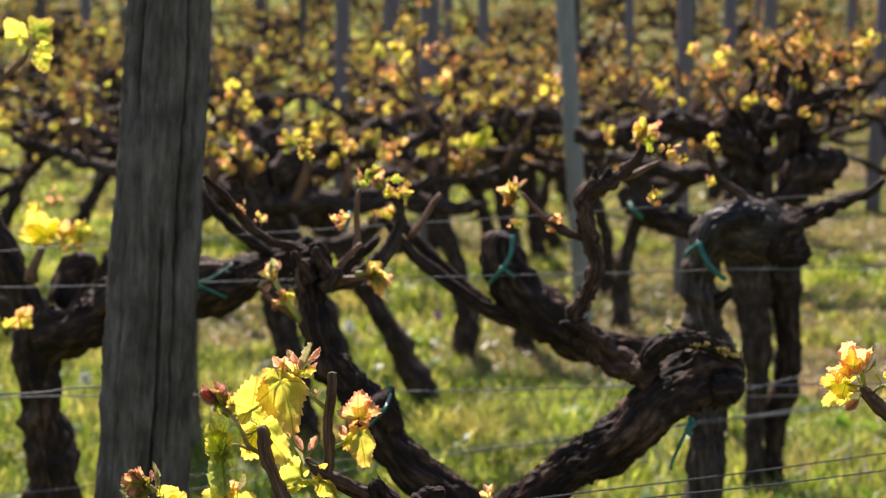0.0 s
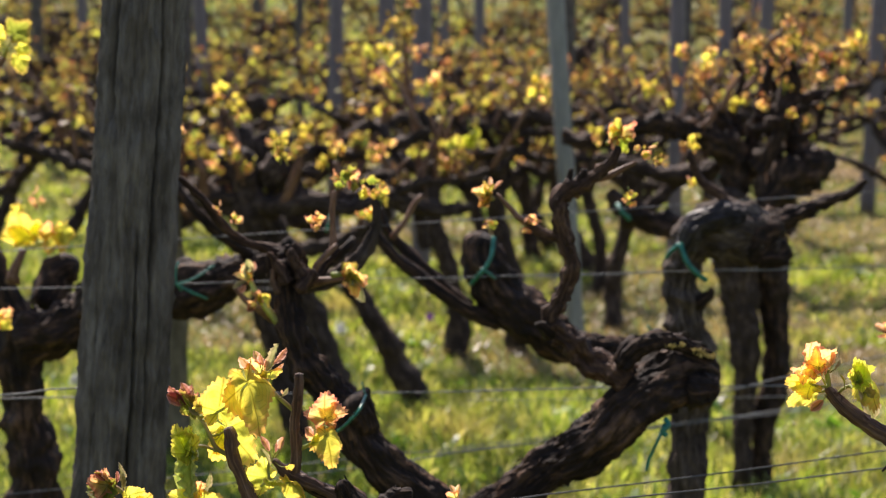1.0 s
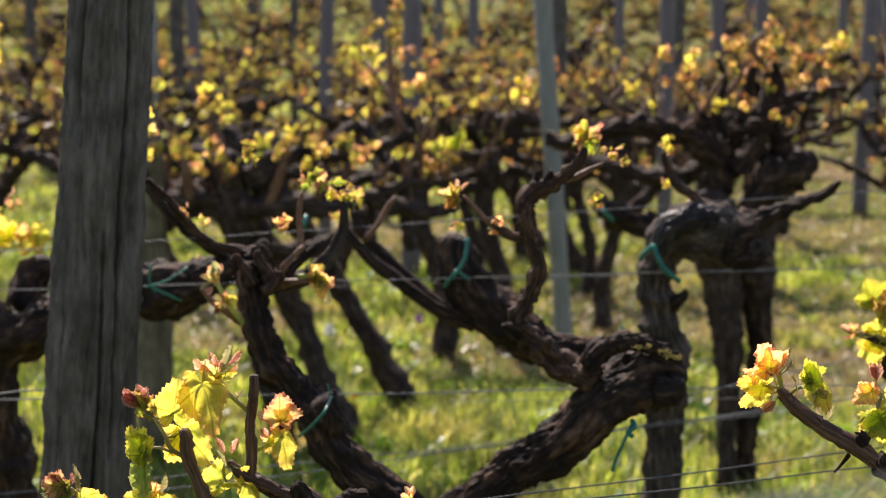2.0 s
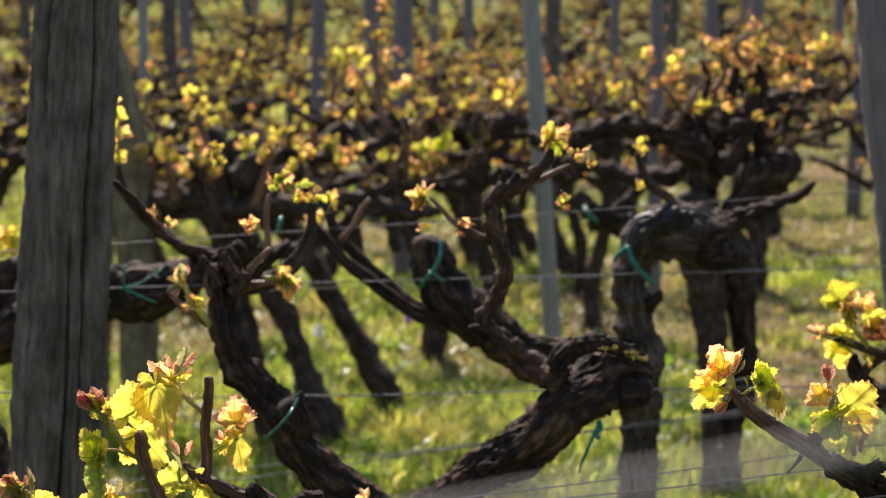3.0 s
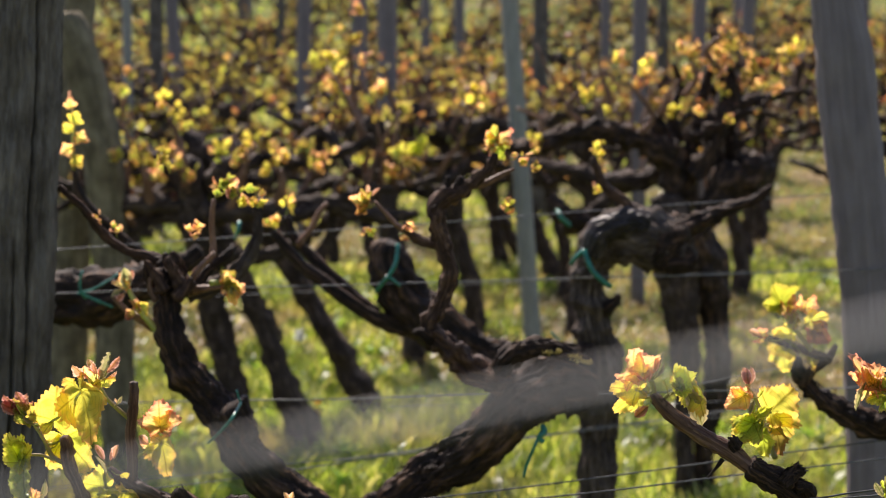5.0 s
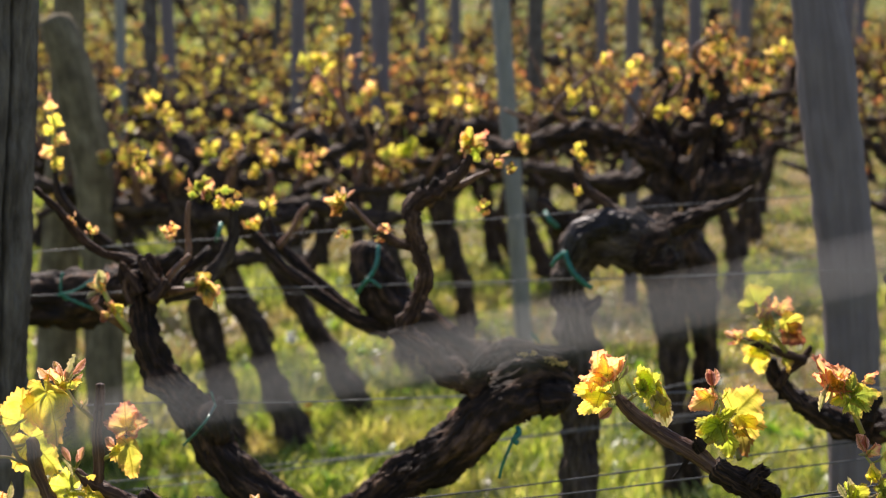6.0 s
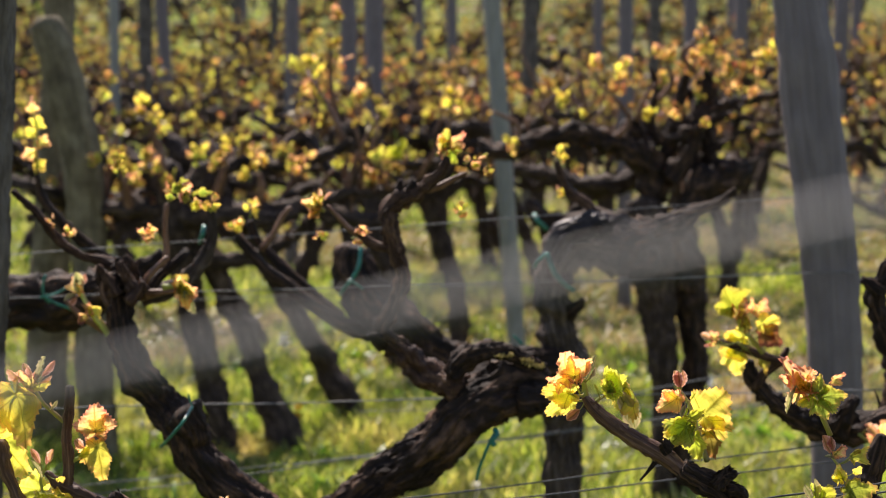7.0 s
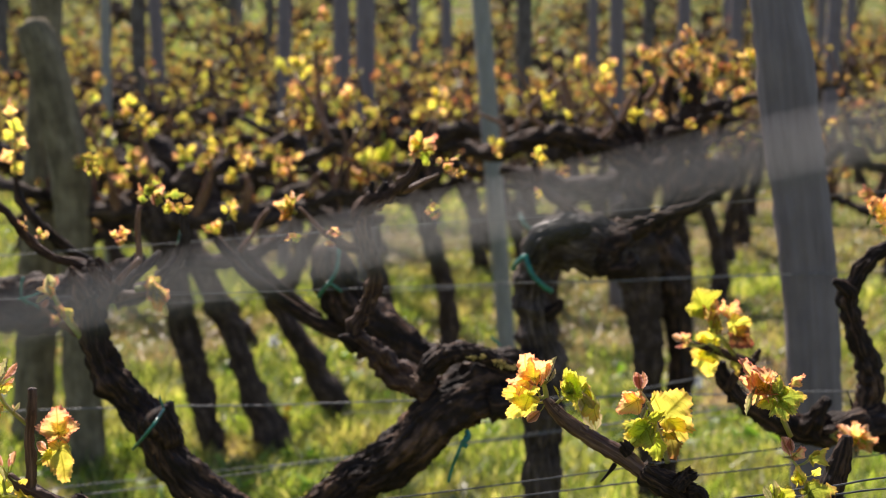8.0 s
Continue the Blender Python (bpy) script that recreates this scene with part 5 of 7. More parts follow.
for (x, y, z, s), way, kinds, n in (((-0.062, 4.440, 1.075, 0.0311), (0.1, 0, 0.7), "red bud gold", 4), ((-0.082, 4.440, 1.034, 0.0311), (-0.3, 0, 0.3), "gold gold red", 3), ((-0.107, 4.440, 0.981, 0.0311), (-0.4, 0, 0), "yellow gold gold", 2), ((-0.074, 4.440, 1.006, 0.0282), (0.2, 0, 0.4), "gold red gold", 5), ((-0.087, 4.440, 0.947, 0.0311), (-0.2, 0, 0.3), "gold yellow red", 5), ((-0.066, 4.440, 0.972, 0.0254), (0.4, 0, 0.2), "red bud", 4),
                                    ((-0.093, 4.440, 0.898, 0.0339), (-0.3, 0, 0.2), "yellow gold red", 5), ((-0.031, 4.440, 0.890, 0.0311), (0.4, 0, 0.2), "gold gold red", 5), ((0.093, 4.500, 0.812, 0.0420), (0, 0, -0.8), "lime lime yellow", 1), ((0.024, 4.400, 0.681, 0.0280), (0.2, 0, 0.6), "red bud gold", 4)):
    spray(VINE_M, (x, y, z), way, s * 0.75, int(x * 9000) % 997, kinds, n, s * 0.7)

# the vine left of the dark post
PTS = to_ground([(-0.571, 2.560, 0.309, 0.0411), (-0.575, 2.560, 0.396, 0.0378), (-0.584, 2.560, 0.464, 0.0329), (-0.592, 2.560, 0.533, 0.0296), (-0.595, 2.560, 0.592, 0.0312), (-0.586, 2.560, 0.630, 0.0345), (-0.561, 2.560, 0.641, 0.0280)])
VINE_L = vine(PTS[0][:3], "dark knotted grapevine with a long arm tied along the wire")
limb(VINE_L, "trunk", PTS, 61, loose=120, seg=56, knots=0.35, step=0.006)
limb(VINE_L, "arm", [(-0.587, 2.540, 0.621, 0.0359), (-0.553, 2.540, 0.631, 0.0375), (-0.520, 2.540, 0.646, 0.0359), (-0.487, 2.540, 0.664, 0.0326), (-0.457, 2.520, 0.689, 0.0340), (-0.395, 2.500, 0.701, 0.0369), (-0.343, 2.500, 0.702, 0.0377), (-0.298, 2.500, 0.712, 0.0321), (-0.258, 2.500, 0.728, 0.0241), (-0.217, 2.500, 0.748, 0.0161), (-0.185, 2.500, 0.769, 0.0096)], 62, BARK, 56, 0.3, 0.18, 60, 0.006)
limb(VINE_L, "arm", [(-0.587, 2.560, 0.634, 0.0280), (-0.606, 2.560, 0.668, 0.0222), (-0.620, 2.560, 0.701, 0.0206), (-0.632, 2.560, 0.743, 0.0181), (-0.656, 2.560, 0.784, 0.0164), (-0.683, 2.560, 0.817, 0.0148)], 63, BARK, 24, 0.3, 0.16, 10)
limb(VINE_L, "knot", [(-0.566, 2.600, 0.662, 0.0248), (-0.552, 2.620, 0.701, 0.0267), (-0.531, 2.620, 0.718, 0.0233), (-0.518, 2.620, 0.722, 0.0117)], 64)
limb(VINE_L, "cane", [(-0.587, 2.500, 0.712, 0.0095), (-0.582, 2.500, 0.736, 0.0072), (-0.570, 2.500, 0.760, 0.0056)], 65, CANE, 8)
for (x, y, z, s), way, kinds, n in (((-0.628, 2.700, 0.767, 0.0206), (0.1, 0, 0.5), "yellow yellow green", 4), ((-0.594, 2.700, 0.737, 0.0155), (0.5, 0, 0.3), "yellow yellow red", 4), ((-0.572, 2.300, 0.668, 0.0176), (0.2, 0, 0.4), "red red yellow", 5),
                                    ((-0.597, 2.700, 0.793, 0.0137), (0.1, 0, 0.8), "red bud", 4)):
    spray(VINE_L, (x, y, z), way, s * 0.9, int(x * 9000) % 997, kinds, n, s * 0.7)

# the vine at the far end of the walk, with a rising dark cane
PTS = to_ground([(0.828, 1.910, 0.477, 0.0209), (0.785, 1.910, 0.574, 0.0202), (0.749, 1.910, 0.632, 0.0196), (0.720, 1.910, 0.655, 0.0190), (0.707, 1.910, 0.676, 0.0172), (0.711, 1.910, 0.699, 0.0141), (0.706, 1.910, 0.725, 0.0123), (0.696, 1.910, 0.753, 0.0110), (0.687, 1.910, 0.777, 0.0098), (0.682, 1.910, 0.797, 0.0104), (0.687, 1.910, 0.813, 0.0086), (0.700, 1.910, 0.834, 0.0080), (0.718, 1.910, 0.851, 0.0067), (0.738, 1.910, 0.862, 0.0049)])
VINE_R = vine(PTS[0][:3], "grapevine with a thin dark rising limb and bright young leaves")
limb(VINE_R, "trunk", PTS, 71, loose=140, seg=40, knots=0.4, ridges=0.2, step=0.005)
limb(VINE_R, "arm", [(0.713, 1.900, 0.663, 0.0171), (0.673, 1.880, 0.660, 0.0157), (0.637, 1.880, 0.657, 0.0145), (0.610, 1.880, 0.666, 0.0133), (0.581, 1.880, 0.681, 0.0115), (0.557, 1.880, 0.700, 0.0097), (0.541, 1.880, 0.721, 0.0079), (0.539, 1.880, 0.735, 0.0054)], 72, BARK, 36, 0.45, 0.2, 50, 0.005)
limb(VINE_R, "cane", [(0.575, 1.870, 0.734, 0.0048), (0.553, 1.870, 0.742, 0.0048), (0.526, 1.870, 0.751, 0.0042), (0.501, 1.870, 0.759, 0.0030), (0.495, 1.870, 0.762, 0.0018)], 73, BARK_BROWN, 16, 0.3, 0.12, 4)
limb(VINE_R, "cane", [(0.547, 1.875, 0.704, 0.0060), (0.555, 1.875, 0.722, 0.0054), (0.572, 1.875, 0.734, 0.0048), (0.581, 1.875, 0.749, 0.0030)], 74, BARK_BROWN, 16, 0.3, 0.12, 4)
limb(VINE_R, "spur", [(0.683, 1.900, 0.805, 0.0085), (0.672, 1.900, 0.816, 0.0061), (0.664, 1.900, 0.819, 0.0037)], 75, BARK, 14)
limb(VINE_R, "spur", [(0.636, 1.870, 0.661, 0.0119), (0.644, 1.860, 0.685, 0.0083), (0.652, 1.860, 0.698, 0.0053)], 76, BARK, 34, 0.5, 0.3, 20, 0.004)

# ---- near shoots on canes of the row in front ----
PTS = to_ground([(-0.031, 1.390, 0.675, 0.0115), (-0.054, 1.390, 0.708, 0.0088), (-0.077, 1.390, 0.721, 0.0066), (-0.092, 1.390, 0.733, 0.0053)])
VINE_F = vine(PTS[0][:3], "low pruned grapevine with cut canes and glowing yellow leaves")
limb(VINE_F, "trunk", PTS, 81, BARK, 18, 0.3, 0.14, 20)
limb(VINE_F, "cane", [(-0.093, 1.385, 0.731, 0.0040), (-0.091, 1.385, 0.752, 0.0044), (-0.092, 1.385, 0.775, 0.0040), (-0.089, 1.385, 0.799, 0.0040), (-0.088, 1.385, 0.816, 0.0036)], 82, CANE_DARK, 24, 0.26, 0.10, 4, 0.003)
limb(VINE_F, "cane", [(-0.039, 1.385, 0.706, 0.0049), (-0.071, 1.385, 0.722, 0.0044), (-0.086, 1.385, 0.729, 0.0053), (-0.100, 1.385, 0.737, 0.0040), (-0.109, 1.385, 0.746, 0.0022)], 83, CANE_DARK, 24, 0.39, 0.15, 8, 0.003)
limb(VINE_F, "cane", [(-0.123, 1.385, 0.699, 0.0067), (-0.135, 1.385, 0.731, 0.0053), (-0.142, 1.385, 0.749, 0.0056), (-0.143, 1.385, 0.765, 0.0049), (-0.145, 1.385, 0.772, 0.0040)], 84, CANE_DARK, 24, 0.29, 0.11, 4, 0.003)
limb(VINE_F, "spur", [(-0.044, 1.380, 0.704, 0.0105), (-0.051, 1.380, 0.720, 0.0070), (-0.056, 1.380, 0.729, 0.0039)], 85, BARK, 36, 0.35, 0.24, 22, 0.0025)
limb(VINE_F, "spur", [(-0.026, 1.380, 0.699, 0.0105), (-0.013, 1.390, 0.713, 0.0071), (0.001, 1.390, 0.717, 0.0044)], 86, BARK, 36, 0.35, 0.24, 22, 0.0025)
leafy(VINE_F, [(-0.146, 1.385, 0.750, 0.0020), (-0.155, 1.385, 0.756, 0.0018), (-0.161, 1.385, 0.769, 0.0016), (-0.168, 1.385, 0.781, 0.0014), (-0.177, 1.385, 0.791, 0.0013)],
      [("yellow", [(-0.152, 1.381, 0.786), (-0.147, 1.381, 0.815)], 1.02, 12),
       ("yellow", [(-0.128, 1.371, 0.813), (-0.112, 1.371, 0.774)], 0.78, 14),
       ("yellow", [(-0.148, 1.397, 0.769), (-0.125, 1.397, 0.744)], 1.0, 10),
       ("yellow", [(-0.152, 1.399, 0.765), (-0.159, 1.399, 0.749)], 0.8, -25),
       ("green", [(-0.172, 1.379, 0.788), (-0.184, 1.379, 0.803)], 0.65, 20),
       ("bud", [(-0.172, 1.375, 0.790), (-0.193, 1.375, 0.802)], 1.3, 30),
       ("bud", [(-0.171, 1.377, 0.790), (-0.190, 1.377, 0.810)], 1.1, -30),
       ("bud", [(-0.172, 1.381, 0.790), (-0.181, 1.381, 0.811)], 1.1, 25),
       ("bud", [(-0.171, 1.381, 0.789), (-0.173, 1.381, 0.809)], 1.0, -35),
       ("grey", [(-0.174, 1.373, 0.796), (-0.167, 1.373, 0.784)], 1.3, 20),
       ("red", [(-0.170, 1.380, 0.790), (-0.166, 1.380, 0.800)], 0.8, -30),
       ("strip", [(-0.173, 1.373, 0.792), (-0.181, 1.373, 0.801)], 0.9, 40)], 1)
leafy(VINE_F, [(-0.154, 1.385, 0.753, 0.0013), (-0.164, 1.385, 0.757, 0.0012), (-0.173, 1.385, 0.757, 0.0011)],
      [("fold", [(-0.177, 1.367, 0.772), (-0.181, 1.367, 0.712)], 0.85, -20),
       ("fold", [(-0.172, 1.362, 0.768), (-0.171, 1.362, 0.720)], 1.05, 30),
       # lime leaves added as the backlit top of the drooping leaf
       ("lime", [(-0.174, 1.357, 0.758), (-0.185, 1.357, 0.780)], 0.7, 20),
       ("lime", [(-0.178, 1.360, 0.760), (-0.169, 1.360, 0.781)], 0.6, -25)], 2)
leafy(VINE_F, [(-0.092, 1.385, 0.786, 0.0022), (-0.100, 1.385, 0.793, 0.0018), (-0.109, 1.385, 0.802, 0.0016), (-0.115, 1.385, 0.813, 0.0013), (-0.118, 1.385, 0.819, 0.0012)],
      [("bud", [(-0.118, 1.375, 0.818), (-0.134, 1.375, 0.834)], 1.05, -30),
       ("bud", [(-0.116, 1.377, 0.821), (-0.123, 1.377, 0.837)], 1.1, 25),
       ("bud", [(-0.115, 1.373, 0.822), (-0.116, 1.373, 0.835)], 1.2, -30),
       ("bud", [(-0.115, 1.379, 0.820), (-0.113, 1.379, 0.832)], 1.0, 30),
       ("grey", [(-0.113, 1.375, 0.820), (-0.097, 1.375, 0.839)], 0.75, -45),
       ("bud", [(-0.111, 1.373, 0.822), (-0.096, 1.373, 0.840)], 0.7, 20),
       ("grey", [(-0.113, 1.381, 0.819), (-0.106, 1.381, 0.830)], 0.8, 30),
       ("bud", [(-0.111, 1.371, 0.820), (-0.098, 1.371, 0.827)], 0.8, 30),
       ("yellow", [(-0.114, 1.375, 0.818), (-0.100, 1.375, 0.824)], 0.55, 30),
       ("red", [(-0.118, 1.379, 0.817), (-0.129, 1.379, 0.827)], 0.65, 40),
       ("strip", [(-0.117, 1.375, 0.817), (-0.122, 1.375, 0.818)], 1.0, 20),
       ("grey", [(-0.101, 1.375, 0.800), (-0.096, 1.375, 0.807)], 1.1, 30),
       ("bud", [(-0.099, 1.373, 0.801), (-0.101, 1.373, 0.806)], 1.2, -30)], 3)
leafy(VINE_F, [(-0.087, 1.385, 0.755, 0.0018), (-0.079, 1.385, 0.759, 0.0015), (-0.075, 1.385, 0.765, 0.0013), (-0.071, 1.385, 0.775, 0.0012), (-0.069, 1.385, 0.779, 0.0010)],
      [("red", [(-0.067, 1.378, 0.781), (-0.068, 1.378, 0.803)], 1.1, 12),
       ("red", [(-0.066, 1.380, 0.781), (-0.058, 1.380, 0.792)], 0.8, -20),
       ("yellow", [(-0.066, 1.375, 0.769), (-0.061, 1.375, 0.744)], 0.72, 12),
       ("bud", [(-0.074, 1.373, 0.766), (-0.084, 1.373, 0.775)], 1.3, 30),
       ("red", [(-0.075, 1.377, 0.766), (-0.082, 1.377, 0.771)], 0.8, -30),
       ("lime", [(-0.077, 1.373, 0.763), (-0.073, 1.373, 0.771)], 0.7, 35)], 5)
leafy(VINE_F, [(-0.111, 1.385, 0.747, 0.0015), (-0.114, 1.385, 0.738, 0.0013), (-0.113, 1.385, 0.730, 0.0012), (-0.120, 1.385, 0.724, 0.0010)],
      [("bud", [(-0.109, 1.373, 0.752), (-0.118, 1.373, 0.769)], 0.9, 25),
       ("bud", [(-0.105, 1.373, 0.753), (-0.098, 1.373, 0.769)], 0.95, -30),
       ("bud", [(-0.107, 1.375, 0.752), (-0.106, 1.375, 0.763)], 0.9, 40),
       ("grey", [(-0.111, 1.377, 0.742), (-0.116, 1.377, 0.759)], 0.6, 50),
       ("yellow", [(-0.115, 1.391, 0.729), (-0.135, 1.391, 0.733)], 1.0, 15),
       ("yellow", [(-0.096, 1.381, 0.729), (-0.079, 1.381, 0.711)], 0.5, 30),
       ("yellow", [(-0.097, 1.373, 0.743), (-0.092, 1.373, 0.745)], 1.2, 50),
       ("lime", [(-0.112, 1.373, 0.732), (-0.097, 1.373, 0.731)], 0.3, 20)], 7)
leafy(VINE_F, [(-0.148, 1.385, 0.703, 0.0013), (-0.159, 1.385, 0.711, 0.0012), (-0.170, 1.385, 0.715, 0.0012), (-0.174, 1.385, 0.719, 0.0010)],
      [("grey", [(-0.164, 1.373, 0.722), (-0.158, 1.373, 0.741)], 0.8, 40),
       ("red", [(-0.171, 1.373, 0.722), (-0.175, 1.373, 0.735)], 0.8, 35),
       ("bud", [(-0.169, 1.373, 0.723), (-0.171, 1.373, 0.733)], 1.1, -30),
       ("yellow", [(-0.165, 1.375, 0.714), (-0.150, 1.375, 0.723)], 1.0, 10),
       ("yellow", [(-0.178, 1.375, 0.713), (-0.191, 1.375, 0.722)], 1.0, 15),
       ("bud", [(-0.168, 1.373, 0.722), (-0.164, 1.373, 0.732)], 0.9, -40),
       ("yellow", [(-0.172, 1.381, 0.725), (-0.177, 1.381, 0.731)], 0.8, 30)], 8)
leafy(VINE_F, [(-0.205, 1.360, 0.699, 0.0026), (-0.216, 1.350, 0.720, 0.0021), (-0.225, 1.350, 0.730, 0.0017), (-0.230, 1.350, 0.734, 0.0013)],
      [("bud", [(-0.234, 1.345, 0.737), (-0.245, 1.345, 0.748)], 1.1, 30),
       ("bud", [(-0.233, 1.345, 0.737), (-0.237, 1.345, 0.749)], 1.0, -30),
       ("red", [(-0.235, 1.345, 0.736), (-0.250, 1.345, 0.739)], 1.1, 20),
       ("grey", [(-0.224, 1.345, 0.732), (-0.223, 1.345, 0.754)], 0.8, 45),
       ("grey", [(-0.221, 1.345, 0.732), (-0.218, 1.345, 0.746)], 0.9, -40),
       ("green", [(-0.231, 1.345, 0.734), (-0.247, 1.345, 0.727)], 1.1, 20),
       ("yellow", [(-0.218, 1.345, 0.728), (-0.206, 1.345, 0.733)], 1.1, 15),
       # leaf with the shade-darkened green
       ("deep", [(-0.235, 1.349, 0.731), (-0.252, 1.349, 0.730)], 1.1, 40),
       ("bud", [(-0.228, 1.345, 0.734), (-0.228, 1.345, 0.748)], 0.9, 50),
       ("yellow", [(-0.210, 1.345, 0.720), (-0.202, 1.345, 0.729)], 1.0, 20)], 9)
leafy(VINE_F, [(0.046, 1.370, 0.695, 0.0022), (0.039, 1.370, 0.712, 0.0017), (0.036, 1.370, 0.720, 0.0013)],
      [("bud", [(0.037, 1.365, 0.720), (0.032, 1.365, 0.731)], 1.1, 30),
       ("bud", [(0.038, 1.365, 0.720), (0.040, 1.365, 0.732)], 1.0, -30),
       ("red", [(0.036, 1.365, 0.719), (0.029, 1.365, 0.724)], 1.0, 20)], 10)

PTS = to_ground([(0.488, 1.300, 0.665, 0.0125), (0.455, 1.300, 0.710, 0.0117), (0.434, 1.305, 0.733, 0.0109), (0.419, 1.305, 0.748, 0.0109), (0.404, 1.305, 0.757, 0.0096), (0.390, 1.305, 0.765, 0.0088)])
CANE_PTS = [(0.393, 1.306, 0.762, 0.0053), (0.377, 1.310, 0.775, 0.0067), (0.356, 1.316, 0.786, 0.0060), (0.339, 1.316, 0.798, 0.0057), (0.326, 1.316, 0.809, 0.0050), (0.320, 1.316, 0.816, 0.0039), (0.317, 1.316, 0.820, 0.0025)]
VINE_G = vine(PTS[0][:3], "low grapevine with a bare slanting cane and fresh toothed leaves")
limb(VINE_G, "trunk", PTS, 90, BARK, 64, 0.25, 0.2, 130, 0.0025)
limb(VINE_G, "cane", CANE_PTS, 91, CANE_DARK, 40, 0.14, 0.07, 30, 0.003)
limb(VINE_G, "spur", [(0.415, 1.295, 0.755, 0.0058), (0.421, 1.295, 0.763, 0.0050), (0.425, 1.295, 0.765, 0.0037), (0.429, 1.295, 0.762, 0.0021)], 92, BARK, 48, 0.3, 0.22, 60, 0.002)
limb(VINE_G, "spur", [(0.370, 1.310, 0.770, 0.0021), (0.365, 1.310, 0.763, 0.0013), (0.359, 1.310, 0.756, 0.0008)], 93, BARK, 12, 0.4, 0.2)
limb(VINE_G, "spur", [(0.380, 1.300, 0.781, 0.0046), (0.376, 1.300, 0.786, 0.0038), (0.374, 1.300, 0.788, 0.0021)], 94, BARK, 40, 0.3, 0.22, 30, 0.002)
limb(VINE_G, "spur", [(0.424, 1.295, 0.752, 0.0054), (0.431, 1.295, 0.752, 0.0042), (0.437, 1.295, 0.745, 0.0033)], 95, BARK, 48, 0.3, 0.22, 50, 0.002)
leafy(VINE_G, [(0.318, 1.316, 0.818, 0.0025), (0.317, 1.316, 0.828, 0.0019), (0.315, 1.316, 0.836, 0.0014)],
      [("red", [(0.306, 1.312, 0.836), (0.298, 1.312, 0.856)], 1.10, 18),
       ("red", [(0.309, 1.310, 0.836), (0.308, 1.310, 0.853)], 0.60, -25),
       ("red", [(0.303, 1.314, 0.832), (0.289, 1.314, 0.838)], 0.70, -20),
       ("yellow", [(0.306, 1.320, 0.822), (0.285, 1.320, 0.825)], 0.85, 14),
       ("yellow", [(0.306, 1.322, 0.817), (0.289, 1.322, 0.807)], 0.85, -14),
       ("bud", [(0.316, 1.310, 0.814), (0.304, 1.310, 0.802)], 1.1, 30),
       ("bud", [(0.316, 1.310, 0.832), (0.319, 1.310, 0.851)], 0.8, 30),
       ("grey", [(0.318, 1.312, 0.834), (0.324, 1.312, 0.853)], 0.8, -30),
       ("grey", [(0.319, 1.306, 0.835), (0.324, 1.306, 0.846)], 0.8, 40),
       ("bud", [(0.310, 1.304, 0.831), (0.303, 1.304, 0.836)], 0.9, 30),
       ("strip", [(0.313, 1.304, 0.823), (0.310, 1.304, 0.830)], 0.8, 30),
       ("bud", [(0.313, 1.308, 0.827), (0.313, 1.308, 0.842)], 0.7, 30)], 11, 1.7)
leafy(VINE_G, [(0.323, 1.316, 0.812, 0.0014), (0.328, 1.316, 0.818, 0.0013), (0.334, 1.316, 0.821, 0.0013), (0.338, 1.316, 0.820, 0.0011)],
      [("lime", [(0.336, 1.294, 0.829), (0.328, 1.294, 0.847)], 0.79, 24),
       ("lime", [(0.338, 1.298, 0.828), (0.339, 1.298, 0.847)], 0.71, -28),
       ("green", [(0.334, 1.292, 0.829), (0.324, 1.292, 0.836)], 0.58, 35),
       ("grey", [(0.343, 1.328, 0.823), (0.360, 1.328, 0.789)], 1.25, -15),
       # gold and yellow leaves added as the drooping leaf's sunlit edge
       ("gold", [(0.349, 1.334, 0.824), (0.362, 1.334, 0.804)], 0.63, 25),
       ("yellow", [(0.347, 1.336, 0.826), (0.355, 1.336, 0.816)], 0.63, 25),
       ("strip", [(0.326, 1.298, 0.826), (0.323, 1.298, 0.834)], 1.05, 40)], 12, 1.7)
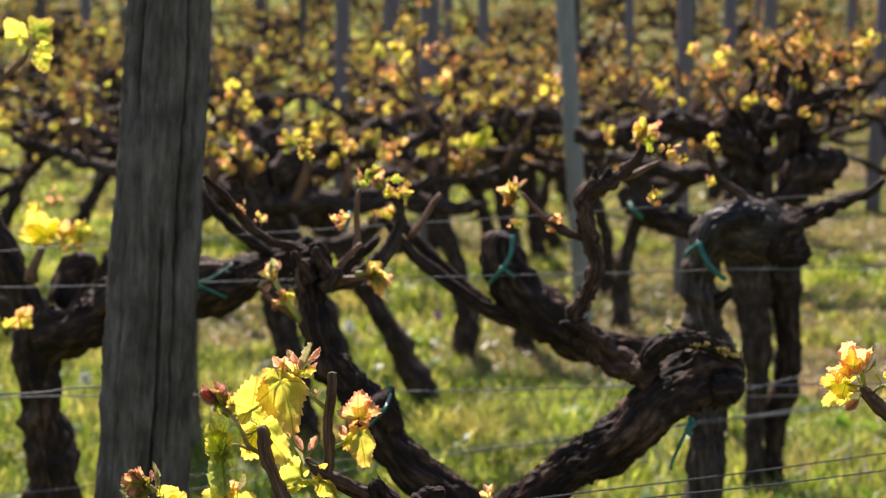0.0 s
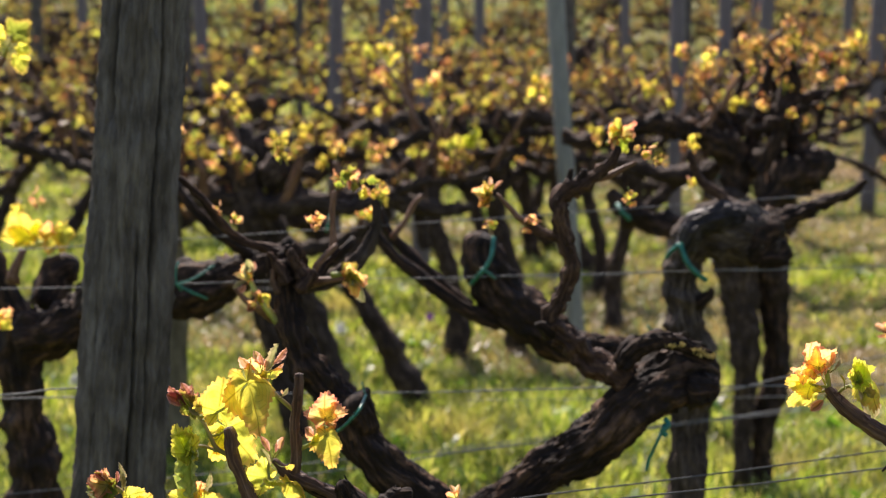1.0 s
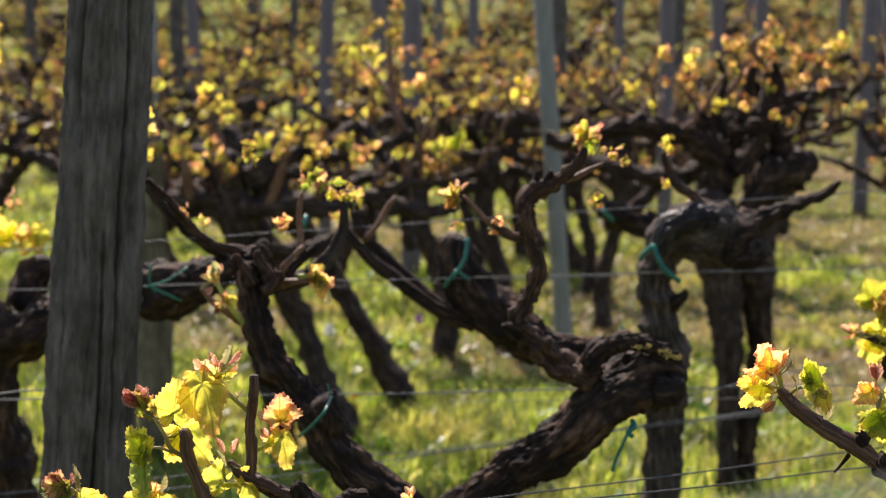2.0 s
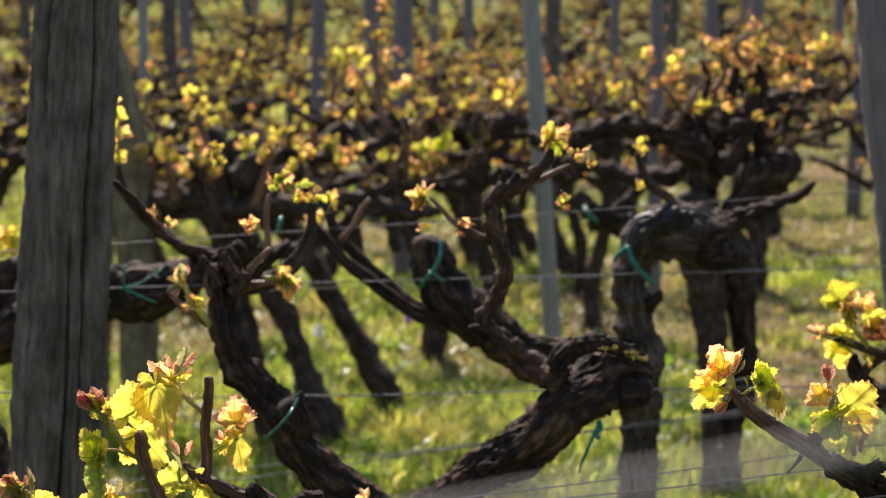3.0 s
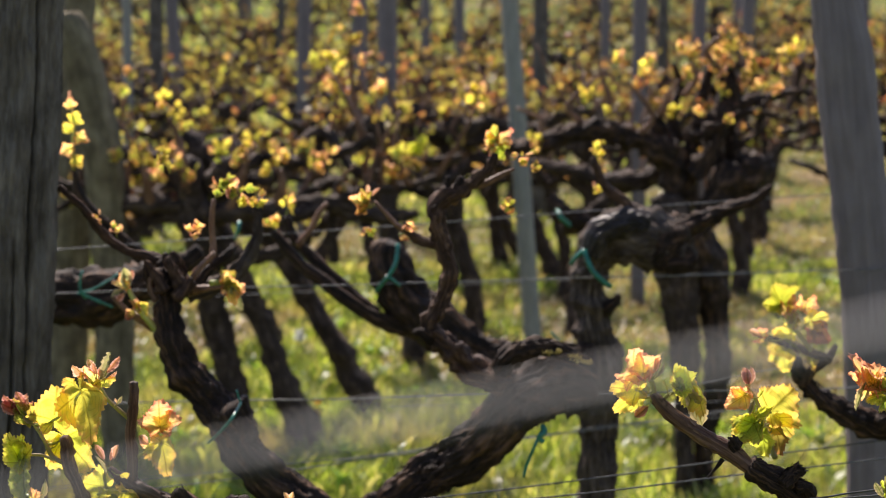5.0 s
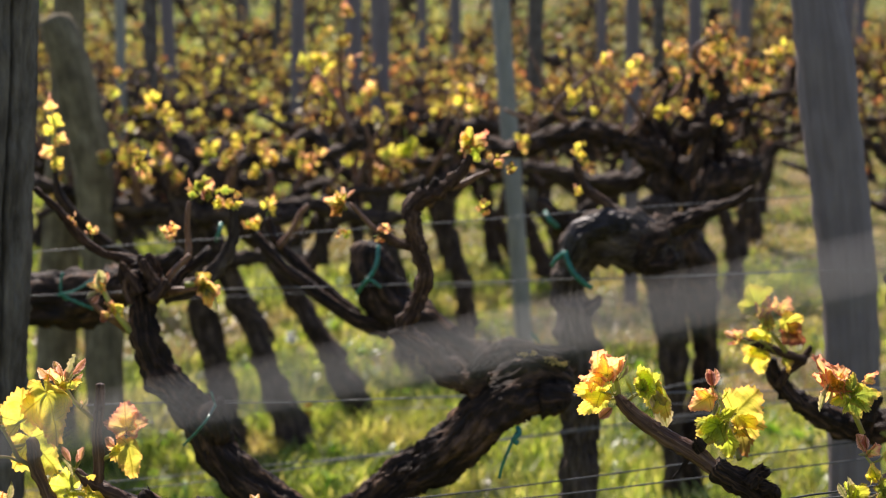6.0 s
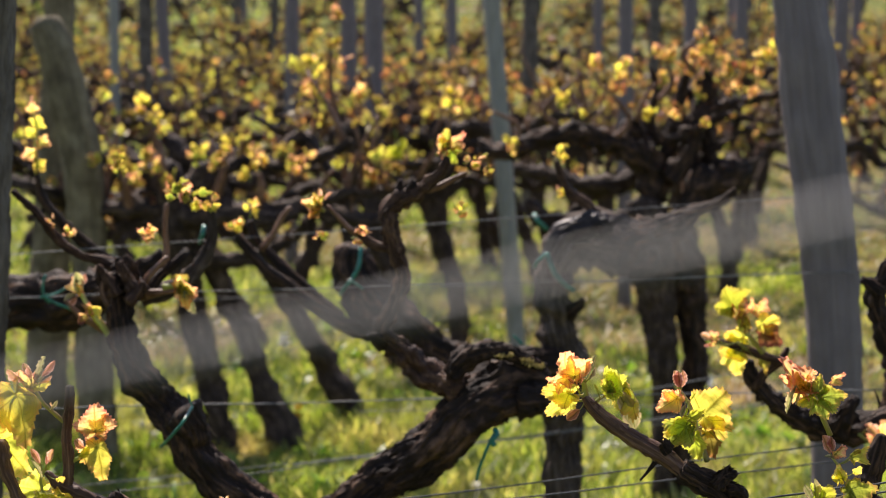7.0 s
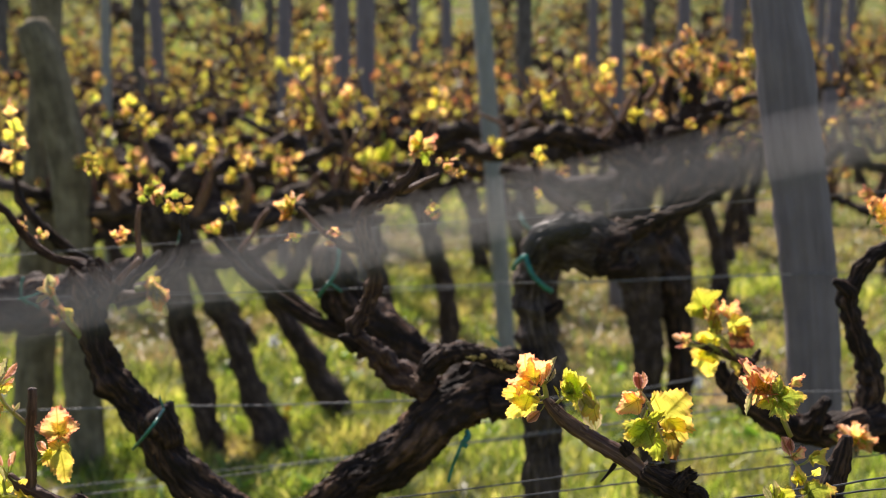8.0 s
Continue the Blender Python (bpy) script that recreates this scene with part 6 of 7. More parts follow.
leafy(VINE_G, [(0.410, 1.310, 0.771, 0.0021), (0.407, 1.325, 0.783, 0.0020), (0.402, 1.325, 0.798, 0.0018), (0.398, 1.325, 0.811, 0.0016), (0.393, 1.325, 0.819, 0.0014), (0.391, 1.325, 0.822, 0.0011)],
      [("bud", [(0.389, 1.313, 0.823), (0.384, 1.313, 0.841)], 1.35, 30),
       ("bud", [(0.389, 1.309, 0.824), (0.387, 1.309, 0.841)], 1.3, -30),
       ("bud", [(0.390, 1.313, 0.823), (0.392, 1.313, 0.841)], 1.1, 35),
       ("red", [(0.387, 1.315, 0.818), (0.373, 1.315, 0.809)], 0.85, 20),
       ("red", [(0.388, 1.317, 0.819), (0.376, 1.317, 0.826)], 0.7, -30),
       ("yellow", [(0.409, 1.327, 0.802), (0.426, 1.327, 0.819)], 1.25, 8),
       ("yellow", [(0.414, 1.329, 0.797), (0.427, 1.329, 0.784)], 0.80, 20),
       # shaded leaf: its dark tone is painted by the gold kind
       ("gold", [(0.413, 1.331, 0.789), (0.420, 1.331, 0.771)], 0.80, 25),
       ("lime", [(0.400, 1.315, 0.788), (0.405, 1.315, 0.772)], 0.85, 18),
       ("lime", [(0.394, 1.319, 0.798), (0.377, 1.319, 0.793)], 0.75, -20),
       ("green", [(0.394, 1.313, 0.797), (0.381, 1.313, 0.780)], 0.85, 20),
       ("lime", [(0.397, 1.311, 0.804), (0.408, 1.311, 0.810)], 0.50, -20),
       ("strip", [(0.395, 1.311, 0.812), (0.392, 1.311, 0.803)], 1.0, 30),
       ("strip", [(0.397, 1.313, 0.817), (0.401, 1.313, 0.823)], 0.9, -30),
       ("strip", [(0.401, 1.311, 0.803), (0.398, 1.311, 0.788)], 0.9, 30),
       ("grey", [(0.393, 1.309, 0.815), (0.390, 1.309, 0.805)], 1.0, 30)], 13, 1.4)

# leaves of the vine at the end of the walk
leafy(VINE_R, [(0.552, 1.862, 0.746, 0.0030), (0.544, 1.862, 0.756, 0.0027), (0.536, 1.862, 0.766, 0.0024), (0.527, 1.862, 0.776, 0.0021), (0.521, 1.862, 0.791, 0.0018)],
      [("lime", [(0.518, 1.856, 0.798), (0.504, 1.856, 0.820)], 1.15, 10),
       ("lime", [(0.512, 1.858, 0.796), (0.497, 1.858, 0.795)], 0.80, 25),
       ("red", [(0.525, 1.854, 0.790), (0.527, 1.854, 0.806)], 0.54, 25),
       ("red", [(0.524, 1.856, 0.787), (0.520, 1.856, 0.802)], 0.50, -28),
       ("red", [(0.545, 1.858, 0.792), (0.549, 1.858, 0.808)], 0.68, 25),
       ("red", [(0.541, 1.856, 0.793), (0.540, 1.856, 0.807)], 0.50, -25),
       ("gold", [(0.525, 1.852, 0.776), (0.523, 1.852, 0.793)], 0.60, 20),
       ("gold", [(0.533, 1.850, 0.776), (0.531, 1.850, 0.792)], 0.55, -20),
       ("yellow", [(0.548, 1.854, 0.779), (0.567, 1.854, 0.785)], 1.00, 15),
       # hanging leaves in shade, their brown painted by the rust kind
       ("rust", [(0.554, 1.858, 0.772), (0.571, 1.858, 0.757)], 0.90, 25),
       ("rust", [(0.554, 1.860, 0.771), (0.560, 1.860, 0.757)], 0.63, -25),
       ("bud", [(0.537, 1.850, 0.788), (0.535, 1.850, 0.801)], 1.00, 40)], 21)
leafy(VINE_R, [(0.535, 1.862, 0.750, 0.0024), (0.529, 1.862, 0.755, 0.0020), (0.524, 1.862, 0.758, 0.0017)],
      [("yellow", [(0.533, 1.872, 0.760), (0.513, 1.872, 0.763)], 0.80, 10),
       ("yellow", [(0.531, 1.874, 0.752), (0.509, 1.874, 0.744)], 1.05, 15),
       ("yellow", [(0.523, 1.872, 0.744), (0.528, 1.872, 0.722)], 0.90, 20),
       ("yellow", [(0.552, 1.870, 0.738), (0.555, 1.870, 0.720)], 0.50, -20),
       ("bud", [(0.500, 1.856, 0.761), (0.483, 1.856, 0.767)], 1.10, 30),
       ("bud", [(0.500, 1.856, 0.760), (0.487, 1.856, 0.755)], 1.00, -30),
       ("red", [(0.500, 1.856, 0.763), (0.493, 1.856, 0.770)], 0.80, 20),
       ("red", [(0.499, 1.858, 0.758), (0.492, 1.858, 0.757)], 0.70, -20)], 22)
leafy(VINE_R, [(0.656, 1.862, 0.657, 0.0024), (0.670, 1.862, 0.648, 0.0020), (0.682, 1.862, 0.646, 0.0017)],
      [("bud", [(0.681, 1.852, 0.648), (0.661, 1.852, 0.671)], 1.2, 20),
       ("red", [(0.679, 1.854, 0.650), (0.664, 1.854, 0.663)], 0.8, -25),
       ("red", [(0.682, 1.852, 0.650), (0.676, 1.852, 0.672)], 0.7, 20),
       ("bud", [(0.684, 1.850, 0.650), (0.693, 1.850, 0.672)], 1.1, -30),
       ("red", [(0.687, 1.852, 0.649), (0.703, 1.852, 0.658)], 0.8, 20),
       ("grey", [(0.679, 1.850, 0.651), (0.683, 1.850, 0.636)], 1.3, 25),
       ("lime", [(0.682, 1.850, 0.652), (0.690, 1.850, 0.663)], 0.7, 30),
       ("bud", [(0.666, 1.852, 0.666), (0.659, 1.852, 0.669)], 1.2, 30)], 24)
spray(VINE_R, (0.712, 1.950, 0.875), (0.3, 0, 0.6), 0.02, 25, "red red bud", 6)
spray(VINE_R, (0.721, 1.950, 0.872), (0.6, 0, 0.2), 0.02, 26, "red red bud", 4)

PTS = to_ground([(0.571, 1.500, 0.629, 0.0116), (0.576, 1.500, 0.685, 0.0106), (0.581, 1.500, 0.710, 0.0096), (0.587, 1.500, 0.730, 0.0077), (0.590, 1.500, 0.744, 0.0039)])
VINE_H = vine(PTS[0][:3], "young grapevine spur with small red and green leaves")
limb(VINE_H, "trunk", PTS, 95, BARK, 40, 0.2, 0.14, 40, 0.004)
leafy(VINE_H, [(0.503, 1.310, 0.790, 0.0021), (0.495, 1.310, 0.808, 0.0018), (0.489, 1.310, 0.820, 0.0015), (0.485, 1.310, 0.825, 0.0013)],
      [("red", [(0.480, 1.298, 0.829), (0.460, 1.298, 0.850)], 0.5, 15),
       ("red", [(0.481, 1.300, 0.831), (0.470, 1.300, 0.853)], 0.42, -20),
       ("red", [(0.478, 1.302, 0.828), (0.462, 1.302, 0.836)], 0.5, 25),
       ("red", [(0.479, 1.304, 0.824), (0.468, 1.304, 0.829)], 0.7, -25),
       ("red", [(0.482, 1.302, 0.836), (0.488, 1.302, 0.842)], 0.8, 20),
       ("green", [(0.493, 1.294, 0.823), (0.509, 1.294, 0.827)], 0.95, 8),
       ("green", [(0.490, 1.296, 0.827), (0.492, 1.296, 0.840)], 0.8, -20),
       ("green", [(0.491, 1.296, 0.819), (0.497, 1.296, 0.807)], 0.9, 20),
       ("lime", [(0.486, 1.298, 0.821), (0.475, 1.298, 0.819)], 0.8, -20),
       ("red", [(0.502, 1.304, 0.833), (0.509, 1.304, 0.840)], 0.7, 20),
       ("grey", [(0.473, 1.292, 0.833), (0.466, 1.292, 0.811)], 0.6, 40),
       ("grey", [(0.476, 1.296, 0.828), (0.471, 1.296, 0.819)], 0.7, -30),
       ("strip", [(0.482, 1.294, 0.829), (0.483, 1.294, 0.836)], 0.9, 30)], 23)
leafy(VINE_H, [(0.515, 1.270, 0.745, 0.0015), (0.509, 1.270, 0.762, 0.0013), (0.502, 1.270, 0.775, 0.0011), (0.496, 1.270, 0.783, 0.0010)],
      [("bud", [(0.496, 1.266, 0.783), (0.486, 1.266, 0.801)], 1.25, 30),
       ("bud", [(0.496, 1.266, 0.786), (0.494, 1.266, 0.801)], 1.1, -30),
       ("red", [(0.497, 1.266, 0.787), (0.503, 1.266, 0.795)], 0.8, 25),
       ("bud", [(0.498, 1.264, 0.787), (0.500, 1.264, 0.796)], 1.1, 40),
       ("grey", [(0.496, 1.264, 0.785), (0.489, 1.264, 0.786)], 1.1, 30),
       ("yellow", [(0.500, 1.266, 0.767), (0.497, 1.266, 0.779)], 0.8, 20),
       ("gold", [(0.510, 1.266, 0.784), (0.519, 1.266, 0.793)], 0.8, 20),
       ("gold", [(0.511, 1.266, 0.788), (0.513, 1.266, 0.793)], 0.9, 30),
       ("yellow", [(0.512, 1.266, 0.773), (0.516, 1.266, 0.778)], 0.9, 20)], 27)
leafy(VINE_H, [(0.513, 1.270, 0.748, 0.0012), (0.512, 1.270, 0.754, 0.0011), (0.510, 1.270, 0.757, 0.0009)],
      [("green", [(0.508, 1.264, 0.759), (0.527, 1.264, 0.766)], 1.0, 12),
       ("lime", [(0.488, 1.264, 0.754), (0.490, 1.264, 0.768)], 0.8, 20),
       ("grey", [(0.483, 1.264, 0.753), (0.481, 1.264, 0.770)], 1.1, 30),
       ("grey", [(0.481, 1.264, 0.753), (0.475, 1.264, 0.764)], 1.2, -20),
       ("lime", [(0.485, 1.266, 0.755), (0.478, 1.266, 0.765)], 0.7, 30),
       ("yellow", [(0.503, 1.266, 0.768), (0.499, 1.266, 0.778)], 0.6, -30)], 28)

leafy(VINE_L, [(-0.610, 2.620, 0.717, 0.0050), (-0.604, 2.620, 0.734, 0.0042), (-0.592, 2.620, 0.746, 0.0034), (-0.567, 2.620, 0.755, 0.0034)],
      [("yellow", [(-0.598, 2.620, 0.760), (-0.604, 2.620, 0.798)], 1.15, 10),
       ("yellow", [(-0.592, 2.620, 0.761), (-0.616, 2.620, 0.781)], 0.8, -20),
       ("yellow", [(-0.536, 2.620, 0.775), (-0.532, 2.620, 0.739)], 0.8, 15),
       ("gold", [(-0.549, 2.620, 0.768), (-0.565, 2.620, 0.743)], 0.9, -20),
       ("red", [(-0.565, 2.620, 0.768), (-0.556, 2.620, 0.792)], 0.7, 20),
       ("yellow", [(-0.581, 2.620, 0.768), (-0.577, 2.620, 0.789)], 0.7, 30)], 40)

# leaves high beside the dark post at the start
PTS = [(-0.622, 2.200, 0.930, 0.0056), (-0.578, 2.200, 0.979, 0.0049), (-0.535, 2.200, 1.020, 0.0042), (-0.513, 2.200, 1.041, 0.0035)]
limb(VINE_L, "cane", PTS, 96, CANE, 8)
shoot(VINE_L, [(-0.514, 2.200, 1.041, 0.0028), (-0.507, 2.190, 1.052, 0.0021)], [("yellow", *(-0.518, 2.180, 1.069, 0.0416), 130, 10), ("green", *(-0.493, 2.180, 1.073, 0.0416), 40, 20), ("yellow", *(-0.491, 2.180, 1.038, 0.0347), -70, 20), ("yellow", *(-0.487, 2.180, 1.052, 0.0277), -30, 20)], 29)

# an upright shoot behind the dark post
limb(VINE_L, "cane", [(-0.242, 2.500, 0.748, 0.0080), (-0.282, 2.460, 0.786, 0.0078), (-0.317, 2.440, 0.824, 0.0078), (-0.343, 2.440, 0.859, 0.0062), (-0.349, 2.440, 0.891, 0.0039)], 97, BARK, 12)
shoot(VINE_L, [(-0.349, 2.440, 0.891, 0.0031), (-0.350, 2.440, 0.922, 0.0031), (-0.347, 2.440, 0.957, 0.0023), (-0.351, 2.440, 0.984, 0.0023)], [("red", *(-0.350, 2.430, 0.981, 0.0232), 90, 20), ("yellow", *(-0.343, 2.430, 0.962, 0.0263), 60, 10), ("yellow", *(-0.353, 2.430, 0.948, 0.0201), 120, 20), ("red", *(-0.338, 2.430, 0.937, 0.0247), -30, 10), ("red", *(-0.352, 2.430, 0.921, 0.0247), 200, 20), ("yellow", *(-0.344, 2.430, 0.906, 0.0232), -60, 20), ("bud", *(-0.349, 2.430, 0.991, 0.0155), 90, -20)], 30)

# ---- green ties ----
def tie(pts, r=0.0016, label="bright green plastic tie knotted round a vine"):
    base = Vector(pts[0][:3])
    V, F, U = tube([(p[0], p[1], p[2], r) for p in pts], 0.004, 8, 0.1, 0.0, 1)
    ob = link_mesh("plant_tie", [Vector(v) - base for v in V], F, TIE, None, U)
    ob.location = base
    return tagged(ob, label, "tie", "plant ties")


tie([(-0.055, 1.830, 0.699), (-0.061, 1.800, 0.689), (-0.075, 1.810, 0.672), (-0.091, 1.840, 0.653)])
tie([(-0.055, 1.830, 0.699), (-0.057, 1.830, 0.705), (-0.059, 1.830, 0.713)], 0.001)
tie([(0.097, 2.440, 0.786), (0.094, 2.430, 0.762), (0.085, 2.430, 0.744), (0.073, 2.440, 0.729), (0.066, 2.460, 0.716)], 0.003)
tie([(0.079, 2.430, 0.742), (0.088, 2.430, 0.738), (0.099, 2.440, 0.727)], 0.002)
tie([(0.355, 2.440, 0.776), (0.364, 2.430, 0.752), (0.378, 2.430, 0.736), (0.392, 2.440, 0.725)], 0.004)
tie([(0.355, 2.440, 0.776), (0.343, 2.450, 0.763), (0.339, 2.460, 0.753)], 0.003)
tie([(0.264, 1.860, 0.660), (0.259, 1.850, 0.653), (0.254, 1.850, 0.641), (0.247, 1.860, 0.619), (0.245, 1.860, 0.609)], 0.0018)
tie([(0.265, 1.860, 0.665), (0.267, 1.850, 0.661), (0.260, 1.850, 0.655), (0.265, 1.850, 0.650)], 0.003)
tie([(0.307, 2.400, 0.668), (0.313, 2.400, 0.662), (0.319, 2.400, 0.656)], 0.0018)
tie([(-0.338, 2.420, 0.754), (-0.342, 2.420, 0.740), (-0.341, 2.420, 0.724), (-0.336, 2.430, 0.713)], 0.0018)
tie([(-0.342, 2.420, 0.724), (-0.327, 2.420, 0.715), (-0.302, 2.440, 0.699)], 0.0015)
tie([(-0.346, 2.420, 0.722), (-0.318, 2.415, 0.731), (-0.290, 2.430, 0.748)], 0.0015)

tie([(0.415, 3.930, 0.661), (0.422, 3.910, 0.648), (0.442, 3.930, 0.628)], 0.005)
tie([(0.613, 4.100, 0.705), (0.637, 4.080, 0.712), (0.679, 4.100, 0.705)], 0.003)
tie([(-0.135, 2.550, 0.805), (-0.136, 2.540, 0.795), (-0.142, 2.550, 0.780)], 0.003)

# ---- trellis wires ----
wire(*[(-0.478, 1.950, 0.672, 0.0006), (-0.376, 1.950, 0.681, 0.0006)], 0.0011, 6.0, 0.25)
wire(*[(-0.066, 2.300, 0.597), (0.240, 2.300, 0.602)], 0.0011)
wire(*[(-0.560, 2.450, 0.713), (-0.197, 2.450, 0.722)])
wire(*[(-0.023, 2.500, 0.797), (0.528, 2.620, 0.819)])
wire(*[(0.308, 3.600, 0.551), (0.919, 3.600, 0.576)])
wire(*[(0.158, 1.620, 0.654), (0.451, 1.780, 0.647)], mat=DARK_WIRE, label="rusty dark twisted trellis wire")
wire(*[(0.213, 1.550, 0.669), (0.427, 1.680, 0.656)], mat=DARK_WIRE, label="rusty dark twisted trellis wire")
wire(*[(0.456, 2.600, 0.534), (0.543, 2.700, 0.528)], 0.001)
wire(*[(0.505, 3.000, 0.432), (0.651, 3.000, 0.434)])
wire(*[(-0.026, 2.600, 0.438), (0.167, 2.700, 0.433)])
wire(*[(0.423, 2.500, 0.515), (0.558, 2.600, 0.507)])
wire(*[(-0.188, 2.200, 0.508), (0.064, 2.300, 0.516)])
wire(*[(0.504, 1.300, 0.751), (0.572, 1.320, 0.754)], mat=DARK_WIRE, label="rusty dark twisted trellis wire")
wire(*[(0.509, 1.320, 0.740), (0.578, 1.340, 0.740)], mat=DARK_WIRE, label="rusty dark twisted trellis wire")

# the slanting guy wire that passes a hand's width before the lens
GUY = [(x, 0.1848 - 0.2 * (x - 0.02), 1.0407 + 0.2360 * (x - 0.02), 0.0009) for x in (-4.44, -3, -1.5, -0.5, 0, 0.25, 0.5, 0.8)]
gv, gf, gu = tube(GUY, 0.15, 10, 0, 0, 0)
tagged(link_mesh("guy_wire", gv, gf, GUY_WIRE, None, gu), "thin slanting galvanised guy wire", "wire", "trellis wires")


# ---- rows behind: vines of a few shapes, each set down many times ----
def far_leaf_parts(rng, pts, size, V, F, U):
    for c, way in pts:
        for _ in range(rng.randint(2, 4)):
            tip = (Vector(way) + rnd_dir(rng, 0.1) * 1.1).normalized()
            face = rnd_dir(rng, 0.3)
            s = size * rng.uniform(0.5, 1.25)
            m = leaf_matrix(Vector(c) + rnd_dir(rng) * s * 0.4, tip, face, s, rng.uniform(0.6, 1.0))
            b = len(V)
            for v, u in zip(*SIMPLE):
                V.append(m @ Vector(v))
                U.append(u)
            F += [tuple(b + i for i in f) for f in SIMPLE_F]


sv, SIMPLE_F, su = leaf_mesh("leaf", 5, 0.4, 0.25, 0.1, LEAF_YELLOW, False)
SIMPLE = (sv, su)


def far_vine(seed, height, lean, reach, red=0.0):
    rng = random.Random(seed)
    e = thing("grapevine", (0, 0, 0), "dark leaning grapevine trunk with arms and yellow-orange young leaves", "grapevine", "grapevines")
    top = Vector((lean, rng.uniform(-0.05, 0.05), height * 0.86))
    tr = [(0, 0, -0.05, 0.042), (lean * 0.3 + rng.uniform(-0.02, 0.02), rng.uniform(-0.02, 0.02), height * 0.25, 0.030), (lean * 0.65 + rng.uniform(-0.03, 0.03), 0, height * 0.55, 0.029),
          (*top, 0.040), (top.x + rng.uniform(-0.03, 0.03), top.y, top.z + 0.05, 0.028)]
    stem("trunk", tr, BARK_FAR_HAZED, e, seed, 0.02, 16, 0.45, 0.22)
    fine = []
    for _ in range(3):
        k0 = top + Vector((rng.uniform(-0.06, 0.06), rng.uniform(-0.04, 0.04), rng.uniform(-0.05, 0.05)))
        k1 = k0 + Vector((rng.uniform(-0.09, 0.09), rng.uniform(-0.05, 0.05), rng.uniform(0.03, 0.12)))
        stem("knot", [(*k0, 0.034), (*k0.lerp(k1, 0.6), 0.030), (*k1, 0.014)], BARK_FAR_HAZED, e, seed + rng.randrange(99), 0.02, 12, 0.6, 0.25)
    for sgn, low in ((-1, 0), (1, 0), (-1, 1), (1, 1)):
        r = reach * rng.uniform(0.7, 1.1)
        top = Vector((lean, top.y, height * (0.86 - 0.2 * low)))
        if low:
            top.x = lean * 0.8
        ar = 0.021 - 0.003 * low
        arm = [(top.x, top.y, top.z - 0.02, ar)]
        for k in (0.22, 0.42, 0.6, 0.8, 1.0):
            arm.append((top.x + sgn * r * k, top.y + rng.uniform(-0.06, 0.06), top.z + (0.05 + 0.08 * low) * k + rng.uniform(-0.06, 0.06), ar - 0.010 * k))
        stem("arm", arm, BARK_FAR_HAZED, e, seed + 3 * sgn + 9 + 20 * low, 0.014, 16, 0.7, 0.34)
        for _ in range(rng.randint(7, 11)):
            k = rng.uniform(0.1, 1.0)
            i = min(4, int(k * 5))
            a, b = Vector(arm[i][:3]), Vector(arm[i + 1][:3])
            p = a.lerp(b, rng.random())
            w = Vector((rng.uniform(-0.6, 0.6), rng.uniform(-0.5, 0.5), 1.0)).normalized()
            ln = rng.choice((rng.uniform(0.02, 0.10), rng.uniform(0.06, 0.24)))
            q1 = p + w * ln * 0.5 + rnd_dir(rng) * 0.015
            q2 = p + w * ln + rnd_dir(rng) * 0.02
            fine.append((p, q1, q2))
    V, F, U, nodes = [], [], [], []
    for p, q1, q2 in fine:
        v, f, u = tube([(*p, 0.008), (*q1, 0.006), (*q2, 0.003)], 0.05, 6, 0.1, 0.1, seed)
        b = len(V)
        V += v
        U += u
        F += [tuple(b + i for i in g) for g in f]
        nodes += [(q2, (q2 - p).normalized()), (q1, rnd_dir(rng, 0.4)), (q2 + (q2 - q1) * 0.5, (0, 0, 1))]
    tagged(link_mesh("pruned_wood", V, F, CANE, e, U), "short brown pruned spurs", kind="stuff")
    for nm, mat, share, size in (("foliage", LEAF_GOLD, 0.24 - 0.09 * red, 0.031), ("young_foliage", LEAF_MUTED, 0.50, 0.028), ("red_foliage", LEAF_RUST, 0.13 + 0.16 * red, 0.026)):
        V, F, U = [], [], []
        far_leaf_parts(rng, [x for x in nodes if rng.random() < share], size, V, F, U)
        tagged(link_mesh(nm, V, F, mat, e, U), "small unfolding leaves", kind="stuff")
    return e


FAR = [far_vine(100 + i, h, ln, rc, 1.0 if i in (1, 3, 4) else 0.0) for i, (h, ln, rc) in enumerate(((0.80, -0.30, 0.55), (0.84, 0.06, 0.45), (0.78, -0.42, 0.58), (0.86, 0.16, 0.42), (0.82, -0.10, 0.50), (0.80, -0.16, 0.44)))]
rng = random.Random(77)
used = set()


def set_vine(i, x, y, turn=0.0, sc=1.0):
    m = pose(x, y, ground_z(x, y), 0, 0, turn) @ Matrix.Diagonal((sc, sc, sc, 1))
    if i in used:
        ob = copy_thing(FAR[i], m)
        ob.scale = (sc, sc, sc)
    else:
        used.add(i)
        FAR[i].matrix_basis = m


for i, (x, y, z) in enumerate(((-0.163, 4.420, 0.002), (-0.009, 4.760, 0.003), (-1.405, 4.500, -0.053))):
    set_vine((0, 2, 5)[i], x, y, rng.uniform(-8, 8), rng.uniform(0.97, 1.05))
for i, (x, y, z) in enumerate(((0.076, 5.500, -0.129), (0.262, 5.600, -0.111))):
    set_vine((4, 1)[i], x, y, rng.uniform(-10, 10) + 180 * (i % 2), rng.uniform(0.95, 1.03))
for i, (x, y, z) in enumerate(((1.900, 9.600, 0.130), (1.320, 6.800, 0.044), (1.500, 7.750, 0.046), (1.660, 8.300, 0.063))):
    set_vine((3, 4, 1, 4)[i], x, y, rng.uniform(-8, 8), (1.0, 0.9, 0.95, 0.95)[i])
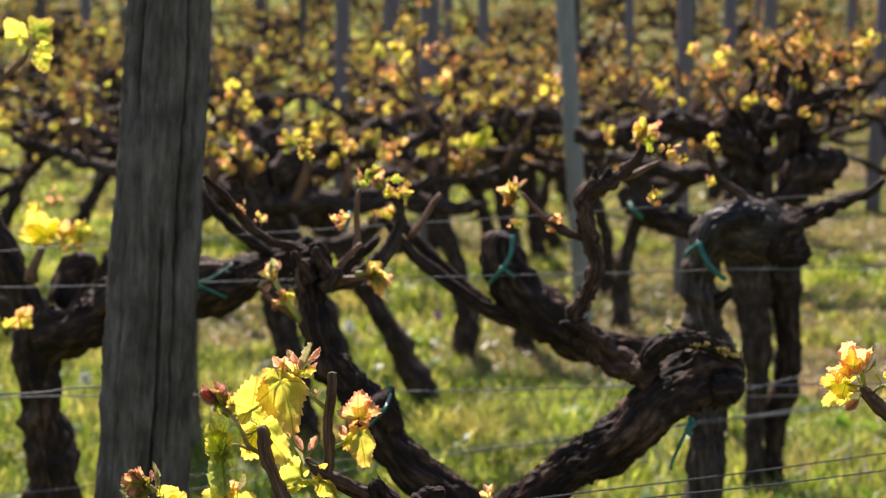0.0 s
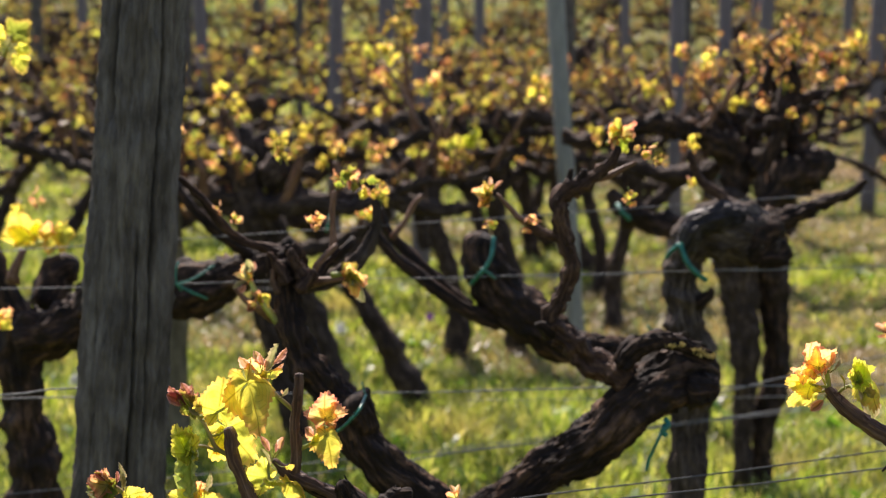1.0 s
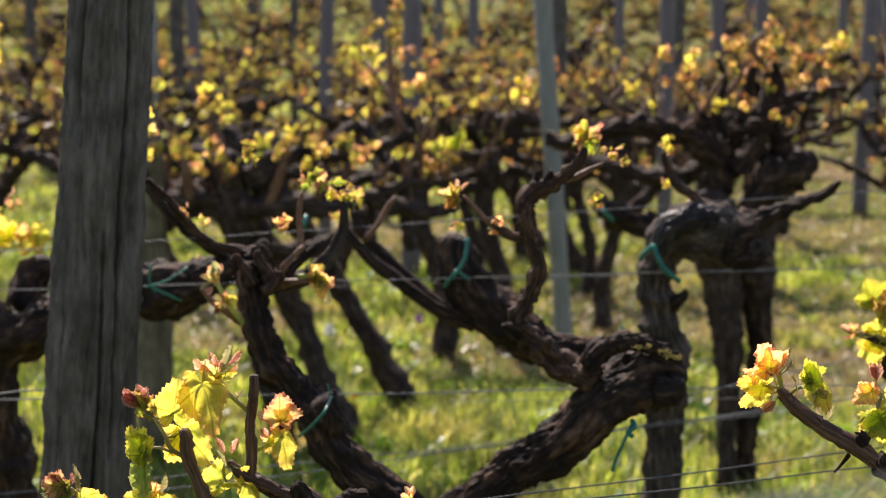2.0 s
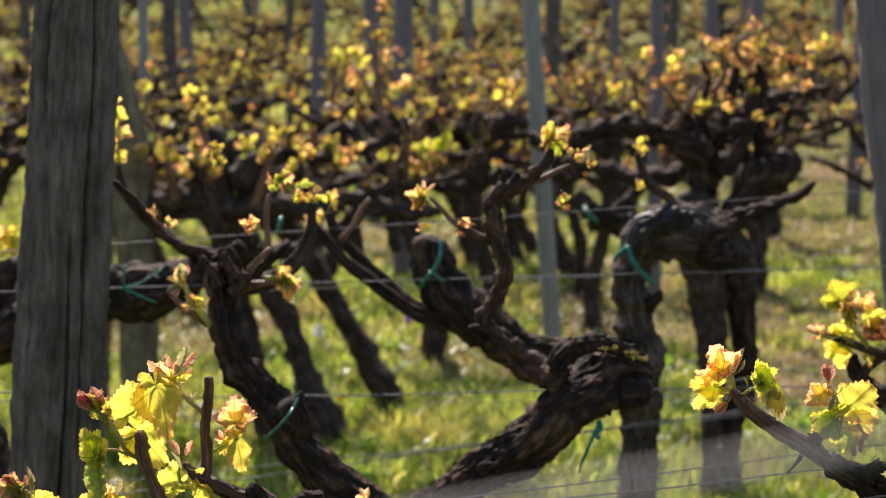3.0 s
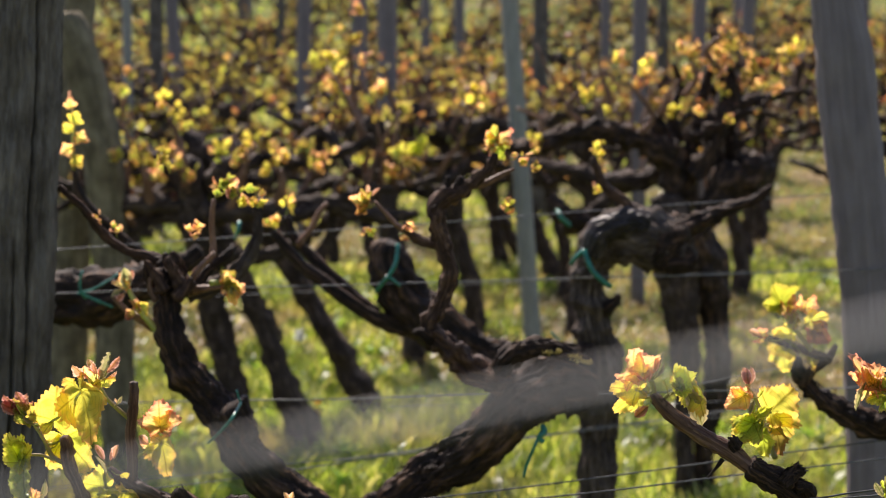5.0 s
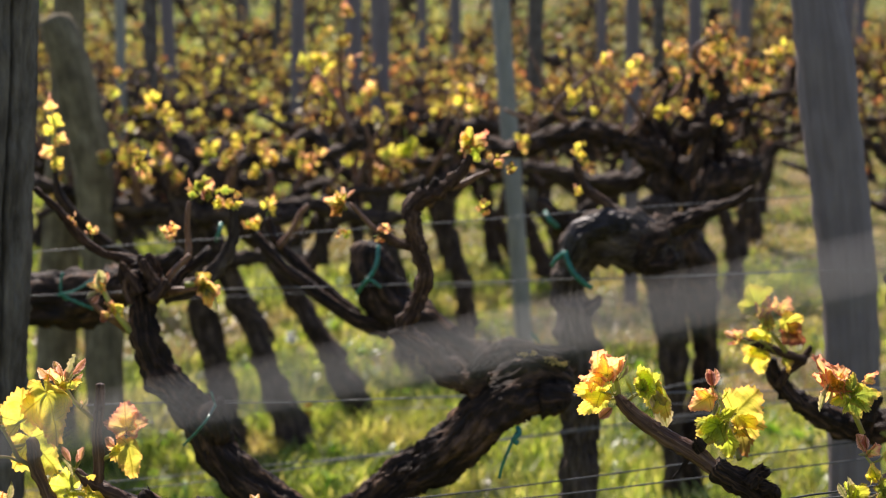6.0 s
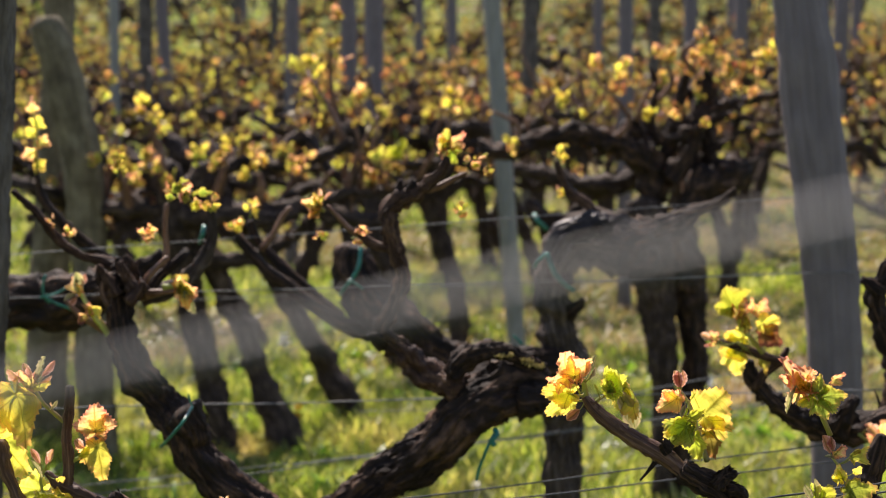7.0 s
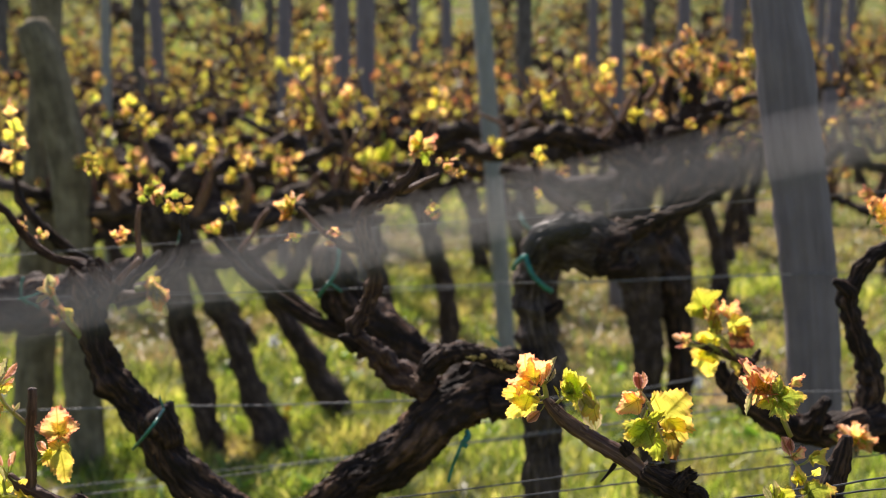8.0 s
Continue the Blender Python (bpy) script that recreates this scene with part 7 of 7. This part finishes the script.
for i, (x, y) in enumerate(((0.263, 7.300), (0.433, 7.500), (0.529, 7.800), (0.640, 7.200))):
    set_vine((0, 5, 2, 0)[i], x, y, rng.uniform(-8, 8), 0.9)
for y, gap in ((5.75, 0.52), (6.9, 0.5), (8.3, 0.52), (9.7, 0.52), (11.2, 0.52), (12.8, 0.56), (14.5, 0.6), (16.5, 0.62), (18.8, 0.7), (21.5, 0.8), (24.5, 0.9), (27, 1.0), (30, 1.2), (34, 1.4), (39, 1.6)):
    half = 0.30 * y + 1.6
    x = -half + rng.uniform(0, gap)
    while x < half + 0.2:
        if not (-0.055 < x / y < 0.03 and y < 8) and not (-0.2 < x / y < -0.115 and y < 6.5) and not (0.195 < x / y < 0.26 and y < 9) and not (0.14 < x / y < 0.26 and y < 6.5) and not (0.202 < x / y < 0.25 and y < 12.0):
            set_vine(rng.choice((1, 3, 4, 1, 3, 4)) if x > 0.02 * y else rng.choice((0, 2, 5, 0, 2, 3)), x, y + rng.uniform(-0.25, 0.25), rng.choice((0, 180)) + rng.uniform(-15, 15), rng.uniform(0.9, 1.1) * 0.9)
        x += gap * rng.uniform(0.7, 1.3) * (1.06 if y > 12 else 1.05 if y > 9 and x < 0 else 0.95)


# ---- flowers in the grass ----
def flower(x, y, kind, label, mat, r):
    z = ground_z(x, y)
    h = 0.07
    e = thing(kind, (x, y, z), label, "flower")
    link_mesh("stalk", *(lambda q: (q[0], q[1]))(tube([(0, 0, -0.01, 0.0015), (0.004, 0, h * 0.6, 0.0013), (0, 0.003, h, 0.0012)], 0.02, 6)), SHOOT, e)
    V, F = [], []
    rg = random.Random(int(x * 1000))
    for _ in range(46):
        d = rnd_dir(rg, 0.5 if mat is PETAL_YELLOW else 0.1)
        w = d.orthogonal().normalized() * r * 0.16
        b = len(V)
        c = Vector((0, 0.003, h))
        V += [c - w * 0.4, c + w * 0.4, c + d * r + w, c + d * r * 1.08, c + d * r - w]
        F.append((b, b + 1, b + 2, b + 3, b + 4))
    link_mesh("flower_head", V, F, mat, e, smooth=False)


# the white ones are fluffy balls set at pale round spots in the grass
for (x, y, z), kind, label, mat, r in (((-0.170, 4.500, -0.016), "dandelion", "yellow dandelion flower in the grass", PETAL_YELLOW, 0.014), ((-0.173, 4.600, -0.049), "dandelion", "yellow dandelion flower in the grass", PETAL_YELLOW, 0.012),
                                       ((-0.300, 5.600, 0.006), "dandelion_clock", "white fluffy ball on a stalk in the grass", PETAL_WHITE, 0.022), ((0.953, 4.900, 0.005), "dandelion_clock", "white fluffy ball on a stalk in the grass", PETAL_WHITE, 0.02),
                                       ((-0.018, 5.800, -0.024), "wildflower", "small violet wildflower beside a trunk", PETAL_VIOLET, 0.014), ((-0.988, 4.800, -0.082), "dandelion_clock", "white fluffy ball on a stalk in the grass", PETAL_WHITE, 0.018)):
    flower(x, y, kind, label, mat, r)
